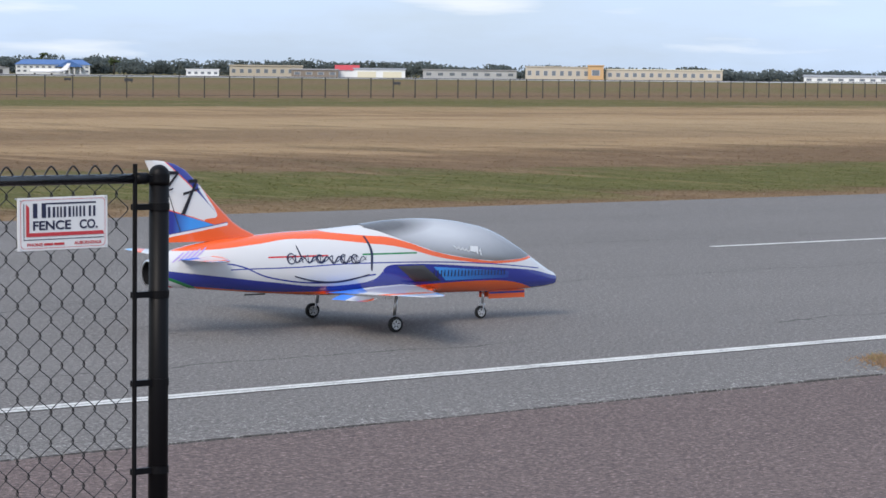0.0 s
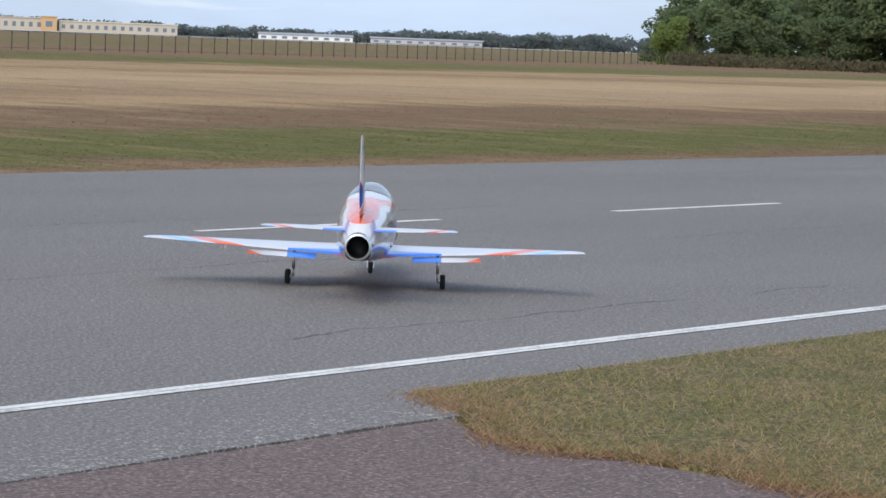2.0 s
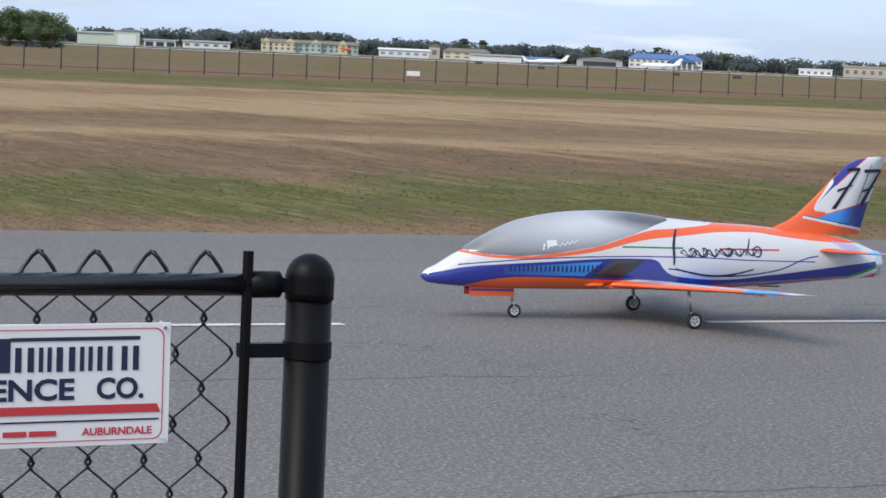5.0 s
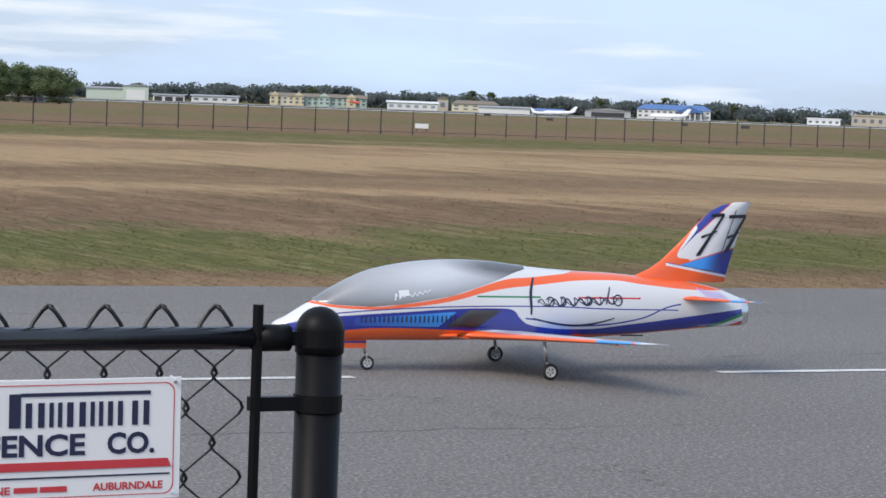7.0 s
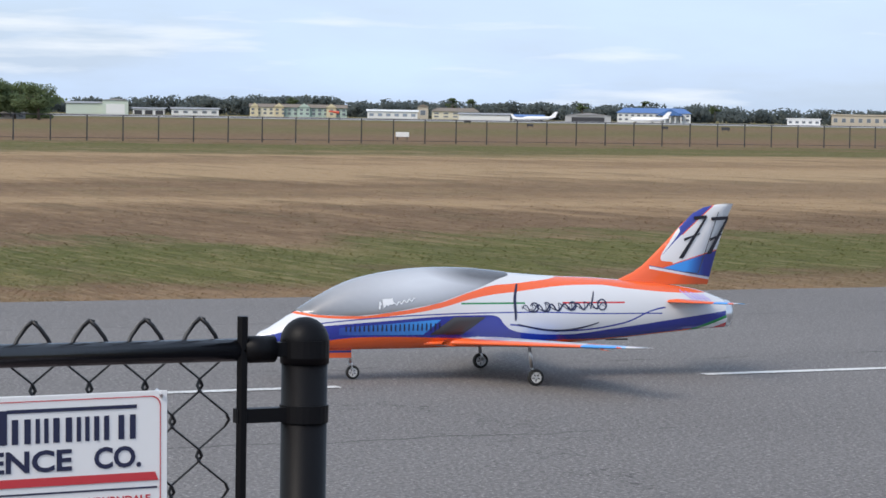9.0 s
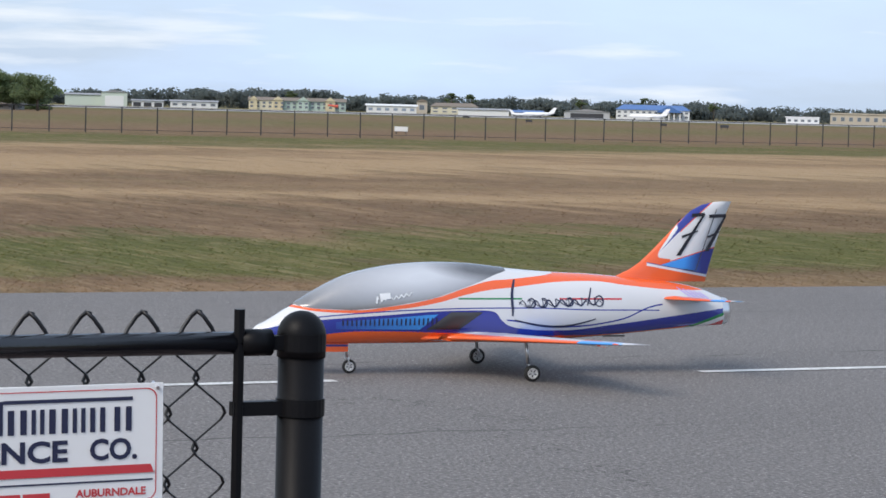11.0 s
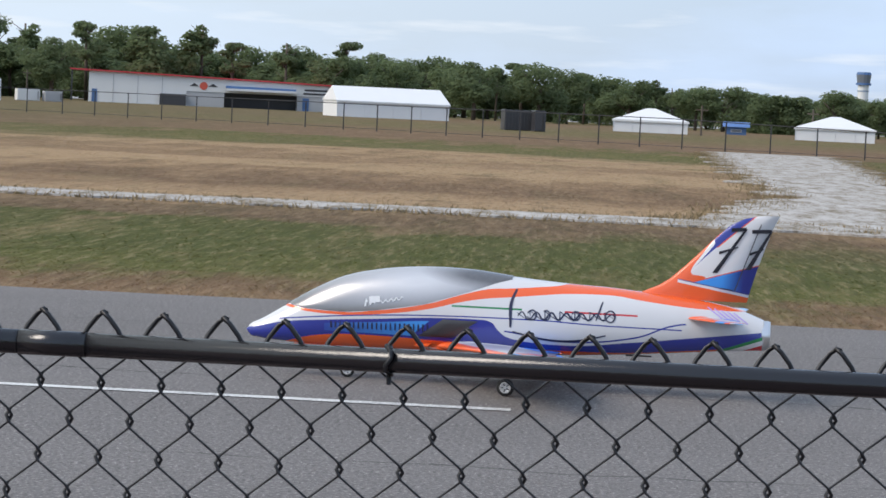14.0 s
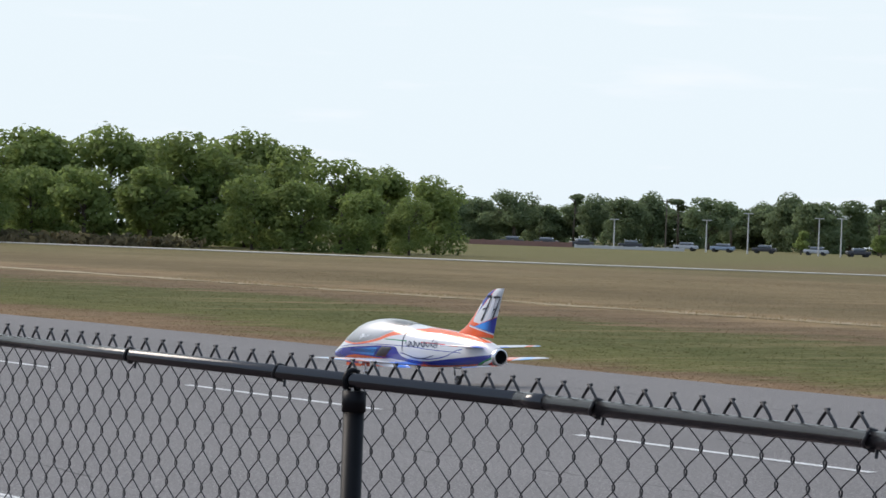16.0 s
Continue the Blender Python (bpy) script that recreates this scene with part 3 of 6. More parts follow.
def grass_plot():
    """The soil sheet of the grass plot, over the runway's near edge."""
    v, k = [], 90
    for i in range(k + 1):
        n = -9.0 + (5.93 + 9.0) * i / k
        edge = 6.98 + 0.12 * noise.noise((n * 1.7, 3.3, 0)) + 0.05 * noise.noise((n * 9, 1, 0)) + 0.10 * max(0, 3.0 - n) + (max(0, n - 5.0) * 0.95)
        for s in (edge, edge + 0.02, 20, 60, 160):
            v.append(rw(s, n + (0.05 * noise.noise((s * 2, n, 5)) if i == k else 0), 0.008 if s > edge else -0.03))
    f = [(5 * i + j, 5 * i + j + 1, 5 * i + j + 6, 5 * i + j + 5) for i in range(k) for j in range(4)]
    return new("ground_plot", mesh_of("ground_plot", v, f, M_PLOT))


tagged(grass_plot(), "patchy brown and green soil of a mown grass plot", "ground", kind="structure")


def marking(name, s0, s1, n, w, label):
    k = max(3, int((s1 - s0) / 0.4))
    rng = random.Random(int(s0 * 7) + 50)
    v = []
    for i in range(k + 1):
        s = s0 + (s1 - s0) * i / k
        v += [rw(s, n - w / 2 + rng.uniform(-0.004, 0.004), 0.004), rw(s, n + w / 2 + rng.uniform(-0.004, 0.004), 0.004)]
    f = [(2 * i, 2 * i + 2, 2 * i + 3, 2 * i + 1) for i in range(k)]
    return tagged(new(name, mesh_of(name, v, f, M_LINE)), label, "road marking", kind="structure")


DASHES = (-31.3, -25.9, -20.3, -14.73, -9.07, -3.25, 2.55, 7.90, 13.42, 19.12, 24.7, 30.2, 35.7, 41.2, 46.7)
marking("trim_side_line", -60, 140, SIDE_LINE, 0.125, "long worn white edge line painted on asphalt")
for s in DASHES:
    marking("trim_centre_dash", s, s + 3.02, CENTRE, 0.10, "short worn white centre-line dash on asphalt")

tagged(ragged_strip("pavement_strip", M_GRAVEL, [(-26, 37.4, 0.06), (-21, 37.5, 0.25), (-16, 37.6, 0.5), (-9, 37.6, 0.8), (2, 37.3, 1.1), (6.5, 36.0, 1.0), (9.0, 35.0, 0.15)], 0.012, 0.25, 0.35, 5),
       "narrow broken strip of pale gravel in the grass", "path", kind="structure")
M_WORN = plain("worn_straw_track", (0.30, 0.235, 0.135), 0.95, 0, 0.25, 0.8, 0.4)
tagged(ragged_strip("pavement_worn", M_WORN, [(-110, 37.1, 0.35), (-60, 37.2, 0.45), (-30, 37.4, 0.55), (-19, 37.5, 0.45)], 0.006, 0.3, 0.45, 15),
       "worn straw-coloured wheel track in the grass", "path", kind="structure")
tagged(ragged_strip("pavement_path", M_GRAVEL, [(3.6, 36.8, 2.2), (4.6, 40.5, 2.4), (6.0, 52, 1.7), (6.8, 70, 2.0), (8.2, 95, 2.6), (9.6, 124, 3.0)], 0.016, 0.3, 0.8, 6),
       "pale gravel track leading out to the far fence", "path", kind="structure")
M_FARTAR = plain("pale_far_tarmac", (0.44, 0.43, 0.43), 0.9, 0, 0.12, 0.05)
tagged(ragged_strip("road", M_FARTAR, [(-250, 560, 80), (900, 580, 80), (2200, 900, 60)], 0.05, 20, 0.5, 7), "pale far runway beyond the field", "runway", kind="structure")
M_ROAD = plain("pale_service_road", (0.46, 0.43, 0.38), 0.9, 0, 0.12, 0.2)
tagged(ragged_strip("road_access", M_ROAD, [(-420, -60, 2.6), (-200, 40, 2.6), (-112, 92, 1.7), (-80, 124, 1.4), (-66, 146, 1.3)], 0.03, 4, 0.15, 9), "thin pale service road across the field", "road", kind="structure")


def blades(name, material, spots, h0, h1, w, lean, seed, label, category, z0=-0.02):
    """Many single blades of grass in one mesh."""
    r = np.random.default_rng(seed)
    s, n = spots
    k = len(s)
    a = r.uniform(0, 2 * math.pi, k)
    h = r.uniform(h0, h1, k)
    base = np.stack([RU.x * s + RN.x * n, RU.y * s + RN.y * n, np.full(k, z0)], 1)
    d = np.stack([np.cos(a), np.sin(a), np.zeros(k)], 1) * w / 2
    b = r.uniform(0, 2 * math.pi, k)
    tip = base + np.stack([np.cos(b) * lean * h, np.sin(b) * lean * h, h], 1)
    co = np.stack([base - d, base + d, tip], 1).reshape(-1, 3)
    me = bpy.data.meshes.new(name)
    me.vertices.add(3 * k)
    me.vertices.foreach_set("co", co.ravel())
    me.loops.add(3 * k)
    me.loops.foreach_set("vertex_index", np.arange(3 * k))
    me.polygons.add(k)
    me.polygons.foreach_set("loop_start", np.arange(0, 3 * k, 3))
    me.update(calc_edges=True)
    me.materials.append(material)
    return tagged(new(name, me), label, category, kind="stuff")


rg = np.random.default_rng(4)
gs, gn = rg.uniform(6.9, 24, 170000), rg.uniform(-1.5, 5.95, 170000)
gs = 6.9 + (gs - 6.9) ** 1.25 * 0.5
keep = (gs > 6.98 + 0.16 * np.sin(gn * 5.1) + 0.10 * np.maximum(0, 3 - gn) + np.where(gn > 5.0, (gn - 5.0) * 0.95, 0)) & (gn < 5.98 + 0.05 * np.sin(gs * 7))
patch = np.sin(gs * 2.1 + 1.6 * np.sin(gn * 1.7)) * np.sin(gn * 2.6 + 1.3 * np.sin(gs * 1.3)) + 0.5 * np.sin(gs * 7.3 + gn * 5.1)
keep &= rg.uniform(-0.9, 1.2, len(gs)) > patch * 0.9 - 0.35
blades("grass", M_GRASS, (gs[keep], gn[keep]), 0.010, 0.042, 0.006, 1.3, 1, "patchy green and brown mown grass plot", "grass", 0.004)
ls, ln = rg.uniform(6.35, 8.6, 70000), rg.uniform(1.0, 5.95, 70000)
keep = (np.abs(ls - (7.0 + 0.12 * np.sin(ln * 5.1) + np.where(ln > 5.0, (ln - 5.0) * 0.95, 0))) < rg.exponential(0.22, 70000)) & (ls > 6.93 + 0.12 * np.sin(ln * 5.1) + np.where(ln > 5.0, (ln - 5.0) * 0.95, 0) - rg.exponential(0.05, 70000))
blades("dry_grass", M_LITTER, (ls[keep], ln[keep]), 0.010, 0.034, 0.008, 2.0, 2, "brown dry cut grass fringe on the apron's edge", "grass", 0.0)
fs, fn = rg.uniform(-75, 70, 130000), RUN_FAR - 0.06 + rg.exponential(4.0, 130000)
blades("verge_grass", M_TUFT, (fs, fn), 0.008, 0.018, 0.016, 2.6, 3, "short green and brown turf along the runway", "grass")
fs, fn = rg.uniform(-75, 110, 190000), 24 + 92 * rg.uniform(0, 1, 190000) ** 1.25
keep = ~((np.abs(fn - 37.4) < 1.1) & (fs < 8)) & ~((np.abs(fs - np.interp(fn, (36.8, 52, 95, 124), (4.0, 6.0, 8.2, 9.6))) < 2.6) & (fn > 36))
blades("field_tufts", M_TUFT, (fs[keep], fn[keep]), 0.010, 0.022, 0.030, 3.0, 4, "straw-coloured and green tufts of the dry field", "grass")

# tufts along both edges of the gravel track and strip
en = rg.uniform(37, 122, 9000)
mid, half = np.interp(en, (36.8, 40.5, 52, 70, 95, 124), (3.6, 4.6, 6.0, 6.8, 8.2, 9.6)), np.interp(en, (36.8, 40.5, 52, 70, 95, 124), (2.2, 2.4, 1.7, 2.0, 2.6, 3.0))
es = mid + np.sign(rg.uniform(-1, 1, 9000)) * half + rg.normal(0, 0.35, 9000)
ts = rg.uniform(-60, 8, 7000)
tn = 37.4 + np.sign(rg.uniform(-1, 1, 7000)) * np.interp(ts, (-40, -18, -9, 2, 8), (0.15, 0.5, 0.8, 1.05, 0.5)) + rg.normal(0, 0.2, 7000)
blades("edge_tufts", M_STRAW, (np.concatenate([es, ts]), np.concatenate([en, tn])), 0.04, 0.10, 0.034, 0.8, 6, "ragged grass tufts along a gravel track", "grass")


# ---- near chain-link fence ----
FENCE_N, RAIL_Z = 3.0, 1.200
POSTS = [1.257, -1.371, -4.134, -6.87, -9.6, -12.35, -15.1, -17.85, -20.6]


def rod(me_name, pts, r, seg, material, closed=False):
    """A thin bar bent through points."""
    v, f = [], []
    k = len(pts)
    for i, p in enumerate(pts):
        a, b = Vector(pts[max(0, i - 1)]), Vector(pts[min(k - 1, i + 1)])
        t = (b - a).normalized()
        x = t.orthogonal().normalized()
        y = t.cross(x)
        v += [Vector(p) + (x * math.cos(2 * math.pi * j / seg) + y * math.sin(2 * math.pi * j / seg)) * r for j in range(seg)]
    for i in range(k - 1):
        f += [(i * seg + j, i * seg + (j + 1) % seg, (i + 1) * seg + (j + 1) % seg, (i + 1) * seg + j) for j in range(seg)]
    return mesh_of(me_name, v, f, material, True)


def dome_post(s, r, h):
    bm = bmesh.new()
    tube(bm, rw(s, FENCE_N, -0.05), rw(s, FENCE_N, h - r * 1.05), r, 24)
    cap = bmesh.ops.create_uvsphere(bm, u_segments=24, v_segments=12, radius=r * 1.06)
    bmesh.ops.transform(bm, verts=cap["verts"], matrix=Matrix.Translation(rw(s, FENCE_N, h - r * 1.06)))
    tube(bm, rw(s, FENCE_N, h - r * 2.0), rw(s, FENCE_N, h - r * 1.0), r * 1.06, 24)
    return bm


def near_fence():
    fence = thing("chain_link_fence", "black vinyl-coated chain-link fence with round top rail", "fence")
    s_end = POSTS[-1]
    part("terminal_post", dome_post(POSTS[0], 0.0295, 1.240), M_BLACK, fence, "thick round end post with domed cap", True)
    for s in POSTS[1:]:
        p = part("line_post", tubed(rw(s, FENCE_N, -0.05), rw(s, FENCE_N, RAIL_Z - 0.045), 0.0215, 16), M_BLACK, fence, "slim round line post", True)
        bm = tubed(rw(s, FENCE_N, RAIL_Z - 0.062), rw(s, FENCE_N, RAIL_Z - 0.02), 0.0245, 16)
        ring = [rw(s - 0.006, FENCE_N + 0.021 * math.cos(a), RAIL_Z + 0.021 * math.sin(a)) for a in np.linspace(-1.2, 4.34, 14)]
        part("loop_cap", bm, M_BLACK, p, "", True)
        part("rail_loop", rod("rail_loop", ring, 0.0055, 6, M_BLACK), M_BLACK, p)
    a, b = POSTS[0] - 0.055, s_end
    cuts = [a, -0.62, -3.6, -6.6, -9.6, -12.6, -15.6, b]
    for c0, c1 in zip(cuts, cuts[1:]):
        part("top_rail", tubed(rw(c0, FENCE_N, RAIL_Z), rw(c1, FENCE_N, RAIL_Z), 0.0146, 16), M_RAIL, fence, "", True)
        part("rail_sleeve", tubed(rw(c1 + 0.06, FENCE_N, RAIL_Z), rw(c1 - 0.02, FENCE_N, RAIL_Z), 0.0152, 16), M_RAIL, fence, "", True)
    part("rail_cup", tubed(rw(a - 0.03, FENCE_N, RAIL_Z), rw(a + 0.012, FENCE_N, RAIL_Z), 0.0172, 16), M_BLACK, fence, "", True)
    bm = tubed(rw(a + 0.01, FENCE_N, RAIL_Z), rw(POSTS[0], FENCE_N, RAIL_Z), 0.007, 8)
    part("bolt", bm, M_BLACK, fence)
    tube(bm := bmesh.new(), rw(POSTS[0] - 0.088, FENCE_N - 0.008, 0.02), rw(POSTS[0] - 0.088, FENCE_N - 0.008, 1.243), 0.0075, 6)
    part("tension_bar", bm, M_BLACK, fence, "flat upright tension bar")
    for z in (RAIL_Z, 1.117, 0.86, 0.6, 0.34):
        bm = tubed(rw(POSTS[0], FENCE_N, z - 0.011), rw(POSTS[0], FENCE_N, z + 0.011), 0.0315, 24)
        box(bm, -0.095, -0.02, -0.008, 0.008, -0.009, 0.009, m=Matrix.Translation(rw(POSTS[0], FENCE_N - 0.004, z)) @ Matrix.Rotation(RUN_TURN, 4, "Z"))
        part("tension_band", bm, M_BLACK, fence, "", False)
    # woven wire: each wire zigzags upward and hooks into its neighbours
    w, h, r, seg = 0.0725, 0.089, 0.0019, 4
    v, f = [], []
    s, k = POSTS[0] - 0.098, 0
    rows = int(1.19 / (h / 2))
    while s > s_end:
        base0 = len(v)
        for i in range(rows + 1):
            z = 1.1985 - i * h / 2
            left = (i + k) % 2 == 1
            x = s - (w / 2 if left else 0.0) + 0.002 * noise.noise((s * 3, z * 5, 0))
            turn = -1 if left else 1
            bends = ((-0.0010, -0.003, 0.0085), (0.0034, 0.0, 0.0), (-0.0010, 0.003, -0.0085)) if s > -9 else ((0.001, 0.0, 0.0),)
            for dx, dy, dz in bends:
                p = rw(x + turn * dx, FENCE_N + 0.019 + turn * dy, z + dz)
                v += [p + RU * math.cos(2 * math.pi * j / seg) * r * 1.2 + RN * math.sin(2 * math.pi * j / seg) * r for j in range(seg)]
        for i in range(len(bends) * (rows + 1) - 1):
            f += [(base0 + i * seg + j, base0 + i * seg + (j + 1) % seg, base0 + (i + 1) * seg + (j + 1) % seg, base0 + (i + 1) * seg + j) for j in range(seg)]
        s -= w / 2
        k += 1
    part("wire_mesh", mesh_of("wire_mesh", v, f, M_WIRE, True), M_WIRE, fence, "black woven diamond wire")["kind"] = "stuff"
    # twisted selvage: a pointed pair of ends over every mesh
    s = POSTS[0] - 0.088 - w / 2 - 0.01
    tip = None
    while s > s_end:
        bmv = [rw(s + a_ * w, FENCE_N + 0.019 + b_, z_) for a_, b_, z_ in ((-0.40, 0, 1.198), (-0.25, 0.002, 1.2185), (-0.10, 0.003, 1.2325), (0.02, 0.003, 1.2395), (0.055, 0, 1.2375), (-0.02, -0.003, 1.2395), (0.10, -0.003, 1.2325), (0.25, -0.002, 1.2185), (0.40, 0, 1.198))]
        if tip is None:
            tip = rod("wire_tip", [p - rw(s, FENCE_N) for p in bmv], 0.0030, 6, M_WIRE)
        part("wire_tip", tip, M_WIRE, fence, place=Matrix.Translation(rw(s, FENCE_N)))
        s -= w
    for s in (0.655, -0.20, -0.95, -1.95, -2.75, -3.4, -4.4, -5.0, -5.75, -6.5):
        ring = [rw(s + 0.004 * math.sin(3 * a_), FENCE_N + 0.0172 * math.cos(a_), RAIL_Z + 0.0172 * math.sin(a_)) for a_ in np.linspace(0, 6.28, 14)] + [rw(s, FENCE_N + 0.012, RAIL_Z - 0.03)]
        part("tie_wire", rod("tie_wire", ring, 0.003, 6, M_WIRE), M_WIRE, fence)
    return fence


near_fence()


def text_mesh(body, size, shear=0.0, depth=0.0, bold=0.0):
    cu = bpy.data.curves.new("letters", "FONT")
    cu.body, cu.size, cu.shear, cu.extrude, cu.resolution_u, cu.offset = body, size, shear, depth, 3, bold
    ob = bpy.data.objects.new("letters", cu)
    me = bpy.data.meshes.new_from_object(ob)
    bpy.data.objects.remove(ob)
    bpy.data.curves.remove(cu)
    return me


def fit_text(body, x0, x1, z0, z1, y, material, shear=0.0, bold=0.03):
    """Letters as a mesh that fills a rectangle of the plane y."""
    me = text_mesh(body, 1.0, shear, 0.0, bold)
    co = np.empty(len(me.vertices) * 3)
    me.vertices.foreach_get("co", co)
    co = co.reshape(-1, 3)
    lo, hi = co.min(0), co.max(0)
    out = np.empty_like(co)
    out[:, 0] = x0 + (co[:, 0] - lo[0]) / (hi[0] - lo[0]) * (x1 - x0)
    out[:, 1] = y
    out[:, 2] = z0 + (co[:, 1] - lo[1]) / (hi[1] - lo[1]) * (z1 - z0)
    me.vertices.foreach_set("co", out.ravel())
    me.materials.clear()
    me.materials.append(material)
    me.update()
    return me


def fence_sign():
    W, Hh = 0.294, 0.150
    c = rw((0.769 + 1.063) / 2, FENCE_N - 0.028, 1.079)
    sign = thing("fence_sign", "white enamel sign with red and navy print on a fence", "sign",
                 m=Matrix.Translation(c) @ Matrix.Rotation(RUN_TURN, 4, "Z") @ Matrix.Rotation(radians(-0.6), 4, "Y"))
    part("panel", boxed(-W / 2, W / 2, -0.0015, 0.0015, -Hh / 2, Hh / 2, 0.0006), M_WHITE, sign)

    def flat(name, pts, mat, y):
        return part(name, mesh_of(name, [(a, y, b) for a, b in pts], [tuple(range(len(pts)))], mat), mat, sign)

    def px(u, v_):
        # u, v run 0..1 from the panel's upper left corner
        return (-W / 2 + u * W, Hh / 2 - v_ * Hh)

    def rect(name, u0, u1, v0, v1, mat, y=-0.0026):
        return flat(name, [px(u0, v1), px(u1, v1), px(u1, v0), px(u0, v0)], mat, y)
    ring = []
    for cx, cz, a0 in ((0.93, 0.12, 0), (0.07, 0.12, 90), (0.07, 0.88, 180), (0.93, 0.88, 270)):
        x, z = px(cx, cz)
        ring += [(x + 0.012 * math.cos(radians(a0 + k * 15)), z + 0.012 * math.sin(radians(a0 + k * 15))) for k in range(7)]
    n = len(ring)
    vv = [(a, -0.0024, b) for a, b in ring] + [(a * 0.991, -0.0024, b * 0.983) for a, b in ring]
    part("border", mesh_of("border", vv, [(i, (i + 1) % n, n + (i + 1) % n, n + i) for i in range(n)], M_RED), M_RED, sign, "thin red rounded border")
    rect("navy_rule", 0.31, 0.865, 0.105, 0.135, M_NAVY)
    rect("navy_rule", 0.062, 0.070, 0.105, 0.80, M_NAVY)
    rect("navy_rule", 0.062, 0.955, 0.785, 0.80, M_NAVY)
    flat("red_bar", [px(0.09, 0.735), px(0.125, 0.665), px(0.125, 0.19), px(0.09, 0.115)], M_RED, -0.0026)
    flat("red_bar", [px(0.09, 0.735), px(0.96, 0.735), px(0.945, 0.665), px(0.125, 0.665)], M_RED, -0.0028)
    # a name shown as plain bars of its size
    for u0, u1, top in ((0.165, 0.31, 0.11), (0.33, 0.41, 0.185), (0.43, 0.485, 0.185), (0.505, 0.585, 0.185), (0.605, 0.66, 0.185), (0.68, 0.745, 0.185), (0.785, 0.86, 0.185)):
        w = (u1 - u0) * 0.34
        rect("name_bar", u0, u0 + w, top, 0.385, M_NAVY)
        rect("name_bar", u1 - w, u1, top, 0.385, M_NAVY)
    a, b = px(0.165, 0.62), px(0.585, 0.44)
    part("lettering", fit_text("FENCE", a[0], b[0], a[1], b[1], -0.0026, M_NAVY), M_NAVY, sign, "navy capital letters")
    a, b = px(0.68, 0.62), px(0.885, 0.44)
    part("lettering", fit_text("CO.", a[0], b[0], a[1], b[1], -0.0026, M_NAVY), M_NAVY, sign, "navy capital letters")
    a, b = px(0.10, 0.92), px(0.27, 0.855)
    part("lettering", fit_text("PHONE", a[0], b[0], a[1], b[1], -0.0026, M_RED), M_RED, sign, "small red letters")
    rect("number_bar", 0.285, 0.385, 0.865, 0.91, M_RED)
    rect("number_bar", 0.395, 0.51, 0.865, 0.91, M_RED)
    a, b = px(0.62, 0.915), px(0.925, 0.85)
    part("lettering", fit_text("AUBURNDALE", a[0], b[0], a[1], b[1], -0.0026, M_RED), M_RED, sign, "small red letters")
    for u_, v_ in ((0.03, 0.05), (0.97, 0.04), (0.03, 0.95), (0.97, 0.95)):
        x, z = px(u_, v_)
        part("wire_tie", tubed((x, -0.006, z), (x * 1.02, 0.02, z * 1.06), 0.0022, 6), M_ALU, sign)
    return sign


fence_sign()


# ---- the model jet ----
# stations along the fuselage: x forward, top, bottom, half width
HULL = [(1.495, 0.236, 0.232, 0.004), (1.475, 0.262, 0.208, 0.03), (1.42, 0.292, 0.193, 0.056), (1.28, 0.379, 0.180, 0.094), (1.12, 0.477, 0.173, 0.122),
        (0.98, 0.546, 0.171, 0.142), (0.77, 0.600, 0.172, 0.163), (0.49, 0.629, 0.175, 0.178), (0.25, 0.626, 0.182, 0.184), (0.0, 0.601, 0.189, 0.184),
        (-0.28, 0.581, 0.193, 0.176), (-0.49, 0.573, 0.206, 0.165), (-0.71, 0.556, 0.224, 0.150), (-0.97, 0.532, 0.248, 0.126), (-1.2, 0.490, 0.268, 0.098), (-1.335, 0.440, 0.276, 0.078)]
_hx = np.array([h[0] for h in HULL])[::-1]


def hull(x):
    """Top, bottom and half width of the fuselage at x, smoothly between the stations."""
    out = []
    for c in (1, 2, 3):
        y = np.array([h[c] for h in HULL])[::-1]
        m = np.gradient(y, _hx)
        i = int(np.clip(np.searchsorted(_hx, x) - 1, 0, len(_hx) - 2))
        d = _hx[i + 1] - _hx[i]
        t = min(1, max(0, (x - _hx[i]) / d))
        out.append(float(y[i] * (2 * t**3 - 3 * t**2 + 1) + m[i] * d * (t**3 - 2 * t**2 + t) + y[i + 1] * (3 * t**2 - 2 * t**3) + m[i + 1] * d * (t**3 - t**2)))
    return out


def hull_point(x, a, off=0.0):
    zt, zb, hw = hull(x)
    zc = zb + 0.40 * (zt - zb)
    c, s = math.cos(a), math.sin(a)
    e = 0.95 if s > 0 else 0.62
    y = math.copysign(abs(c) ** e, c) * (hw + off)
    h = (zt - zc) if s > 0 else (zc - zb)
    return Vector((x, y, zc + math.copysign(abs(s) ** 0.95, s) * (h + off)))


def hull_side(x, z, off=0.0):
    """The half width of the fuselage at the height z."""
    zt, zb, hw = hull(x)
    zc = zb + 0.40 * (zt - zb)
    h = (zt - zc) if z > zc else (zc - zb)
    s = min(0.999, abs(z - zc) / h) ** (1 / 0.95)
    return math.sqrt(1 - s * s) ** (0.95 if z > zc else 0.62) * hw + off


def grid_mesh(name, rows, closed, material):
    k = len(rows[0])
    v = [p for r in rows for p in r]
    f = []
    for i in range(len(rows) - 1):
        for j in range(k if closed else k - 1):
            f.append((i * k + j, i * k + (j + 1) % k, (i + 1) * k + (j + 1) % k, (i + 1) * k + j))
    return mesh_of(name, v, f, material, True)


def hull_mesh():
    xs = np.concatenate([1.495 - 0.08 * np.linspace(0, 1, 9) ** 2, np.linspace(1.40, -1.335, 72)])
    return grid_mesh("fuselage", [[hull_point(x, 2 * math.pi * j / 48) for j in range(48)] for x in xs], True, M_LIVERY)


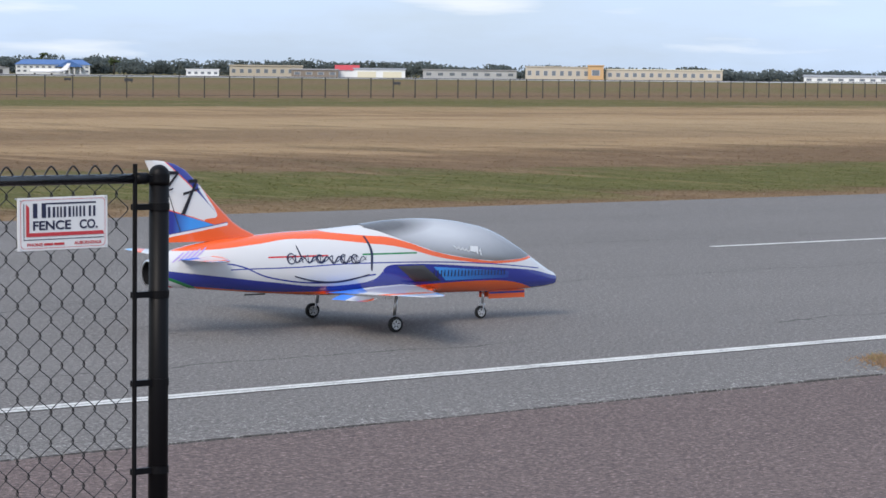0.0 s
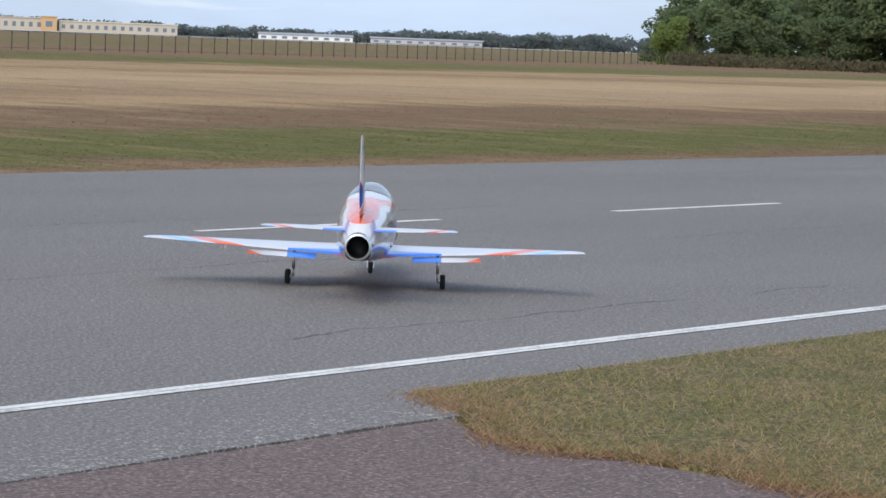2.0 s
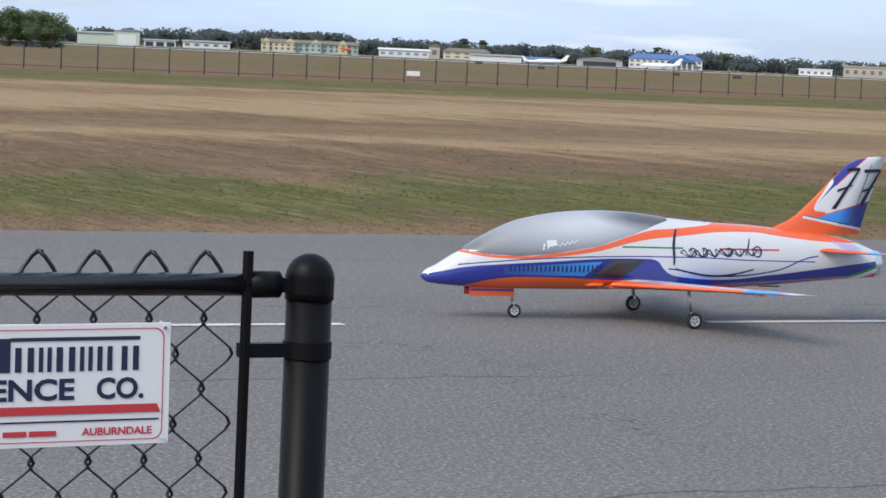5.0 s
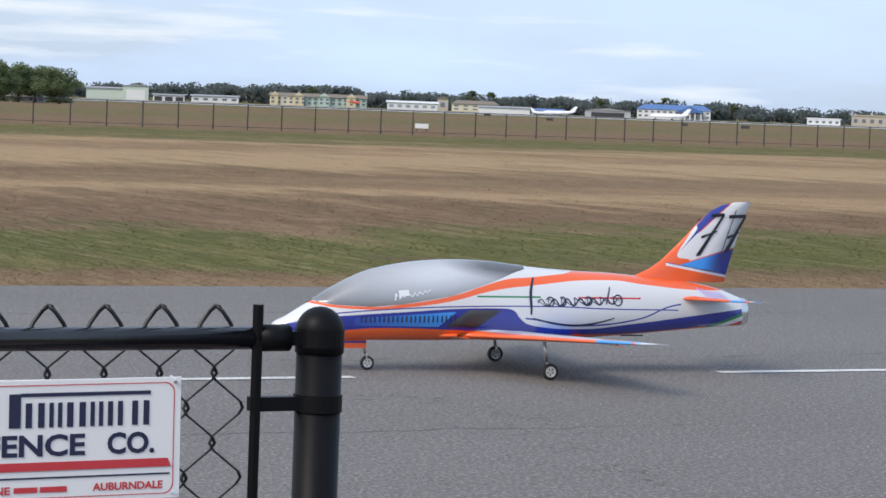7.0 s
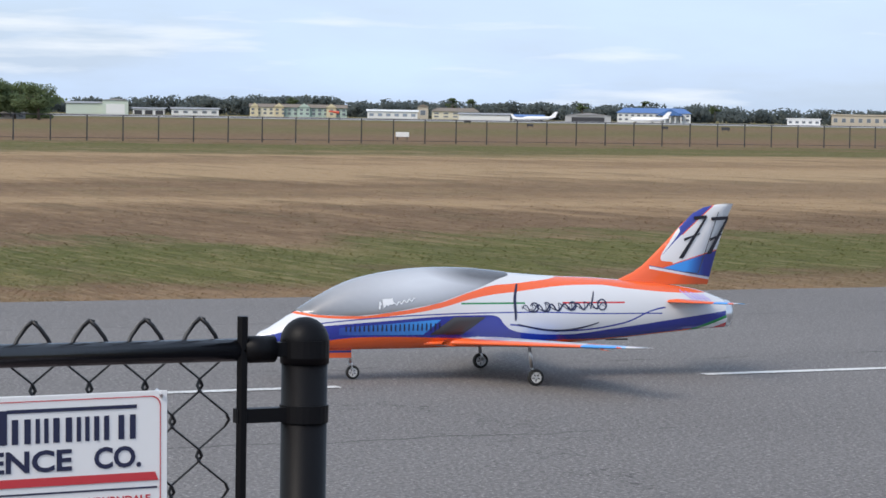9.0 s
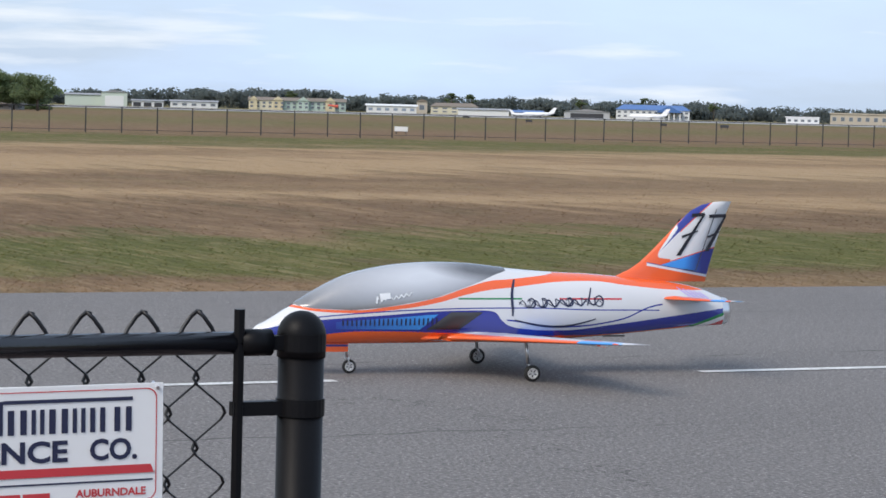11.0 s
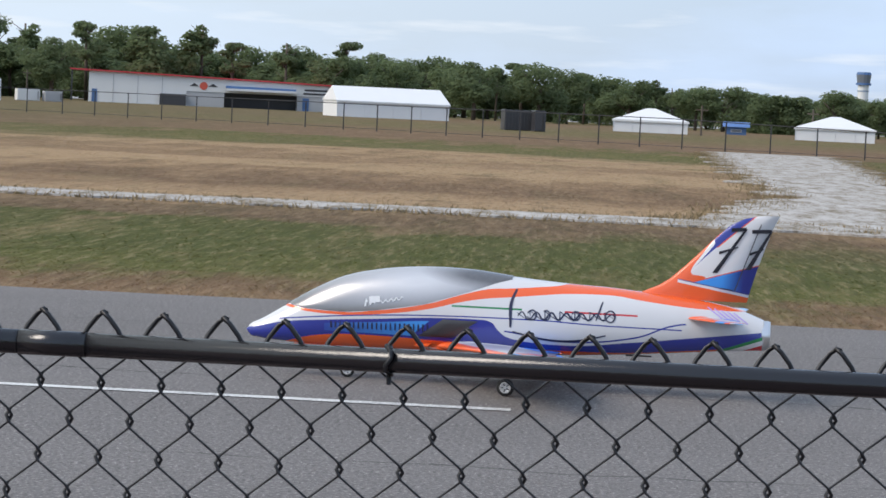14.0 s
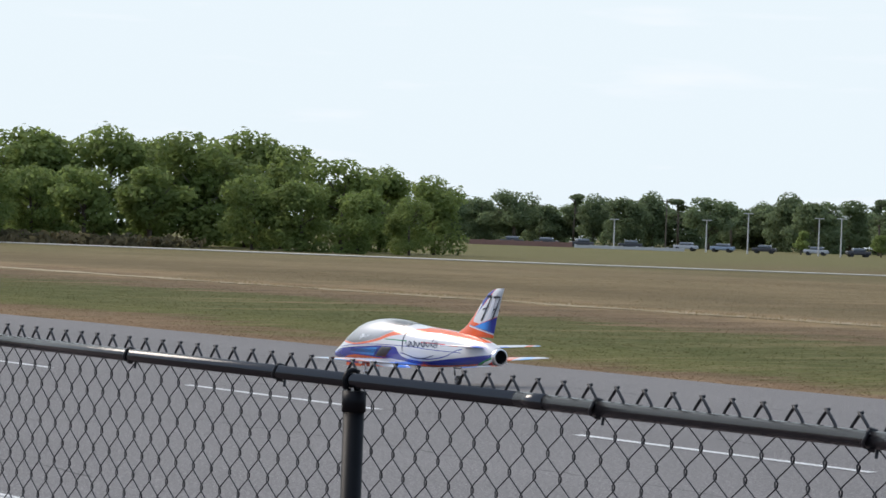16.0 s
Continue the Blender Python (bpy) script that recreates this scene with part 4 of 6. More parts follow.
CANOPY_FOOT = [(1.31, 0.398), (1.29, 0.392), (1.15, 0.374), (0.94, 0.369), (0.77, 0.386), (0.49, 0.436), (0.25, 0.516), (0.1, 0.572), (-0.02, 0.602)]


def canopy_mesh():
    xs = np.linspace(1.295, 0.03, 46)
    fx, fz = [p[0] for p in CANOPY_FOOT][::-1], [p[1] for p in CANOPY_FOOT][::-1]
    rows = []
    for x in xs:
        zt, zb, hw = hull(x)
        zc = zb + 0.40 * (zt - zb)
        s = min(1.0, max(0.0, (float(np.interp(x, fx, fz)) - zc) / (zt - zc)) ** (1 / 0.95))
        a0 = math.asin(s)
        rows.append([hull_point(x, a0 + (math.pi - 2 * a0) * j / 28, 0.0035 * min(1, (j * (28 - j)) / 20)) for j in range(29)])
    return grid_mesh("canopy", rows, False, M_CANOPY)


def ribbon(pts, w, side, off=0.0022):
    """A painted stroke on the fuselage's side through (x, z) points."""
    v, f = [], []
    for i, (x, z) in enumerate(pts):
        a, b = pts[max(0, i - 1)], pts[min(len(pts) - 1, i + 1)]
        t = Vector((b[0] - a[0], b[1] - a[1])).normalized()
        ww = w * (0.55 + 0.45 * math.sin(math.pi * (i + 0.6) / len(pts)))
        for k in (1, -1):
            xx, zz = x - t.y * ww * k, z + t.x * ww * k
            v.append((xx, side * hull_side(xx, zz, off), zz))
    f = [(2 * i, 2 * i + 1, 2 * i + 3, 2 * i + 2) for i in range(len(pts) - 1)]
    return v, f


def joined(name, strokes, material):
    v, f = [], []
    for a, b in strokes:
        k = len(v)
        v += a
        f += [tuple(i + k for i in q) for q in b]
    return mesh_of(name, v, f, material)


def surface(name, sections, material, side=1):
    """A wing-like body lofted through (y, nose x, tail x, z, thickness)."""
    prof = [(0, 0), (0.03, 0.42), (0.10, 0.75), (0.28, 1.0), (0.55, 0.75), (0.8, 0.35), (1.0, 0.03)]
    rows = []
    for y, x0, x1, z, th in sections:
        up = [(x0 + (x1 - x0) * a, side * y, z + th / 2 * b) for a, b in prof]
        dn = [(x0 + (x1 - x0) * a, side * y, z - th / 2 * b * 0.7) for a, b in prof[::-1][:-1]]
        rows.append(up + dn)
    k = len(rows[0])
    v = [p for r in rows for p in r]
    f = [(i * k + j, i * k + (j + 1) % k, (i + 1) * k + (j + 1) % k, (i + 1) * k + j) for i in range(len(rows) - 1) for j in range(k)]
    f += [tuple(range(k)), tuple(range((len(rows) - 1) * k, len(rows) * k))[::-1]]
    return mesh_of(name, v, f, material, True)


FIN = [(0.530, -0.60, -1.235, 0.034), (0.560, -0.672, -1.243, 0.034), (0.60, -0.760, -1.253, 0.033), (0.64, -0.820, -1.263, 0.032), (0.72, -0.905, -1.286, 0.030), (0.80, -0.985, -1.312, 0.027), (0.88, -1.060, -1.338, 0.024),
       (0.945, -1.132, -1.362, 0.020), (0.98, -1.200, -1.378, 0.016), (0.997, -1.275, -1.387, 0.010), (1.003, -1.33, -1.389, 0.004)]


def fin_mesh():
    prof = [(0, 0), (0.04, 0.6), (0.2, 1.0), (0.6, 0.8), (1.0, 0.08)]
    rows = []
    for z, x0, x1, th in FIN:
        a = [(x0 + (x1 - x0) * p, th / 2 * q, z) for p, q in prof]
        rows.append(a + [(x, -y, zz) for x, y, zz in a[::-1][:-1]])
    k = len(rows[0])
    v = [p for r in rows for p in r]
    f = [(i * k + j, i * k + (j + 1) % k, (i + 1) * k + (j + 1) % k, (i + 1) * k + j) for i in range(len(rows) - 1) for j in range(k)]
    f.append(tuple(range((len(rows) - 1) * k, len(rows) * k))[::-1])
    return mesh_of("fin", v, f, M_FIN, True)


def lathe(prof, seg=28):
    """A body of revolution about y through (radius, y)."""
    rows = [[(r * math.cos(2 * math.pi * j / seg), y, r * math.sin(2 * math.pi * j / seg)) for j in range(seg)] for r, y in prof]
    return rows


def wheel(plane, x, y, r, name):
    w = r * 0.36
    tyre = [(r * 0.62, -w * 0.8), (r * 0.86, -w), (r * 0.97, -w * 0.6), (r, 0), (r * 0.97, w * 0.6), (r * 0.86, w), (r * 0.62, w * 0.8)]
    t = part(name, grid_mesh("wheel", lathe(tyre), True, M_TYRE), M_TYRE, plane, "small black rubber wheel with white rim", place=pose(x, y, r))
    rim = [(0.001, -w * 0.55), (r * 0.22, -w * 0.62), (r * 0.25, -w * 0.4), (r * 0.48, -w * 0.45), (r * 0.54, -w * 0.85), (r * 0.64, -w * 0.82), (r * 0.64, w * 0.82), (r * 0.54, w * 0.85), (r * 0.48, w * 0.45), (r * 0.25, w * 0.4), (r * 0.22, w * 0.62), (0.001, w * 0.55)]
    part("rim", grid_mesh("rim", lathe(rim, 20), True, M_RIM), M_RIM, t)
    bm = bmesh.new()
    for k in range(5):
        a = 2 * math.pi * k / 5
        box(bm, -r * 0.05, r * 0.05, -w * 0.66, w * 0.66, r * 0.2, r * 0.5, m=Matrix.Rotation(a, 4, "Y"))
    part("spokes", bm, M_DARK, t)
    return t


def model_jet():
    jet = thing("model_jet", "white, orange and blue painted model jet on three wheels, on asphalt", "model aircraft")
    part("fuselage", hull_mesh(), M_LIVERY, jet)
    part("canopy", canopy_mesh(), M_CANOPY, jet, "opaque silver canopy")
    fin = part("fin", fin_mesh(), M_FIN, jet, "swept fin in white, orange and blue")
    for side in (1, -1):
        # race number, black, on both faces of the fin: top bar, slanting stem and cross bar
        if side > 0:
            digits = (((-1.135, 0.918), (-1.215, 0.925), (-1.055, 0.682), (-1.075, 0.790), (-1.175, 0.826)),
                      ((-1.245, 0.914), (-1.350, 0.920), (-1.232, 0.708), (-1.240, 0.790), (-1.312, 0.822)))
        else:
            digits = (((-1.325, 0.930), (-1.185, 0.930), (-1.300, 0.785), (-1.300, 0.815), (-1.215, 0.838)),
                      ((-1.115, 0.880), (-1.065, 0.884), (-1.150, 0.690), (-1.150, 0.806), (-1.045, 0.836)))
        for a, b, foot, c0, c1 in digits:
            y = side * 0.0168
            number = part("number", joined("number", [
                ([(a[0], y, a[1] - 0.010), (b[0], y, b[1] - 0.010), (b[0], y, b[1] + 0.010), (a[0], y, a[1] + 0.010)], [(0, 1, 2, 3)]),
                ([(b[0] + 0.008, y, b[1]), (b[0] - 0.006, y, b[1]), (foot[0] - 0.016, y, foot[1]), (foot[0] + 0.012, y, foot[1])], [(0, 1, 2, 3)])], M_PRINT), M_PRINT, fin, "black race number")
            y = side * 0.0171
            part("cross_bar", mesh_of("cross_bar", [(c0[0], y, c0[1] - 0.007), (c1[0], y, c1[1] - 0.003), (c1[0], y, c1[1] + 0.005), (c0[0], y, c0[1] + 0.009)], [(0, 1, 2, 3)], M_PRINT), M_PRINT, number)
        # rudder hinge line
        v = [(-1.165, side * 0.0155, 0.59), (-1.170, side * 0.0155, 0.59), (-1.295, side * 0.0120, 0.955), (-1.290, side * 0.0120, 0.955)]
        part("hinge_line", mesh_of("hinge_line", v, [(0, 1, 2, 3)], M_DARK), M_DARK, fin)
    part("rudder_trim", mesh_of("rudder_trim", [(-1.09, 0.0175, 0.60), (-1.16, 0.0165, 0.59), (-1.16, 0.0165, 0.595), (-1.09, 0.0175, 0.605)], [(0, 1, 2, 3)], M_DARK), M_DARK, fin)
    for side in (1, -1):
        wing = part("wing", surface("wing", [(0.10, 0.47, -0.26, 0.212, 0.070), (0.30, 0.335, -0.245, 0.224, 0.058), (0.70, 0.125, -0.275, 0.248, 0.042), (1.10, -0.075, -0.315, 0.272, 0.028), (1.28, -0.165, -0.338, 0.283, 0.018), (1.345, -0.225, -0.350, 0.287, 0.010), (1.362, -0.285, -0.352, 0.288, 0.004)], M_WING, side), M_WING, jet, "tapered wing, pale grey with orange leading edge")
        flap = surface("flap", [(0.30, -0.235, -0.33, 0.214, 0.016), (0.72, -0.265, -0.345, 0.238, 0.012)], M_WING, side)
        part("flap", flap, M_WING, wing, "lowered flap", place=Matrix.Translation((-0.235, 0, 0.216)) @ Matrix.Rotation(radians(-14), 4, "Y") @ Matrix.Translation((0.235, 0, -0.216)))
        part("aileron_horn", boxed(-0.30, -0.26, side * 0.86 - 0.006, side * 0.86 + 0.006, 0.232, 0.252), M_ALU, wing)
        part("fillet", surface("fillet", [(0.09, 0.60, -0.34, 0.205, 0.05), (0.19, 0.46, -0.27, 0.216, 0.066)], M_LIVERY, side), M_LIVERY, wing, "orange wing root strake")
        stab = part("tailplane", surface("tailplane", [(0.06, -0.905, -1.20, 0.435, 0.030), (0.20, -0.965, -1.21, 0.440, 0.026), (0.45, -1.075, -1.235, 0.450, 0.018), (0.545, -1.125, -1.245, 0.454, 0.012), (0.572, -1.185, -1.248, 0.456, 0.005)], M_STAB, side), M_STAB, jet, "small tailplane with orange tips")
        # dark intake, leaning back
        pts = []
        for j in range(9):
            for i in range(7):
                z = 0.262 + (0.362 - 0.262) * j / 8
                x = 0.50 - 0.19 * i / 6 - (z - 0.262) * 1.35 + 0.02
                inset = 0.002 + (0.006 if i in (0, 6) or j in (0, 8) else 0.0)
                pts.append((x, side * (hull_side(x, z) + 0.009 - inset), z))
        f = [(j * 7 + i, j * 7 + i + 1, (j + 1) * 7 + i + 1, (j + 1) * 7 + i) for j in range(8) for i in range(6)]
        part("intake", mesh_of("intake", pts, f, M_DARK, True), M_DARK, jet, "dark grey air intake")
        # lettering shown as plain strokes and bars
        part("script", joined("script", [
            ribbon([(-0.005 - 0.02 * t + 0.012 * math.sin(2.2 * t) + 0.075 * t / 2, 0.545 - 0.205 * t / 2 * 1.0) for t in np.linspace(0, 2, 14)], 0.0085, side),
            ribbon([(-0.02 - 0.0 - 0.52 * t, 0.405 + 0.045 * t * 0.35 + 0.022 * math.sin(2 * math.pi * 6.5 * t) * (1 - 0.25 * t)) for t in np.linspace(0, 1, 96)], 0.0046, side),
            ribbon([(-0.02 - 0.52 * t + 0.016 * math.sin(2 * math.pi * 6.5 * t + 1.2), 0.408 + 0.02 * t + 0.020 * math.cos(2 * math.pi * 6.5 * t)) for t in np.linspace(0.02, 0.98, 96)], 0.0026, side),
            ribbon([(-0.47 + 0.03 * t, 0.50 - 0.10 * t) for t in np.linspace(0, 1, 6)], 0.0046, side),
            ribbon([(-0.515 + 0.026 * math.cos(a), 0.425 + 0.030 * math.sin(a)) for a in np.linspace(0, 6.3, 18)], 0.0042, side),
            ribbon([(-0.095 + 0.024 * math.cos(a), 0.413 + 0.026 * math.sin(a)) for a in np.linspace(0.3, 6.0, 16)], 0.0042, side),
            ribbon([(-0.17 + 0.022 * math.cos(a), 0.415 + 0.026 * math.sin(a)) for a in np.linspace(0.9, 5.6, 14)], 0.0038, side),
            ribbon([(-0.33 + 0.022 * math.cos(a), 0.42 + 0.024 * math.sin(a)) for a in np.linspace(0.3, 6.2, 16)], 0.0038, side),
            ribbon([(0.005 - 0.50 * t, 0.318 - 0.05 * math.sin(math.pi * t * 0.9) + 0.02 * t) for t in np.linspace(0, 1, 26)], 0.0060, side),
        ], M_NAVY), M_NAVY, jet, "dark flourish painted along the side")
        bars = []
        for k in range(11):
            x = 1.005 - k * 0.051
            for dx in (0.003, 0.028):
                bars.append(ribbon([(x - dx, 0.282 + 0.0006 * k), (x - dx, 0.314 + 0.0015 * k)], 0.0046, side, 0.003))
        for bar in bars:
            part("name_bar", joined("name_bar", [bar], M_NAVY), M_NAVY, jet)
        marks = [ribbon([(0.775 + 0.02 * math.cos(a_), 0.445), (0.755 - 0.02 * math.cos(a_), 0.452)], 0.02, side, 0.0082) for a_ in (0.2,)]
        marks += [ribbon([(0.815 - 0.008 * i + 0.004 * math.sin(i * 2.1), 0.408 + 0.028 * abs(math.sin(i * 1.7))), (0.81 - 0.008 * i, 0.43 + 0.018 * math.cos(i * 1.3))], 0.005, side, 0.008) for i in range(7)]
        marks += [ribbon([(0.73 - 0.13 * t + 0.01, 0.434 + 0.03 * t + 0.008 * math.sin(28 * t)) for t in np.linspace(0, 1, 34)], 0.0032, side, 0.008)]
        part("canopy_mark", joined("canopy_mark", marks, M_PALE), M_PALE, jet, "small pale mark on the canopy")
        # thin violet stripes behind the fin's foot
        part("tail_stripes", joined("tail_stripes", [ribbon([(-1.03 - 0.035 * k - 0.08 * t, 0.475 + 0.025 * (1 - k / 4) - 0.055 * t) for t in np.linspace(0, 1, 5)], 0.0035, side) for k in range(5)], M_VIOLET), M_VIOLET, jet, "thin pale violet stripes")
        # main leg and wheel
        y = side * 0.488
        leg = part("main_leg", tubed((0.03, y * 0.93, 0.225), (0.012, y * 0.93, 0.095), 0.010, 10), M_ALU, jet, "bare metal landing gear leg", True)
        tube(bm := bmesh.new(), (0.012, y * 0.93, 0.11), (-0.004, y * 0.93, 0.05), 0.0065, 8)
        tube(bm, (-0.004, y * 0.925, 0.047), (-0.004, y * 1.02, 0.047), 0.006, 8)
        part("axle_fork", bm, M_ALU, leg, "", True)
    mains = [wheel(jet, 0.0, s * 0.488, 0.047, "wheel") for s in (1, -1)]
    nose = wheel(jet, 0.922, 0.0, 0.040, "nose_wheel")
    leg = part("nose_leg", tubed((0.945, 0, 0.19), (0.935, 0, 0.085), 0.0085, 10), M_ALU, jet, "bare metal nose leg", True)
    bm = bmesh.new()
    for s in (1, -1):
        tube(bm, (0.935, s * 0.02, 0.09), (0.922, s * 0.02, 0.038), 0.0042, 8)
    box(bm, 0.926, 0.944, -0.022, 0.022, 0.083, 0.094)
    part("nose_fork", bm, M_ALU, leg)
    # open nose door, hung beside the leg
    for s in (1, -1):
        door = part("nose_door", boxed(0.945, 1.215, s * 0.052 - 0.0025, s * 0.052 + 0.0025, 0.128, 0.178, 0.001), plain("door_orange", ORANGE, 0.3, 0, 0.04, 9, 0, 0.6), jet, "open orange nose gear door")
        part("door_stripe", boxed(0.947, 1.213, s * 0.052 - 0.0032, s * 0.052 + 0.0032, 0.158, 0.169), plain("door_blue", BLUE, 0.3, 0, 0.04, 9, 0, 0.6), door)
    # tail pipe
    ring = [(0.079, 0), (0.080, -0.03), (0.076, -0.045), (0.066, -0.045), (0.064, 0.1), (0.002, 0.1)]
    rows = [[(-1.325 + y, r * math.cos(a), 0.357 + r * math.sin(a)) for a in np.linspace(0, 2 * math.pi, 33)[:-1]] for r, y in ring]
    part("tail_pipe", grid_mesh("tail_pipe", rows[:4], True, M_ALU), M_ALU, jet, "bright metal tail pipe rim")
    part("pipe_inside", grid_mesh("pipe_inside", rows[3:], True, M_SOOT), M_SOOT, jet, "sooty black inside of the tail pipe")
    part("antenna", boxed(-0.74, -0.60, -0.001, 0.001, 0.205, 0.214), M_DARK, jet)
    return jet, mains, nose


JET, MAINS, NOSE = model_jet()

# time, x, y, heading
PATH = [
    (0, 1.93, 10.80, 19.4), (0.5, 3.278, 11.497, 26.4), (1, 4.543, 12.056, 25.8), (1.5, 5.502, 12.512, 37.2), (2, 6.109, 13.19, 64.0), (2.5, 5.90, 13.86, 98.3),
    (3, 5.26, 14.80, 131.8), (3.5, 4.33, 15.31, 161.9), (4, 3.27, 15.48, 183.0), (4.5, 2.23, 15.32, 194.1), (5, 1.28, 15.01, 197.0), (5.5, 0.66, 14.79, 197.6), (6, 0.41, 14.68, 197.6),
    (6.5, 0.38, 14.65, 197.6), (9, 0.38, 14.65, 197.6), (11.6, 0.38, 14.65, 197.6), (12, 0.24, 14.58, 197.7), (12.5, -0.30, 14.42, 197.7), (13, -1.53, 13.99, 198.2), (13.5, -3.50, 13.35, 199.6),
    (14, -6.27, 12.42, 201.6), (14.5, -9.89, 11.17, 201.8), (14.8, -12.24, 10.05, 200.0), (15, -14.04, 9.29, 199.2), (15.5, -19.08, 7.40, 200.8), (16, -24.61, 5.04, 202.8)]


# ---- trees ----
def leaf_cards(name, blobs, count, size, material, seed, flat=0.45):
    """A crown of many small leaf clumps scattered in overlapping lumps."""
    r = np.random.default_rng(seed)
    b = np.array(blobs, float)
    wgt = b[:, 3] ** 2 * b[:, 4]
    i = r.choice(len(b), count, p=wgt / wgt.sum())
    d = r.normal(size=(count, 3))
    d /= np.linalg.norm(d, axis=1)[:, None]
    rad = 0.35 + 0.82 * np.sqrt(r.uniform(0, 1, count))
    c = b[i, :3] + d * rad[:, None] * np.stack([b[i, 3], b[i, 3], b[i, 4]], 1)
    c[:, 2] = np.maximum(c[:, 2], 0.15)
    n = r.normal(size=(count, 3)) * 0.6 + d * 0.9 + np.array([0, 0, flat])
    n /= np.linalg.norm(n, axis=1)[:, None]
    t = np.cross(n, r.normal(size=(count, 3)))
    t /= np.linalg.norm(t, axis=1)[:, None]
    q = np.cross(n, t)
    s = size * r.uniform(0.5, 1.35, count)[:, None]
    co = np.stack([c - t * s, c - q * s * 0.6, c + t * s, c + q * s * 0.6], 1).reshape(-1, 3)
    me = bpy.data.meshes.new(name)
    me.vertices.add(4 * count)
    me.vertices.foreach_set("co", co.ravel())
    me.loops.add(4 * count)
    me.loops.foreach_set("vertex_index", np.arange(4 * count))
    me.polygons.add(count)
    me.polygons.foreach_set("loop_start", np.arange(0, 4 * count, 4))
    me.update(calc_edges=True)
    me.materials.append(material)
    return me


def limbs(bm, rng, base, top, r, reach, count):
    tube(bm, base, top, r, 8, r * 0.5)
    for k in range(count):
        a = rng.uniform(0, 6.28)
        f = rng.uniform(0.45, 0.95)
        p = Vector(base).lerp(Vector(top), f)
        e = p + Vector((math.cos(a) * reach * rng.uniform(0.5, 1), math.sin(a) * reach * rng.uniform(0.5, 1), reach * rng.uniform(0.4, 0.9)))
        tube(bm, p, e, r * 0.35, 6, r * 0.12)


def tree_kind(kind, seed):
    """One tree, 10 m high: broad oak, tall thin pine, bushy edge tree or narrow cypress."""
    rng = random.Random(seed)
    bm = bmesh.new()
    blobs = []
    if kind == "oak":
        limbs(bm, rng, (0, 0, -0.1), (rng.uniform(-.3, .3), rng.uniform(-.3, .3), 5.5), 0.32, 3.2, 8)
        for k in range(17):
            a, q = rng.uniform(0, 6.28), rng.uniform(0, 1) ** 0.6
            z = rng.uniform(2.2, 8.4)
            w = 3.6 * math.sqrt(max(0.08, 1 - ((z - 5.0) / 4.4) ** 2))
            blobs.append((math.cos(a) * q * w, math.sin(a) * q * w, z, rng.uniform(1.0, 1.9), rng.uniform(0.8, 1.35)))
        me = leaf_cards("crown", blobs, 4600, 0.25, M_OAK, seed)
        label, cat = "dark green broad oak with a low uneven crown", "tree"
    elif kind == "lush":
        limbs(bm, rng, (0, 0, -0.1), (0.2, 0, 5.2), 0.26, 2.8, 8)
        for k in range(15):
            a, q = rng.uniform(0, 6.28), rng.uniform(0, 1) ** 0.6
            z = rng.uniform(2.6, 8.8)
            w = 3.0 * math.sqrt(max(0.06, 1 - ((z - 5.2) / 4.6) ** 2))
            blobs.append((math.cos(a) * q * w, math.sin(a) * q * w, z, rng.uniform(0.9, 1.6), rng.uniform(0.8, 1.3)))
        me = leaf_cards("crown", blobs, 3100, 0.30, M_LUSH, seed)
        label, cat = "bright green leafy tree in spring leaf", "tree"
    elif kind == "pine":
        limbs(bm, rng, (0, 0, -0.1), (rng.uniform(-.4, .4), 0, 9.2), 0.20, 1.5, 9)
        for k in range(9):
            a, z = rng.uniform(0, 6.28), rng.uniform(5.0, 9.5)
            w = rng.uniform(0.2, 1.5)
            blobs.append((math.cos(a) * w, math.sin(a) * w, z, rng.uniform(0.5, 1.05), rng.uniform(0.35, 0.65)))
        me = leaf_cards("crown", blobs, 1400, 0.22, M_OAK, seed)
        label, cat = "tall thin pine with an open tufted crown", "tree"
    elif kind == "cypress":
        limbs(bm, rng, (0, 0, -0.1), (0, 0, 8), 0.18, 0.6, 3)
        for k in range(16):
            z = 0.9 + 8.4 * k / 15
            w = 2.3 * (1 - (k / 15) ** 1.6) + 0.25
            blobs.append((rng.uniform(-.3, .3), rng.uniform(-.3, .3), z, w * rng.uniform(0.75, 1), 0.8))
        me = leaf_cards("crown", blobs, 2400, 0.27, M_LUSH, seed)
        label, cat = "narrow pointed bright green tree", "tree"
    else:
        limbs(bm, rng, (0, 0, -0.1), (0.3, 0.1, 6.2), 0.22, 2.6, 8)
        for k in range(24):
            a, q = rng.uniform(0, 6.28), rng.uniform(0, 1) ** 0.6
            z = rng.uniform(0.7, 8.9)
            w = 3.2 * math.sqrt(max(0.08, 1 - ((z - 3.8) / 6.2) ** 2))
            blobs.append((math.cos(a) * q * w, math.sin(a) * q * w, z, rng.uniform(0.9, 1.8), rng.uniform(0.8, 1.5)))
        me = leaf_cards("crown", blobs, 5600, 0.25, M_LUSH if kind == "hedge" else M_OAK, seed)
        label, cat = "bushy green woodland tree leafy to the ground", "tree"
    t = thing("tree", label, cat, m=pose(0, 0, -60))
    part("trunk", bm, M_BARK, t, "", True)
    part("crown", me, M_OAK, t)
    return t


KINDS = {k: [tree_kind(k, 10 * i + j) for j in range(n)] for i, (k, n) in enumerate((("oak", 4), ("lush", 3), ("pine", 3), ("cypress", 1), ("bush", 3), ("hedge", 3)))}
USED = set()


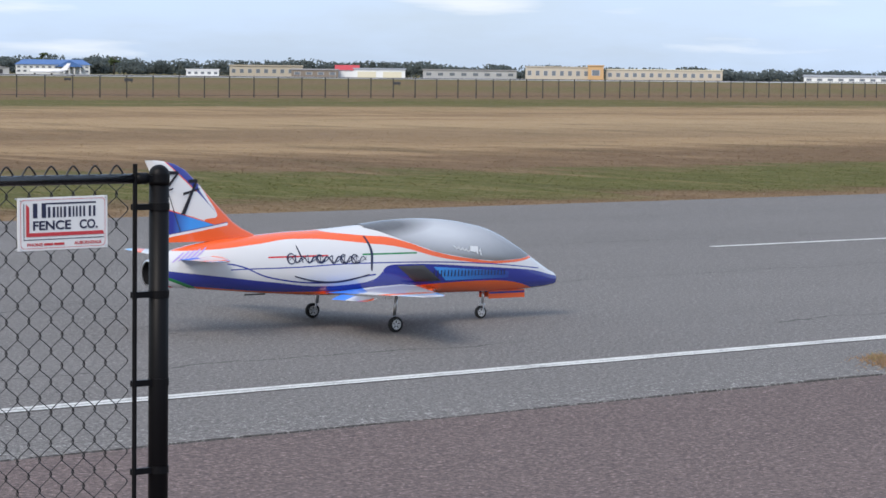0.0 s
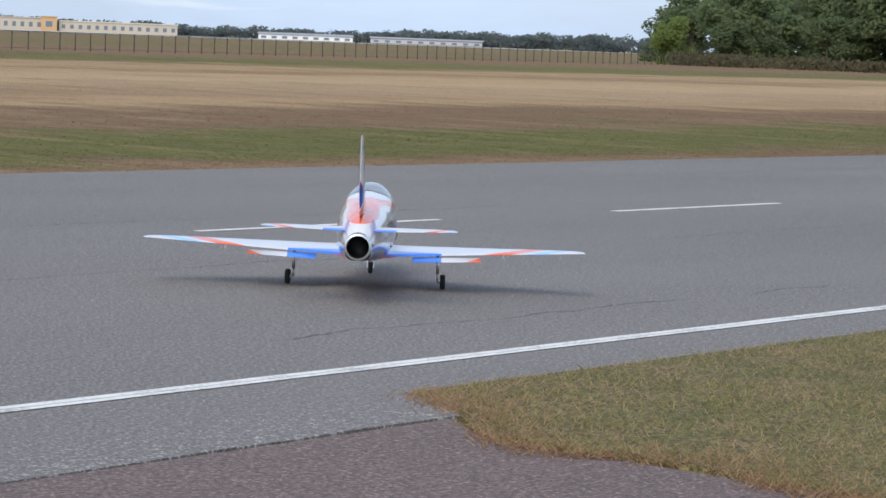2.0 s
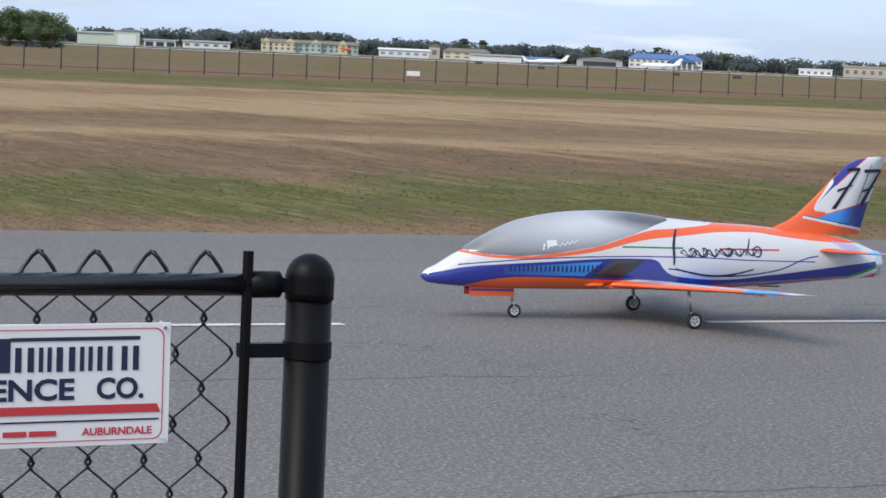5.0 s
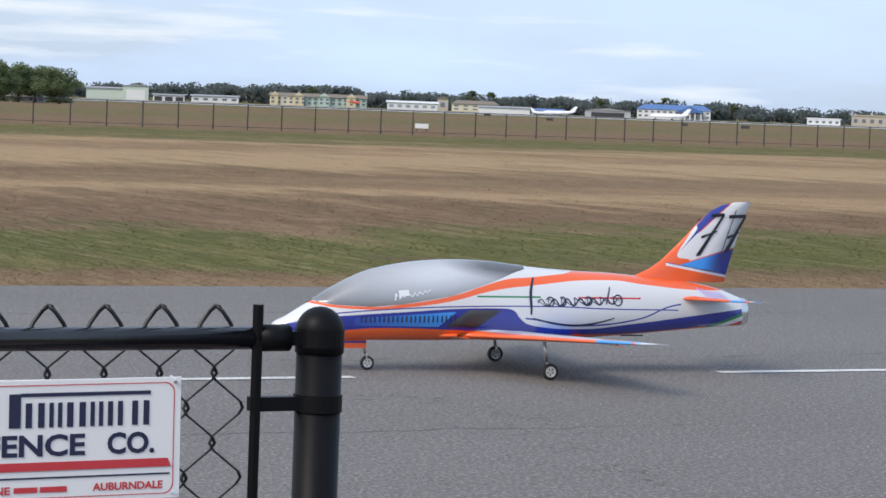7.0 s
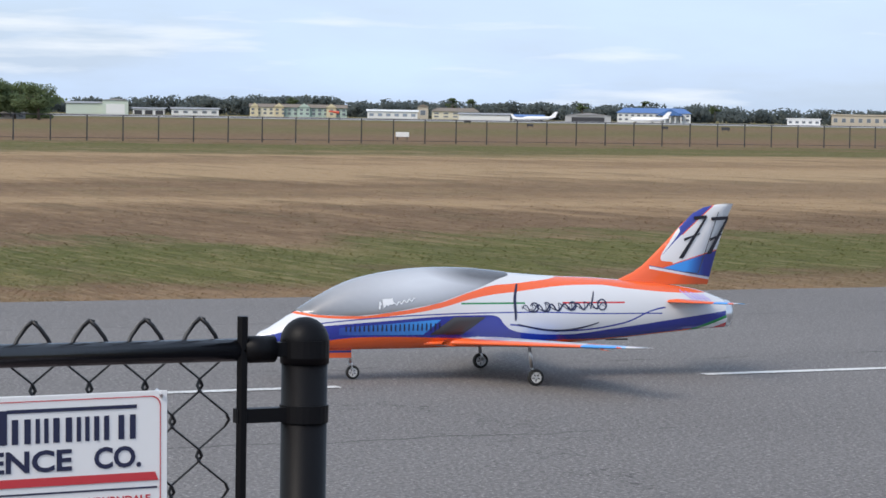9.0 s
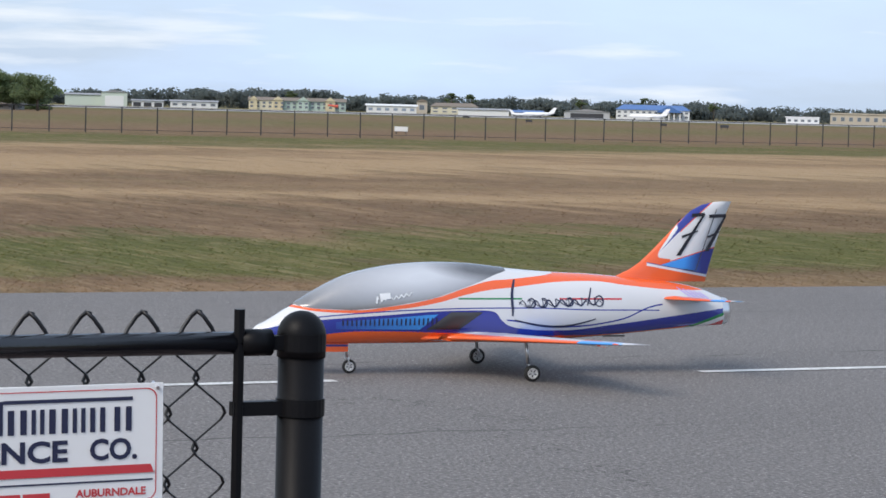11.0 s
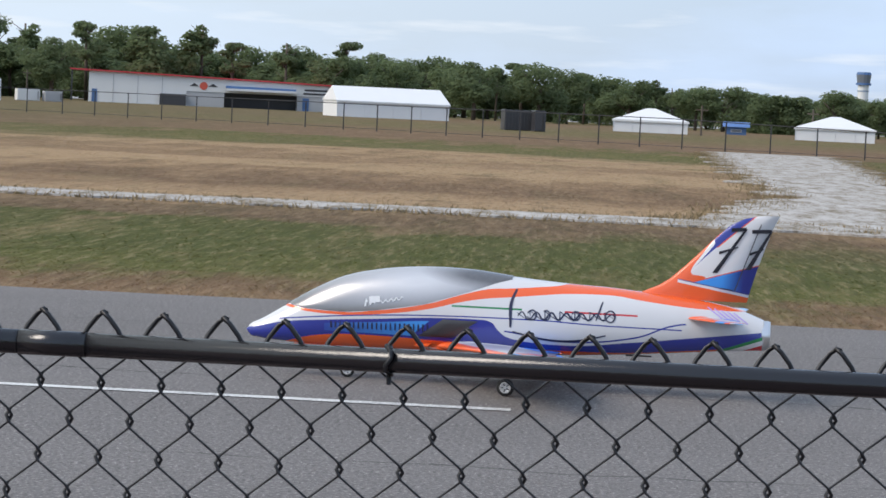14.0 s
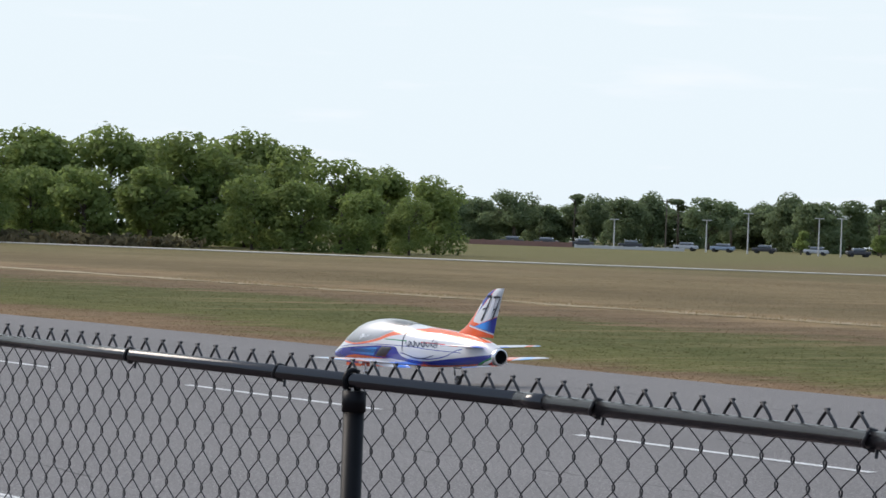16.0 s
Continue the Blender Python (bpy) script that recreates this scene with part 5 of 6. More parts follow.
def plant(kind, az, d, el, rng, group, wide_=1.0):
    """A tree on the ground whose top stands el degrees over the horizon."""
    h = math.tan(radians(el)) * d + 1.5
    p = at(az, d)
    src = rng.choice(KINDS[kind])
    k = h / 9.7
    m = pose(p.x, p.y, -0.02, 0, 0, rng.uniform(0, 360)) @ Matrix.Diagonal((k * wide_, k * wide_, k, 1))
    if src.name not in USED:
        USED.add(src.name)
        src.matrix_basis = m
        src["group"] = group
        return src
    sc = src.scale
    t = copy_thing(src, m @ Matrix.Diagonal((1 / sc[0], 1 / sc[1], 1 / sc[2], 1)))
    t["group"] = group
    return t


def tree_row(az0, az1, step, d, tops, kinds, group, seed, depth=0.06, jit=0.10, wide_=1.25):
    rng = random.Random(seed)
    az = az0
    xs, ys = [t[0] for t in tops], [t[1] for t in tops]
    while az <= az1:
        el = float(np.interp(az, xs, ys)) * (1 - rng.uniform(0, jit * 2.2))
        plant(rng.choice(kinds), az + rng.uniform(-0.2, 0.2) * step, d * (1 + rng.uniform(-depth, depth)), el, rng, group, wide_ * rng.uniform(0.85, 1.2))
        az += step


G1, G2, G3, G4 = "oaks beyond the far fence", "woodland behind the buildings", "wood at the field's edge", "trees round the school"
tree_row(-17.6, -8.75, 0.48, 335, [(-18, 0.82), (-12, 0.84), (-10, 0.72), (-8.7, 0.70)], ["oak", "pine", "oak", "bush"], G1, 1, 0.03, 0.10)
tree_row(-17.9, -8.9, 0.62, 362, [(-18, 0.70), (-12, 0.72), (-8.7, 0.52)], ["bush"], G1, 31, 0.02, 0.06, 1.5)
tree_row(-28.5, -17.2, 0.5, 380, [(-28.5, 1.18), (-26.5, 1.22), (-25, 1.0), (-22, 0.82), (-17, 0.74)], ["oak", "bush", "pine", "oak"], G1, 2)
tree_row(-28.5, -17.5, 0.7, 420, [(-28.5, 1.0), (-22, 0.72), (-17.5, 0.66)], ["bush"], G1, 33, 0.02, 0.08, 1.5)
tree_row(-41, -28, 0.75, 440, [(-41, 1.62), (-36, 1.65), (-33, 1.4), (-30.5, 1.42), (-28, 1.2)], ["oak", "bush", "oak", "pine"], G2, 3, 0.08, 0.12)
tree_row(-40.5, -27, 0.8, 470, [(-40.5, 1.3), (-27, 1.0)], ["bush"], G2, 21, 0.04, 0.1, 1.5)
tree_row(-62.5, -40, 0.9, 525, [(-62.5, 0.8), (-54, 1.05), (-47, 1.2), (-40, 1.2)], ["bush"], G2, 22, 0.04, 0.1, 1.5)
tree_row(-79.5, -63, 0.75, 600, [(-79.5, 0.85), (-63, 0.95)], ["bush"], G2, 23, 0.04, 0.08, 1.5)
for az, el in ((-34.1, 1.68), (-30.9, 1.42), (-36.6, 1.6), (-35.5, 1.55), (-32.2, 1.35), (-39.3, 1.6), (-40.4, 1.55)):
    plant("pine", az, 420, el, random.Random(int(az * 10)), G2, 1.2)
tree_row(-53.2, -40.2, 0.95, 330, [(-53.2, 1.42), (-51.9, 1.68), (-49.6, 1.95), (-47, 1.75), (-44, 1.6), (-40.2, 1.5)], ["oak", "lush", "oak", "bush"], G2, 4, 0.05, 0.07)
tree_row(-52.8, -40, 0.9, 420, [(-54, 1.2), (-47, 1.45), (-40, 1.5)], ["oak", "bush", "pine"], G2, 14, 0.05, 0.1)
plant("lush", -44.4, 290, 2.03, random.Random(5), G2, 1.25)
plant("pine", -54.4, 420, 1.62, random.Random(6), G4, 1.7)
tree_row(-79.5, -62.6, 0.62, 560, [(-79.5, 1.06), (-75, 1.09), (-72, 1.13), (-69.3, 1.24), (-66, 1.20), (-63, 1.2)], ["oak", "bush", "bush", "pine"], G2, 7, 0.06, 0.10)
tree_row(-62, -52, 0.8, 650, [(-62, 1.0), (-54, 1.15), (-52, 1.1)], ["oak", "bush"], G2, 8)
for kind, az, el, w in (("cypress", -65.6, 0.90, 1.25), ("cypress", -62.25, 0.86, 1.2), ("lush", -56.05, 0.92, 1.25), ("lush", -63.9, 0.50, 1.2), ("lush", -60.9, 0.42, 1.1), ("lush", -58.1, 0.40, 0.9), ("oak", -55.0, 0.5, 1.0),
                        ("lush", -70.0, 0.34, 1.2), ("lush", -68.25, 0.30, 1.2), ("lush", -66.7, 0.40, 1.2), ("lush", -64.95, 0.42, 1.2), ("lush", -57.0, 0.3, 1.0)):
    plant(kind, az, 440, el, random.Random(int(az * 100)), G4, w)
tree_row(-93, -77.6, 1.05, 182, [(-93, 2.02), (-86.4, 2.06), (-83, 2.16), (-81.5, 1.95), (-80.3, 1.62), (-78.2, 1.30), (-77.4, 1.1)], ["hedge"], G3, 9, 0.05, 0.05, 1.15)
tree_row(-93, -78.2, 1.2, 168, [(-93, 1.3), (-86, 1.5), (-83, 1.6), (-80.3, 1.1), (-78, 0.75)], ["hedge", "hedge", "lush"], G3, 10, 0.04, 0.12, 1.2)
tree_row(31.0, 47, 1.0, 310, [(31.0, 1.5), (33.0, 1.95), (34.5, 2.35), (36.5, 2.1), (38.5, 2.3), (47, 2.3)], ["bush", "bush", "oak"], G3, 11, 0.05, 0.06, 1.15)
tree_row(30.7, 47, 1.1, 290, [(31.4, 0.9), (34, 1.4), (47, 1.6)], ["bush", "bush", "hedge"], G3, 12, 0.04, 0.15, 1.3)
tree_row(30.9, 47, 1.3, 335, [(31.0, 1.2), (34, 1.9), (47, 2.0)], ["bush"], G3, 32, 0.03, 0.08, 1.6)
for k in list(KINDS):
    for src in KINDS[k]:
        if src.name not in USED:
            plant(k, -38 - random.Random(src.name).uniform(0, 6), 445, 1.3, random.Random(3), G2)


def far_woods():
    rng = random.Random(31)
    blobs = []
    tops = [(-9, 0.26), (-5, 0.36), (-3, 0.40), (0, 0.34), (3, 0.36), (6, 0.34), (8, 0.30), (10, 0.30), (12, 0.26), (15, 0.24), (17, 0.18), (20, 0.22), (23, 0.2), (27, 0.30), (31.2, 0.33)]
    az = -9.2
    while az < 31.4:
        el = float(np.interp(az, [t[0] for t in tops], [t[1] for t in tops])) * rng.uniform(0.72, 1.08)
        h = el * 0.01745 * 930 + 1.5
        p = at(az, 930 + rng.uniform(-15, 25))
        w = rng.uniform(3.0, 6.5)
        for k in range(6):
            blobs.append((p.x + rng.uniform(-w, w) * 0.7, p.y + rng.uniform(-3, 3), h * rng.uniform(0.12, 0.78), w * rng.uniform(0.5, 0.8), h * rng.uniform(0.16, 0.26)))
        az += rng.uniform(0.08, 0.24)
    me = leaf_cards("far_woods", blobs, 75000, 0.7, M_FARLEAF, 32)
    tagged(new("far_woods", me), "line of low woods on the horizon, haze put into their colour", "woods", kind="stuff")
    # tall lone crowns over the line
    r2 = random.Random(33)
    for az, el in ((-3.4, 0.36), (0.15, 0.38), (0.6, 0.34), (3.05, 0.33), (4.4, 0.38), (6.0, 0.31)):
        plant("pine", az, 880, el, r2, "lone far trees", 1.5)


far_woods()


def scrub(name, a0, a1, d0, d1, h, count, seed, material, label):
    rng = random.Random(seed)
    blobs = []
    for k in range(70):
        p = at(rng.uniform(a0, a1), rng.uniform(d0, d1))
        blobs.append((p.x, p.y, h * rng.uniform(0.25, 0.5), h * rng.uniform(0.8, 1.6), h * rng.uniform(0.3, 0.6)))
    tagged(new(name, leaf_cards(name, blobs, count, 0.24, material, seed)), label, "bushes", kind="stuff")


def understorey(name, a0, a1, d, tops, seed, count, label):
    """Dense leafy growth from the ground up behind a row of trees."""
    rng = random.Random(seed)
    blobs, az = [], a0
    while az < a1:
        h = (float(np.interp(az, [t[0] for t in tops], [t[1] for t in tops])) * 0.01745 * d + 1.5) * rng.uniform(0.75, 1.05)
        p = at(az, d * (1 + rng.uniform(-0.01, 0.03)))
        w = rng.uniform(0.5, 0.8) * h
        for k in range(5):
            blobs.append((p.x + rng.uniform(-w, w) * 0.5, p.y + rng.uniform(-w, w) * 0.5, h * rng.uniform(0.1, 0.78), w * rng.uniform(0.4, 0.7), h * rng.uniform(0.15, 0.26)))
        az += rng.uniform(0.2, 0.45)
    tagged(new(name, leaf_cards(name, blobs, count, 0.55, M_OAK, seed)), label, "woods", kind="stuff")


understorey("woodland", -80.5, -52, 690, [(-80.5, 0.80), (-70, 0.85), (-63, 0.9), (-52, 0.95)], 61, 60000, "dense green woodland behind the far trees")
understorey("woodland_edge", -52, -8.6, 510, [(-52, 1.0), (-40, 1.15), (-30, 0.95), (-24, 0.70), (-17, 0.5), (-8.6, 0.36)], 62, 75000, "dense green woodland behind the buildings")
scrub("scrub", -64.5, -57, 400, 415, 1.4, 5000, 41, M_SCRUB, "low dry brown scrub before the school")
scrub("shrubs", -61.5, -55.5, 392, 405, 1.5, 4000, 42, M_LUSH, "low bright green shrubs before the school")
scrub("edge_scrub", -92, -83.5, 160, 165, 0.8, 2600, 43, M_SCRUB, "dry brown undergrowth at the wood's foot")
scrub("field_scrub", 30.8, 36, 275, 285, 1.6, 3500, 44, M_SCRUB, "dry brown undergrowth below dark trees")

# ---- buildings ----
M_CREAM = plain("cream_wall", (0.62, 0.58, 0.44), 0.8, 0, 0.08, 0.5)
M_YELLOW = plain("yellow_wall", (0.58, 0.51, 0.34), 0.8, 0, 0.08, 0.5)
M_MINT = plain("mint_wall", (0.42, 0.52, 0.46), 0.8, 0, 0.08, 0.5)
M_OFFWHITE = plain("offwhite_wall", (0.70, 0.71, 0.70), 0.7, 0, 0.06, 0.4)
M_PALEGREEN = plain("pale_green_wall", (0.50, 0.57, 0.50), 0.7, 0, 0.06, 0.4)
M_GREYWALL = plain("grey_wall", (0.42, 0.43, 0.44), 0.7, 0, 0.08, 0.4)
M_BEIGE = plain("beige_wall", (0.46, 0.41, 0.33), 0.8, 0, 0.08, 0.4)
# window glass lifted to grey, distance haze put into its colour
M_GLASS = plain("grey_window", (0.15, 0.17, 0.195), 0.2, 0, 0.1, 1)
M_BLUEROOF = plain("blue_metal_roof", (0.075, 0.17, 0.40), 0.45, 0.2, 0.08, 0.5)
M_BLUEWALL = plain("blue_wall", (0.07, 0.15, 0.32), 0.6, 0, 0.08, 0.5)
M_BLUEGREY = plain("blue_grey_wall", (0.24, 0.30, 0.38), 0.7, 0, 0.08, 0.5)
M_GREYROOF = plain("grey_roof", (0.30, 0.30, 0.31), 0.6, 0.1, 0.1, 0.4)
M_BROWNROOF = plain("brown_roof", (0.20, 0.165, 0.13), 0.8, 0, 0.1, 0.5)
M_ORANGEWALL = plain("orange_wall", (0.52, 0.33, 0.16), 0.8, 0, 0.06, 0.5)
M_REDWALL = plain("red_panel", (0.52, 0.05, 0.06), 0.55, 0, 0.08, 0.5)
M_TENT = plain("white_canvas", (0.74, 0.75, 0.75), 0.6, 0, 0.05, 0.6)
M_CONCRETE = plain("pale_concrete", (0.5, 0.49, 0.47), 0.85, 0, 0.1, 0.5)
M_SIGNRED = plain("sign_red", (0.6, 0.1, 0.06), 0.5)


def prism(x0, x1, y0, y1, z0, z1, ridge="x", hip=0.0, over=0.0):
    """A gabled or hipped roof over a rectangle."""
    x0, x1, y0, y1 = x0 - over, x1 + over, y0 - over, y1 + over
    if ridge == "x":
        ym = (y0 + y1) / 2
        r = [(x0 + hip, ym, z1), (x1 - hip, ym, z1)]
        v = [(x0, y0, z0), (x1, y0, z0), (x1, y1, z0), (x0, y1, z0), *r]
        f = [(0, 1, 5, 4), (2, 3, 4, 5), (0, 4, 3), (1, 2, 5), (3, 2, 1, 0)]
    else:
        xm = (x0 + x1) / 2
        v = [(x0, y0, z0), (x1, y0, z0), (x1, y1, z0), (x0, y1, z0), (xm, y0 + hip, z1), (xm, y1 - hip, z1)]
        f = [(0, 4, 5, 3), (1, 2, 5, 4), (0, 1, 4), (2, 3, 5), (3, 2, 1, 0)]
    bm = bmesh.new()
    vs = [bm.verts.new(p) for p in v]
    for q in f:
        bm.faces.new([vs[i] for i in q])
    return bm


def block(name, label, az0, az1, d, top, wall, roof, roof_h=0.35, deep=12.0, kind="flat", windows=0, rows=1, glass=None, turn=0.0, door=0, cat="building", hip=0.0):
    """A far building seen between two bearings: walls, roof, windows and doors of its own."""
    w = wide(az0, az1, d)
    h = math.tan(radians(top)) * d + 1.5
    b = thing(name, label, cat, m=facing((az0 + az1) / 2, d, turn, -0.02))
    body = h - roof_h
    part("wall", boxed(-w / 2, w / 2, 0, deep, -0.1, body), wall, b)
    if kind == "flat":
        part("roof", boxed(-w / 2 - 0.25, w / 2 + 0.25, -0.3, deep + 0.25, body + 0.004, h), roof, b)
    elif kind == "gable_x":
        part("roof", prism(-w / 2, w / 2, 0, deep, body + 0.004, h, "x", hip, 0.4), roof, b)
    else:
        part("roof", prism(-w / 2, w / 2, 0, deep, body + 0.004, h, "y", hip, 0.3), roof, b)
    if windows:
        step = w / windows
        for r in range(rows):
            z0 = body * (0.22 + r / rows * 0.85) if rows > 1 else body * 0.3
            for i in range(windows):
                x = -w / 2 + step * (i + 0.5)
                p = part("window", boxed(x - step * 0.27, x + step * 0.27, -0.06, 0.05, z0, z0 + body * 0.32 / rows * 1.3), M_GREYWALL, b)
                part("pane", boxed(x - step * 0.22, x + step * 0.22, -0.09, -0.064, z0 + 0.06, z0 + body * 0.32 / rows * 1.3 - 0.06), glass or M_GLASS, p)
    for i in range(door):
        x = -w / 2 + w * (i + 0.5) / door
        part("door", boxed(x - w / door * 0.36, x + w / door * 0.36, -0.08, 0.05, -0.05, body * 0.72), M_DARK if glass is None else glass, b)
    return b


B = 800
block("hangar", "pale green metal hangar with shallow roof", -8.42, -7.62, B - 40, 0.16, M_PALEGREEN, M_GREYROOF, 0.5, 14, "gable_x")
block("hangar", "pale grey-green hangar with tall sliding doors", -7.62, -7.05, B - 45, 0.235, M_PALEGREEN, M_GREYROOF, 0.5, 16, "gable_y", door=1, glass=M_OFFWHITE)
block("hangar", "long low white hangar building", -6.95, -6.25, B, 0.05, M_OFFWHITE, M_GREYROOF, 0.4, 10, "gable_x", door=3)
block("hangar", "low white workshop building", -6.1, -5.05, B, 0.065, M_OFFWHITE, M_GREYROOF, 0.5, 10, "gable_x", windows=5)


def hotel():
    d = B
    w = wide(-4.36, -2.20, d)
    b = thing("hotel", "cream and mint green hotel with yellow gables", "building", m=facing(-3.28, d, 0, -0.02))
    h = math.tan(radians(0.10)) * d + 1.5
    part("wall", boxed(-w / 2, -w / 2 + w * 0.3, 0, 10, -0.1, h), M_CREAM, b, "cream wall")
    part("wall", boxed(-w / 2 + w * 0.3, w / 2, 0.2, 10, -0.1, h), M_MINT, b, "mint green wall")
    part("roof", prism(-w / 2, w / 2, 0, 10, h + 0.004, h + 1.05, "x", 0, 0.3), M_BROWNROOF, b)
    for f, mat, wd in ((0.05, M_YELLOW, 2.2), (0.30, M_YELLOW, 3.0), (0.56, M_MINT, 3.4), (0.84, M_YELLOW, 3.0)):
        x = -w / 2 + w * f
        g = part("gable", boxed(x - wd / 2, x + wd / 2, -0.9, 1, -0.1, h + 0.15), mat, b)
        part("gable_roof", prism(x - wd / 2, x + wd / 2, -1.0, 3, h + 0.154, h + 1.35, "y", 0, 0.2), mat, g)
    for r in range(2):
        for i in range(16):
            x = -w / 2 + w * (i + 0.5) / 16
            part("window", boxed(x - 0.45, x + 0.45, -0.05 - 0.9 * (i in (0, 4, 5, 8, 9, 13)), 0.25, 0.7 + r * 1.15, 1.35 + r * 1.15), M_GLASS, b)


hotel()
block("terminal", "low white building with dark openings", -1.74, -0.62, B, 0.09, M_OFFWHITE, M_OFFWHITE, 0.6, 10, "gable_x", windows=6, glass=M_BLUEGREY)
block("house", "tan building with a pointed tower roof", -0.30, 0.75, B + 40, 0.15, M_CREAM, M_BROWNROOF, 1.2, 10, "gable_x", windows=5, rows=2, hip=2)
block("house", "small tan tower house", -0.62, -0.38, B + 20, 0.22, M_BEIGE, M_BROWNROOF, 0.8, 5, "gable_y", windows=1)
block("hangar", "long plain white hangar by an airfield", 0.31, 1.45, B - 30, 0.05, M_OFFWHITE, M_GREYROOF, 0.5, 10, "gable_x")
block("hangar", "low blue-roofed hangar with dark doors", 1.5, 2.2, B - 10, 0.03, M_GREYWALL, M_BLUEROOF, 0.7, 10, "gable_x", door=2)
block("hangar", "grey hangar with a dark open door", 2.68, 3.70, B - 20, 0.09, M_GREYWALL, M_GREYROOF, 0.8, 14, "gable_y", door=1)
ter = block("terminal", "white airport terminal with blue roof and gable", 3.84, 5.47, B, 0.22, M_OFFWHITE, M_BLUEROOF, 1.6, 12, "gable_x", windows=12, rows=2, hip=2.5)
part("porch_roof", prism(1.0, 9.0, -2.5, 6, 2.3, 4.4, "y", 0, 0.3), M_BLUEROOF, ter, "blue gabled porch roof")
for x in (1.6, 3.4, 5.0, 6.6, 8.4):
    part("column", boxed(x - 0.2, x + 0.2, -2.3, -1.9, -0.05, 2.3), M_OFFWHITE, ter)
block("hut", "small low white hut", 7.60, 8.33, B - 20, 0.045, M_OFFWHITE, M_OFFWHITE, 0.3, 6, "flat", windows=5)
block("warehouse", "long low grey-beige warehouse", 8.57, 10.2, B + 60, 0.15, M_BEIGE, M_BEIGE, 0.4, 14, "flat", windows=9)
block("warehouse", "low brown shed with pale roof", 9.95, 11.0, B, 0.08, M_BROWNROOF, M_GREYROOF, 0.4, 10, "flat", windows=4)
block("house", "small building with a bright red roof", 10.95, 11.45, B + 10, 0.17, M_OFFWHITE, M_REDWALL, 1.6, 8, "gable_x")
block("hangar", "tall plain white hangar", 11.35, 12.50, B - 25, 0.11, M_OFFWHITE, M_GREYROOF, 0.4, 12, "gable_x", door=2, glass=M_CREAM)
block("warehouse", "long beige building with flat roof", 15.2, 16.65, B + 60, 0.19, M_BEIGE, M_BEIGE, 0.3, 14, "flat", windows=8)
block("warehouse", "orange-yellow stair tower block", 16.6, 16.95, B + 58, 0.23, M_ORANGEWALL, M_ORANGEWALL, 0.3, 8, "flat", windows=1)
block("warehouse", "long beige factory with stepped parapet", 17.0, 19.6, B + 60, 0.15, M_BEIGE, M_CREAM, 0.3, 14, "flat", windows=14)
block("warehouse", "long white industrial shed", 21.4, 23.5, B, 0.07, M_OFFWHITE, M_GREYROOF, 0.6, 12, "gable_x", windows=9)
block("warehouse", "long low grey industrial shed", 23.9, 26.4, B + 10, 0.06, M_GREYWALL, M_GREYROOF, 0.5, 12, "gable_x", windows=10)
block("warehouse", "low white store building", 12.9, 15.0, B + 80, 0.10, M_GREYWALL, M_GREYROOF, 0.4, 12, "flat", windows=8)


def airliner(az, d, flip, size, label):
    a = thing("parked_jet", label, "aircraft", "parked aircraft", facing(az, d, 0, -0.02) @ Matrix.Diagonal((size * flip, size, size, 1)))
    rows = [[(x, r * math.cos(t), 1.5 + dz + r * math.sin(t)) for t in np.linspace(0, 6.283, 13)[:-1]] for x, r, dz in ((-7, 0.03, -0.05), (-6.6, 0.4, 0), (-5.5, 0.75, 0), (3.5, 0.8, 0.05), (5.5, 0.5, 0.3), (7.2, 0.12, 0.55))]
    part("fuselage", grid_mesh("fuselage", rows, True, M_WHITE), M_WHITE, a)
    part("wing", surface("wing", [(0.4, 1.5, -1.2, 1.0, 0.35), (5.5, 3.4, 2.4, 1.4, 0.12)], M_WHITE, -1), M_WHITE, a)
    part("wing", surface("wing", [(0.4, 1.5, -1.2, 1.0, 0.35), (5.5, 3.4, 2.4, 1.4, 0.12)], M_WHITE, 1), M_WHITE, a)
    bm = bmesh.new()
    vs = [bm.verts.new(p) for p in ((4.2, -0.08, 1.9), (7.0, -0.08, 2.0), (8.2, -0.06, 4.4), (6.9, -0.06, 4.4), (4.2, 0.08, 1.9), (7.0, 0.08, 2.0), (8.2, 0.06, 4.4), (6.9, 0.06, 4.4))]
    for q in ((0, 1, 2, 3), (7, 6, 5, 4), (0, 4, 5, 1), (1, 5, 6, 2), (2, 6, 7, 3), (3, 7, 4, 0)):
        bm.faces.new([vs[i] for i in q])
    part("tail_fin", bm, M_WHITE, a)
    for x, y in ((-5, 0), (1.2, 1.2), (1.2, -1.2)):
        part("wheel", tubed((x, y - 0.12, 0.35), (x, y + 0.12, 0.35), 0.35, 12), M_TYRE, a)
        part("leg", tubed((x, y, 0.35), (x, y, 1.1), 0.08, 6), M_ALU, a)


airliner(2.1, 700, 1, 0.62, "white parked business jet")
airliner(4.55, 690, 1, 0.72, "white parked jet before the terminal")
airliner(1.75, 715, -1, 0.45, "small white parked jet")


def windsock():
    w = thing("windsock", "red windsock on a thin pole", "windsock", m=facing(-2.42, 520, 0, -0.02))
    part("pole", tubed((0.5, 0, 0), (0.5, 0, 1.6), 0.06, 8), M_FARPOST, w)
    rows = [[(0.45 - x, r * math.cos(t), 1.55 + z + r * math.sin(t)) for t in np.linspace(0, 6.283, 13)[:-1]] for x, r, z in ((0, 0.30, 0), (0.6, 0.26, 0.02), (1.3, 0.22, 0.14), (2.1, 0.15, 0.2))]
    part("sock", grid_mesh("sock", rows, True, M_SIGNRED), M_SIGNRED, w)


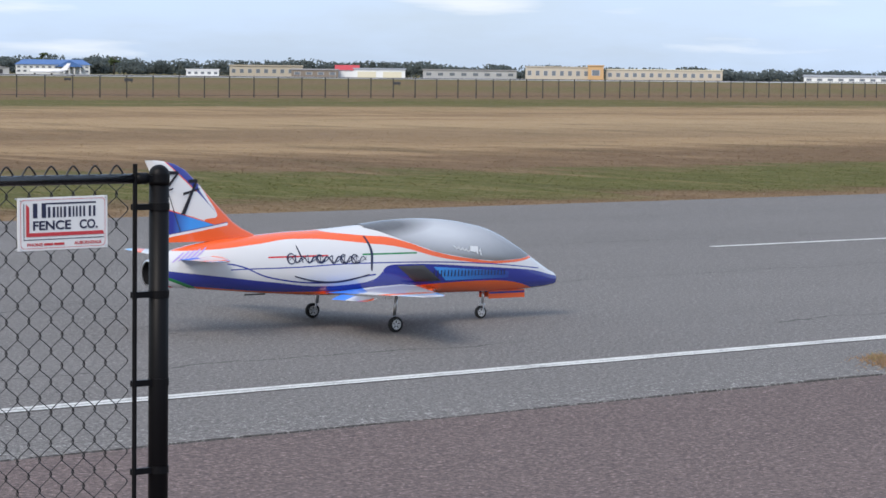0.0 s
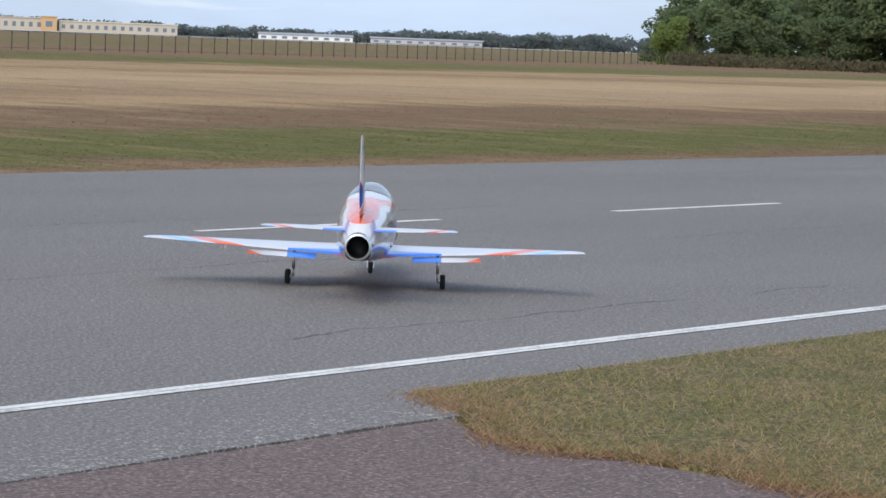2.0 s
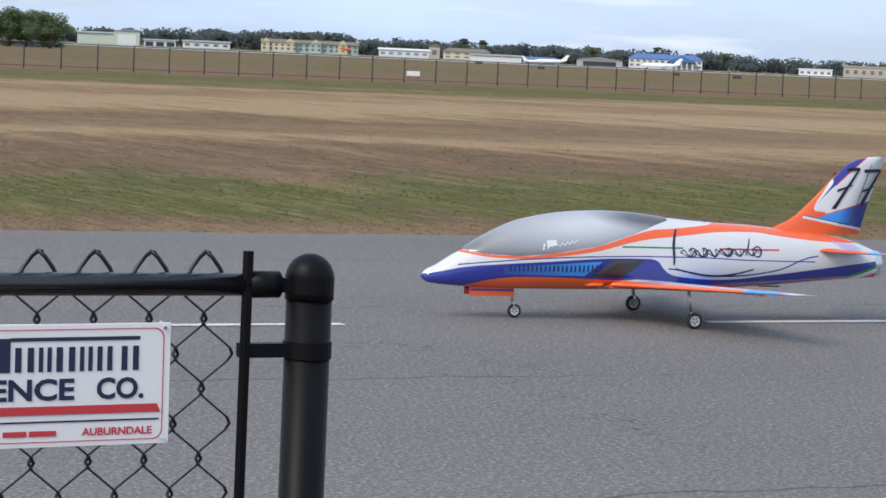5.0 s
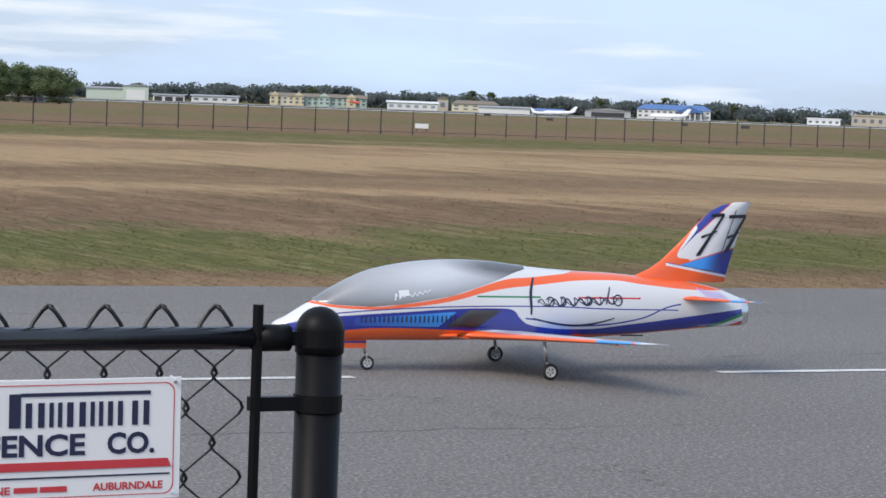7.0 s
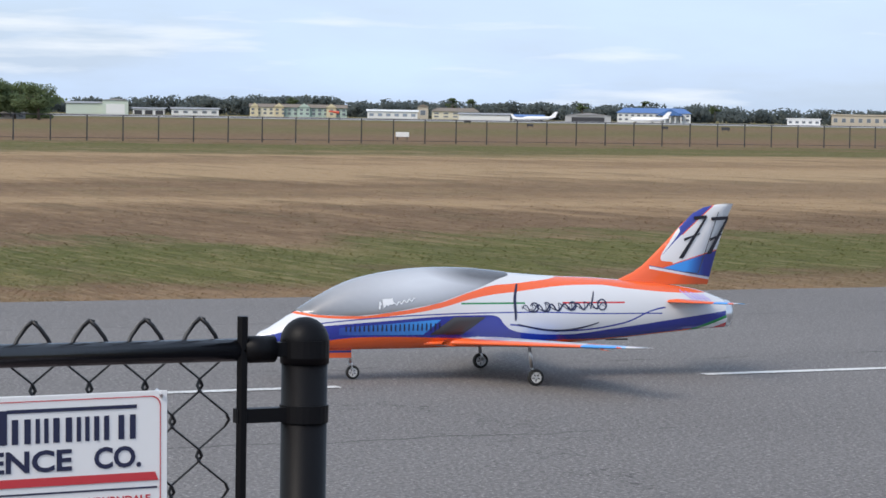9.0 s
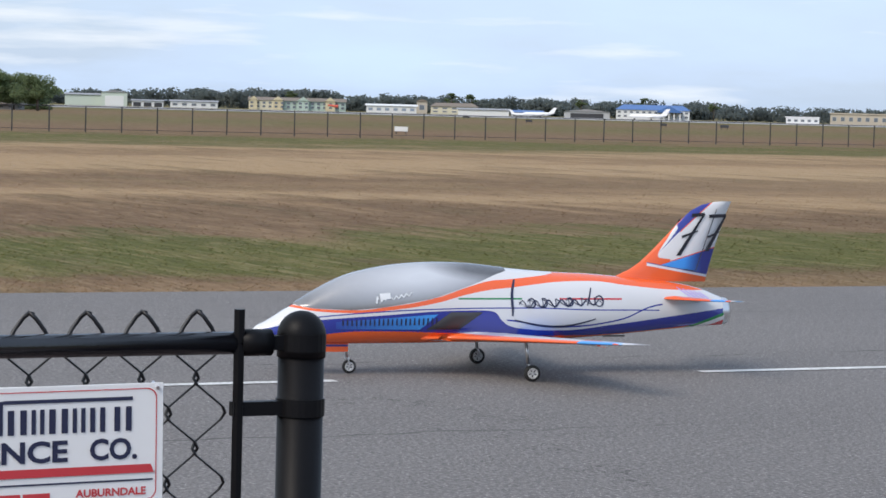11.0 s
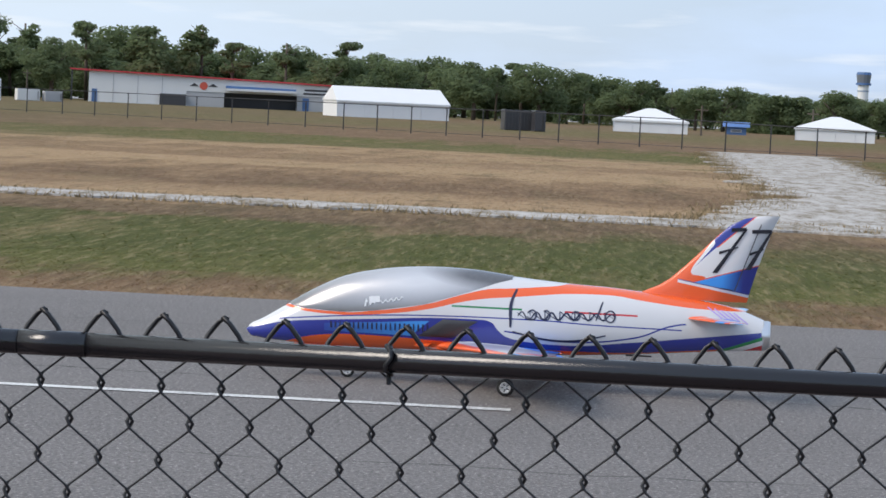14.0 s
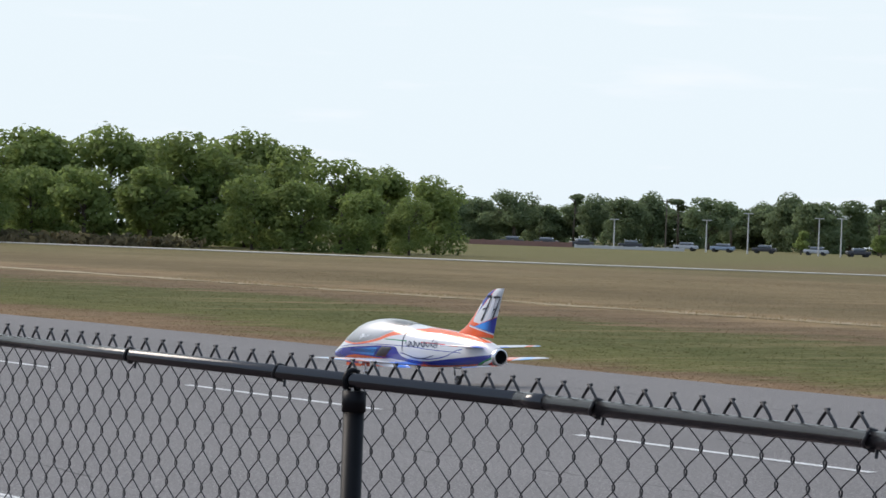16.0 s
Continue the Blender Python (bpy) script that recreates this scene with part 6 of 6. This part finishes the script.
windsock()
for az, d, sz in ((-0.95, 150, 0.28), (6.25, 300, 0.35), (1.9, 330, 0.3), (4.9, 320, 0.3), (12.3, 300, 0.3), (0.5, 420, 0.4)):
    t = thing("field_marker", "small marker board standing in the field", "marker", "field markers", facing(az, d, 0, -0.02))
    part("board", boxed(-sz * 1.4, sz * 1.4, -0.04, 0.04, sz * 0.6, sz * 1.6, 0.01), M_OFFWHITE if d < 200 else M_DARK, t)
    for s in (-1, 1):
        part("leg", tubed((s * sz, 0, -0.05), (s * sz, 0, sz * 0.6), 0.03, 6), M_FARPOST, t)


def museum():
    d = 400
    w = wide(-36.55, -31.15, d)
    b = thing("aviation_hangar", "white and grey hangar with red eaves and dark open door", "building", m=facing(-33.85, d, 0, -0.02))
    hl, hr = math.tan(radians(0.47)) * d + 1.5, math.tan(radians(0.36)) * d + 1.5
    x0, x1 = -w / 2, w / 2
    xm, xd0, xd1 = x0 + w * 0.40, x0 + w * 0.555, x0 + w * 0.855

    def slab(name, a, c, z0, z1l, z1r, y0, y1, mat, label=""):
        bm = bmesh.new()
        vs = [bm.verts.new(p) for p in ((a, y0, z0), (c, y0, z0), (c, y0, z1r), (a, y0, z1l), (a, y1, z0), (c, y1, z0), (c, y1, z1r), (a, y1, z1l))]
        for q in ((0, 1, 2, 3), (7, 6, 5, 4), (0, 4, 5, 1), (1, 5, 6, 2), (2, 6, 7, 3), (3, 7, 4, 0)):
            bm.faces.new([vs[i] for i in q])
        return part(name, bm, mat, b, label)

    def top(x):
        return hl + (hr - hl) * (x - x0) / w
    slab("wall", x0, xm, -0.1, top(x0), top(xm), 0, 16, M_OFFWHITE, "white wall")
    slab("wall", xm, xd0, -0.1, top(xm), top(xd0), 0.05, 16, M_GREYWALL, "grey wall")
    slab("wall", xd0, xd1, 2.75, top(xd0), top(xd1), 0.05, 16, M_GREYWALL)
    slab("wall", xd1, x1, -0.1, top(xd1), top(x1), 0.05, 16, M_GREYWALL)
    # dark sheet set back in the doorway stands in for the shaded inside
    slab("door_opening", xd0, xd1, -0.1, 2.74, 2.74, 5.0, 5.2, M_DARK, "dark sheet for the shade inside an open hangar doorway")
    slab("upper_wall", xm, x1, 2.3, top(xm) - 0.05, top(x1) - 0.05, -0.05, 0.02, M_OFFWHITE, "white upper wall")
    slab("awning", xd0 + 0.2, xd1 - 0.2, 3.0, 3.4, 3.3, -0.5, -0.1, M_BLUEWALL, "blue rolled awning")
    slab("awning_flap", xd0 + 0.4, xd1 - 0.1, 2.65, 2.98, 2.98, -1.4, -0.5, M_TENT)
    bm = bmesh.new()
    vs = [bm.verts.new(p) for p in ((x0 - 2.9, -0.5, top(x0 - 2.9)), (x1 + 0.2, -0.5, top(x1)), (x1 + 0.2, -0.5, top(x1) + 0.22), (x0 - 2.9, -0.5, top(x0 - 2.9) + 0.22), (x0 - 2.9, 16.2, top(x0 - 2.9)), (x1 + 0.2, 16.2, top(x1)), (x1 + 0.2, 16.2, top(x1) + 0.22), (x0 - 2.9, 16.2, top(x0 - 2.9) + 0.22))]
    for q in ((0, 1, 2, 3), (7, 6, 5, 4), (0, 4, 5, 1), (1, 5, 6, 2), (2, 6, 7, 3), (3, 7, 4, 0)):
        bm.faces.new([vs[i] for i in q])
    part("roof_edge", bm, M_REDWALL, b, "red roof edge")
    part("porch_post", boxed(x0 - 2.7, x0 - 2.5, -0.3, -0.1, -0.1, top(x0 - 2.7)), M_DARK, b)
    part("lean_to", boxed(xm - 4.1, xm - 0.05, -0.8, 0.0, -0.1, 1.75), M_DARK, b, "dark lean-to by the wall")
    part("door", boxed(x0 + 0.5, x0 + 1.3, -0.08, 0.02, -0.05, 2.0), M_BLUEWALL, b)
    part("door", boxed(x1 - 4.6, x1 - 3.6, -0.02, 0.06, -0.05, 2.0), M_BLUEWALL, b)
    for k in range(1, 4):
        x = x0 + (xm - x0) * k / 4
        part("seam", boxed(x - 0.05, x + 0.05, -0.05, -0.004, 0, top(x) - 0.3), M_GREYWALL, b)
    # winged round emblem as plain shapes
    xe, ze = (xm + xd0) / 2 - 0.3, 3.2
    part("emblem_disc", tubed((xe, -0.12, ze), (xe, -0.06, ze), 0.62, 20), M_SIGNRED, b)
    for s in (-1, 1):
        part("emblem_wing", prism(min(xe + s * 0.7, xe + s * 2.2), max(xe + s * 0.7, xe + s * 2.2), -0.12, -0.06, ze - 0.1, ze + 0.4, "y"), M_DARK, b)
    for k, (a, c) in enumerate(((0.885, 0.985), (0.88, 0.99))):
        part("sign_bar", boxed(x0 + w * a, x0 + w * c, -0.12, -0.06, 3.1 - k * 0.55, 3.4 - k * 0.55), M_DARK, b)


museum()


def tent(az0, az1, d, eave, ridge, label, deep=8.0, kind="hip", turn=0.0):
    w = wide(az0, az1, d)
    t = thing("marquee", label, "tent", "white marquees", facing((az0 + az1) / 2, d, turn, -0.02))
    ze, zr = math.tan(radians(eave)) * d + 1.5, math.tan(radians(ridge)) * d + 1.5
    n = 4
    for i in range(n):
        a, c = -w / 2 + w * i / n, -w / 2 + w * (i + 1) / n
        part("side_panel", boxed(a + 0.03, c - 0.03, -0.02, 0.02, -0.05, ze), M_TENT, t)
    part("side_panel", boxed(-w / 2 - 0.02, -w / 2 + 0.02, 0.0, deep, -0.05, ze), M_TENT, t)
    part("side_panel", boxed(w / 2 - 0.02, w / 2 + 0.02, 0.0, deep, -0.05, ze), M_TENT, t)
    part("back_panel", boxed(-w / 2, w / 2, deep - 0.02, deep + 0.02, -0.05, ze), M_TENT, t)
    part("roof", prism(-w / 2, w / 2, 0, deep, ze + 0.004, zr, "x", w * 0.46 if kind == "hip" else w * 0.02, 0.15), M_TENT, t, "white canvas roof")
    for i in range(n + 1):
        x = -w / 2 + w * i / n
        part("pole", tubed((x, -0.03, -0.05), (x, -0.03, ze), 0.035, 6), M_ALU, t)
    part("valance", boxed(-w / 2 - 0.16, w / 2 + 0.16, -0.17, -0.14, ze - 0.18, ze + 0.02), M_TENT, t)


tent(-24.85, -23.2, 260, -0.06, 0.215, "white hipped marquee by the far fence")
tent(-20.82, -19.08, 255, -0.05, 0.215, "white hipped marquee by a gravel track")
tent(-31.05, -28.5, 300, 0.07, 0.40, "large white gabled marquee beside a hangar", 9, "gable", 12)


def container(az0, az1, d, top, mat, label, name="container"):
    w, h = wide(az0, az1, d), math.tan(radians(top)) * d + 1.5
    c = thing(name, label, "container", m=facing((az0 + az1) / 2, d, 8, -0.02))
    part("box", boxed(-w / 2, w / 2, 0, 2.4, 0.02, h, 0.03), mat, c)
    for i in range(9):
        x = -w / 2 + w * (i + 0.5) / 9
        part("rib", boxed(x - 0.05, x + 0.05, -0.05, -0.004, 0.15, h - 0.12), mat, c)
    part("door_bar", tubed((w / 2 - 0.25, -0.07, 0.2), (w / 2 - 0.25, -0.07, h - 0.2), 0.03, 6), M_FARPOST, c)


container(-27.28, -26.65, 205, 0.04, M_DARK, "black storage container on dry grass")
container(-26.6, -26.36, 203, 0.05, M_DARK, "small black storage box on dry grass")
container(-39.2, -38.45, 300, 0.20, M_OFFWHITE, "white box trailer beyond the far fence")
container(-51.45, -50.85, 235, 0.02, M_CREAM, "cream shed beyond the far fence")
container(-50.17, -49.45, 240, 0.06, M_GREYWALL, "long grey shed under trees")
container(-49.38, -48.5, 240, 0.05, M_BEIGE, "long beige shed under trees")
container(-38.1, -37.6, 330, 0.0, M_OFFWHITE, "white van parked by the trees", "van")
container(-37.5, -37.1, 330, -0.03, M_GREYWALL, "grey van parked by the trees", "van")
block("house", "low house with blue roof under oaks", -16.3, -15.3, 345, 0.06, M_CREAM, M_BLUEROOF, 0.8, 7, "gable_x", windows=4)
block("house", "low dark house under oaks", -10.1, -9.3, 345, -0.03, M_GREYWALL, M_BROWNROOF, 0.6, 7, "gable_x", windows=4)
block("house", "small white house under oaks", -13.4, -12.9, 350, 0.06, M_OFFWHITE, M_GREYROOF, 0.6, 6, "gable_y", windows=2)
block("house", "pale building behind trees with blue roof", -47.7, -45.4, 345, 0.20, M_BLUEGREY, M_OFFWHITE, 0.7, 9, "gable_x", windows=8)
block("house", "pale building behind trees with white roof", -45.2, -43.0, 345, 0.16, M_BLUEGREY, M_OFFWHITE, 0.7, 9, "gable_x", windows=8)
block("house", "blue canopy hut under trees", -22.35, -21.9, 300, 0.0, M_BLUEWALL, M_BLUEROOF, 0.6, 4, "gable_x", windows=1)


def pavilion():
    d = 300
    w = wide(-42.45, -40.05, d)
    p = thing("pavilion", "low blue-walled pavilion with grey hipped roof and cupola", "building", m=facing(-41.25, d, 0, -0.02))
    ze = math.tan(radians(0.16)) * d + 1.5
    part("wall", boxed(-w * 0.42, w * 0.42, 0, 9, -0.1, ze), M_BLUEGREY, p)
    part("roof", prism(-w / 2, w / 2, -1, 10, ze + 0.004, ze + 1.35, "x", w * 0.36, 0.3), M_GREYROOF, p)
    part("fascia", boxed(-w / 2 - 0.3, w / 2 + 0.3, -1.36, -1.31, ze - 0.16, ze + 0.05), M_REDWALL, p, "red eaves board")
    part("cupola", boxed(-0.9, 0.9, 3.4, 5.4, ze + 1.0, ze + 1.75), M_CREAM, p)
    part("cupola_roof", prism(-1.1, 1.1, 3.2, 5.6, ze + 1.754, ze + 2.5, "x", 0.9, 0.2), M_GREYROOF, p)
    for i in range(7):
        x = -w * 0.46 + w * 0.92 * i / 6
        part("post", boxed(x - 0.09, x + 0.09, -1.1, -0.9, -0.05, ze), M_OFFWHITE, p)
    for i in range(6):
        x = -w * 0.36 + w * 0.72 * i / 5
        part("window", boxed(x - 0.5, x + 0.5, -0.06, 0.04, 0.9, 1.9), M_GLASS, p)


pavilion()


def control_tower():
    d = 700
    t = thing("control_tower", "white control tower with dark blue glazed cab", "tower", m=facing(-19.39, d, 0, -0.02))
    zt = math.tan(radians(1.23)) * d + 1.5
    part("shaft", tubed((0, 0, -0.1), (0, 0, zt - 3.6), 1.45, 16), M_OFFWHITE, t)
    part("band", tubed((0, 0, zt - 5.4), (0, 0, zt - 5.0), 1.52, 16), M_BLUEGREY, t)
    part("gallery", tubed((0, 0, zt - 3.6), (0, 0, zt - 3.0), 2.05, 16), M_BLUEWALL, t)
    part("cab", tubed((0, 0, zt - 3.0), (0, 0, zt - 0.8), 1.7, 12, 2.0), M_GLASS, t, "dark blue glazed cab")
    part("cab_roof", tubed((0, 0, zt - 0.8), (0, 0, zt - 0.1), 2.05, 12, 1.8), M_BLUEWALL, t)


control_tower()


def school():
    d = 470
    b = thing("school", "three-storey white and blue-grey school with blue hipped roof", "building", m=facing(-58.3, d, 3, -0.02))
    w = wide(-61.85, -54.7, d)
    ze = math.tan(radians(1.05)) * d + 1.5
    zr = math.tan(radians(1.40)) * d + 1.5
    x0, x1 = -w / 2, w / 2
    zm = ze * 0.48
    part("wall", boxed(x0, x1, 0, 22, zm, ze), M_OFFWHITE, b, "white upper wall")
    part("wall", boxed(x0, x1, 0.05, 22, -0.1, zm - 0.004), M_BLUEGREY, b, "blue-grey lower wall")
    part("roof", prism(x0, x1, 0, 22, ze + 0.004, zr, "x", w * 0.16, 0.9), M_BLUEROOF, b, "blue metal hipped roof")
    part("wing_block", boxed(x0 - 7.4, x0 - 0.1, 6, 20, -0.1, ze - 0.2), M_BLUEWALL, b, "dark blue end block")
    part("wing_block", boxed(x1 + 0.1, x1 + 8.0, 6, 20, -0.1, ze - 2.3), M_BLUEWALL, b, "dark blue end block")
    for i in range(7):
        part("rib", boxed(x0 - 7.2 + i * 1.1, x0 - 6.8 + i * 1.1, 5.9, 5.996, 0, ze - 0.4), M_BLUEGREY, b)
    xs0, xs1 = x0 + w * 0.535, x0 + w * 0.62
    part("stair_tower", boxed(xs0, xs1, -0.9, -0.1, -0.1, ze - 0.35), M_DARK, b, "open stair tower")
    for x in (xs0 - 0.35, xs1 + 0.05):
        part("stair_pillar", boxed(x, x + 0.5, -1.4, -0.05, -0.1, ze - 0.3), M_BLUEWALL, b)
    for z in (ze * 0.30, ze * 0.52, ze * 0.74, ze - 0.8):
        part("landing", boxed(xs0, xs1, -1.5, -0.6, z, z + 0.45), M_OFFWHITE, b)
    for f in (0.09, 0.27, 0.47, 0.82):
        for k in range(3):
            x = x0 + w * f + (k - 1) * 1.35
            p = part("window", boxed(x - 0.6, x + 0.6, -0.06, 0.04, ze * 0.76, ze * 0.76 + 1.5), M_GREYWALL, b)
            part("pane", boxed(x - 0.5, x + 0.5, -0.1, -0.064, ze * 0.76 + 0.1, ze * 0.76 + 1.3), M_GLASS, p)
    for f in (0.14, 0.24, 0.66, 0.74, 0.9):
        part("window", boxed(x0 + w * f - 1.6, x0 + w * f + 1.6, -0.02, 0.08, ze * 0.13, ze * 0.32), M_GLASS, b)
    xr = x0 + w * 0.27
    bm = bmesh.new()
    vs = [bm.verts.new(p) for p in ((xr, -4, 0), (xr + 8.6, -4, 0), (xr + 8.6, -4, 2.9), (xr + 2.6, -4, 5.9), (xr, -4, 2.2), (xr, -1, 0), (xr + 8.6, -1, 0), (xr + 8.6, -1, 2.9), (xr + 2.6, -1, 5.9), (xr, -1, 2.2))]
    for q in ((0, 1, 2, 3, 4), (9, 8, 7, 6, 5), (0, 5, 6, 1), (1, 6, 7, 2), (2, 7, 8, 3), (3, 8, 9, 4), (4, 9, 5, 0)):
        bm.faces.new([vs[i] for i in q])
    part("entrance", bm, M_REDWALL, b, "slanted red entrance canopy")
    part("entrance_opening", boxed(xr + 3.4, xr + 8.2, -4.06, -4.004, -0.05, 2.4), M_GREYWALL, b)
    for x in (x0 + w * 0.2, x0 + w * 0.215, x0 + w * 0.66, x0 + w * 0.67):
        part("flagpole", tubed((x, -6, -0.1), (x, -6, ze * 0.52), 0.09, 6), M_OFFWHITE, b)
    for f, z in ((0.30, 0.5), (0.5, 0.62), (0.64, 0.6), (0.78, 0.5)):
        part("vent", boxed(x0 + w * f - 0.25, x0 + w * f + 0.25, 7, 7.6, ze + (zr - ze) * z * 0.9, ze + (zr - ze) * z + 0.7), M_BLUEWALL, b)


school()


def street_lamp(az, top, d=400.0):
    h = math.tan(radians(top)) * d + 1.5
    l = thing("street_lamp", "tall grey car park lamp post", "street lamp", "car park lamps", facing(az, d, 0, -0.02))
    part("pole", tubed((0, 0, -0.1), (0, 0, h), 0.13, 8, 0.08), M_CONCRETE, l)
    part("arm", tubed((-0.5, 0, h), (0.5, 0, h), 0.05, 6), M_CONCRETE, l)
    part("lamp_head", boxed(-0.75, -0.2, -0.18, 0.18, h - 0.06, h + 0.08), M_CONCRETE, l)
    part("lamp_head", boxed(0.2, 0.75, -0.18, 0.18, h - 0.06, h + 0.08), M_CONCRETE, l)


for az, el in ((-71.18, 0.68), (-69.62, 0.62), (-69.13, 0.63), (-67.87, 0.62), (-66.69, 0.60), (-66.21, 0.60), (-64.2, 0.58), (-74.15, 0.45), (-72.1, 0.5)):
    street_lamp(az, el)
for az, d, h in ((-22.9, 250, 0.33), (-20.45, 262, 0.35), (-18.5, 240, 0.22), (-38.9, 350, 0.45), (-37.9, 350, 0.42), (-73.0, 420, 0.95)):
    u = thing("utility_pole", "plain grey wooden utility pole", "pole", "utility poles", facing(az, d, 0, -0.02))
    part("shaft", tubed((0, 0, -0.1), (0, 0, math.tan(radians(h)) * d + 1.5), 0.11, 8, 0.08), M_BARK, u)
    part("cross_arm", boxed(-0.6, 0.6, -0.06, 0.06, math.tan(radians(h)) * d + 1.0, math.tan(radians(h)) * d + 1.12), M_BARK, u)
for i in range(9):
    rng = random.Random(70 + i)
    az = -76.6 + i * 0.97 + rng.uniform(-0.2, 0.2)
    c = thing("parked_car", "small far parked car behind the field", "car", "parked cars", facing(az, 430 + rng.uniform(-6, 6), rng.uniform(-20, 20), -0.02))
    m_ = rng.choice((M_GREYWALL, M_DARK, M_DARK, M_DARK, M_BLUEGREY))
    part("body", boxed(-2.0, 2.0, 0, 1.7, 0.35, 0.95, 0.15), m_, c)
    part("cabin", boxed(-1.0, 1.2, 0.1, 1.6, 0.95, 1.45, 0.2), M_GLASS, c)
    for x in (-1.25, 1.25):
        part("wheel", tubed((x, -0.05, 0.33), (x, 1.75, 0.33), 0.33, 10), M_TYRE, c)


def low_wall(az0, az1, d, h, mat, label):
    w = wide(az0, az1, d)
    t = thing("low_wall", label, "wall", m=facing((az0 + az1) / 2, d, 0, -0.02))
    part("wall", boxed(-w / 2, w / 2, 0, 0.3, -0.05, h, 0.02), mat, t)
    for i in range(8):
        x = -w / 2 + w * i / 7
        part("pier", boxed(x - 0.2, x + 0.2, -0.08, 0.38, -0.05, h + 0.12, 0.02), mat, t)


low_wall(-75.0, -72.6, 405, 0.45, M_CONCRETE, "long low pale wall across the field's far end")
low_wall(-77.4, -75.1, 408, 0.75, plain("rusty_barrier", (0.24, 0.13, 0.10), 0.8, 0, 0.3, 1.5), "long low rusty barrier before far trees")

# ---- far field fence ----
def far_fence():
    line = [(230, 150), (142, 131), (100, 121), (52, 117.5), (19, 115.5), (5, 130), (-13, 148), (-34, 163), (-48, 154), (-66, 149), (-84, 138)]
    fence = thing("field_fence", "low dark wire fence with thin posts and top rail", "fence")
    post = bm_mesh("post", tubed((0, 0, -0.1), (0, 0, 1.0), 0.035, 6), M_FARPOST)
    carry = 0.0
    for (s0, n0), (s1, n1) in zip(line, line[1:]):
        length = math.hypot(s1 - s0, n1 - n0)
        h0, h1 = (1.2 if s0 > 10 else 1.5), (1.2 if s1 > 10 else 1.5)
        part("rail", tubed(rw(s0, n0, h0), rw(s1, n1, h1), 0.022, 6), M_FARPOST, fence)
        part("bottom_wire", tubed(rw(s0, n0, 0.12), rw(s1, n1, 0.12), 0.012, 5), M_FARPOST, fence)
        # wider bays west of the corner
        gap = 1.83 if s0 > 20 else 2.95
        a = carry
        while a < length:
            f = a / length
            h = h0 + (h1 - h0) * f
            p = rw(s0 + (s1 - s0) * f, n0 + (n1 - n0) * f, 0)
            part("post", post, M_FARPOST, fence, place=Matrix.Translation(p) @ Matrix.Diagonal((1, 1, h + 0.03, 1)))
            a += gap
        carry = a - length


far_fence()


def motions():
    walk(JET, [(t, pose(x, y, 0, 0, 0, h)) for t, x, y, h in PATH])
    # the wheels turn with the way travelled, as far as one row's step allows
    times = [k * 0.1 for k in range(161)]
    px = np.interp(times, [p[0] for p in PATH], [p[1] for p in PATH])
    py = np.interp(times, [p[0] for p in PATH], [p[2] for p in PATH])
    for w, x, y, r in ((MAINS[0], 0.0, 0.488, 0.047), (MAINS[1], 0.0, -0.488, 0.047), (NOSE, 0.922, 0.0, 0.040)):
        a, rows = 0.0, []
        for k, t in enumerate(times):
            if k:
                a += min(80.0, math.degrees(math.hypot(px[k] - px[k - 1], py[k] - py[k - 1]) / r))
            rows.append((t, pose(x, y, r, 0, a, 0)))
        walk(w, rows)


motions()
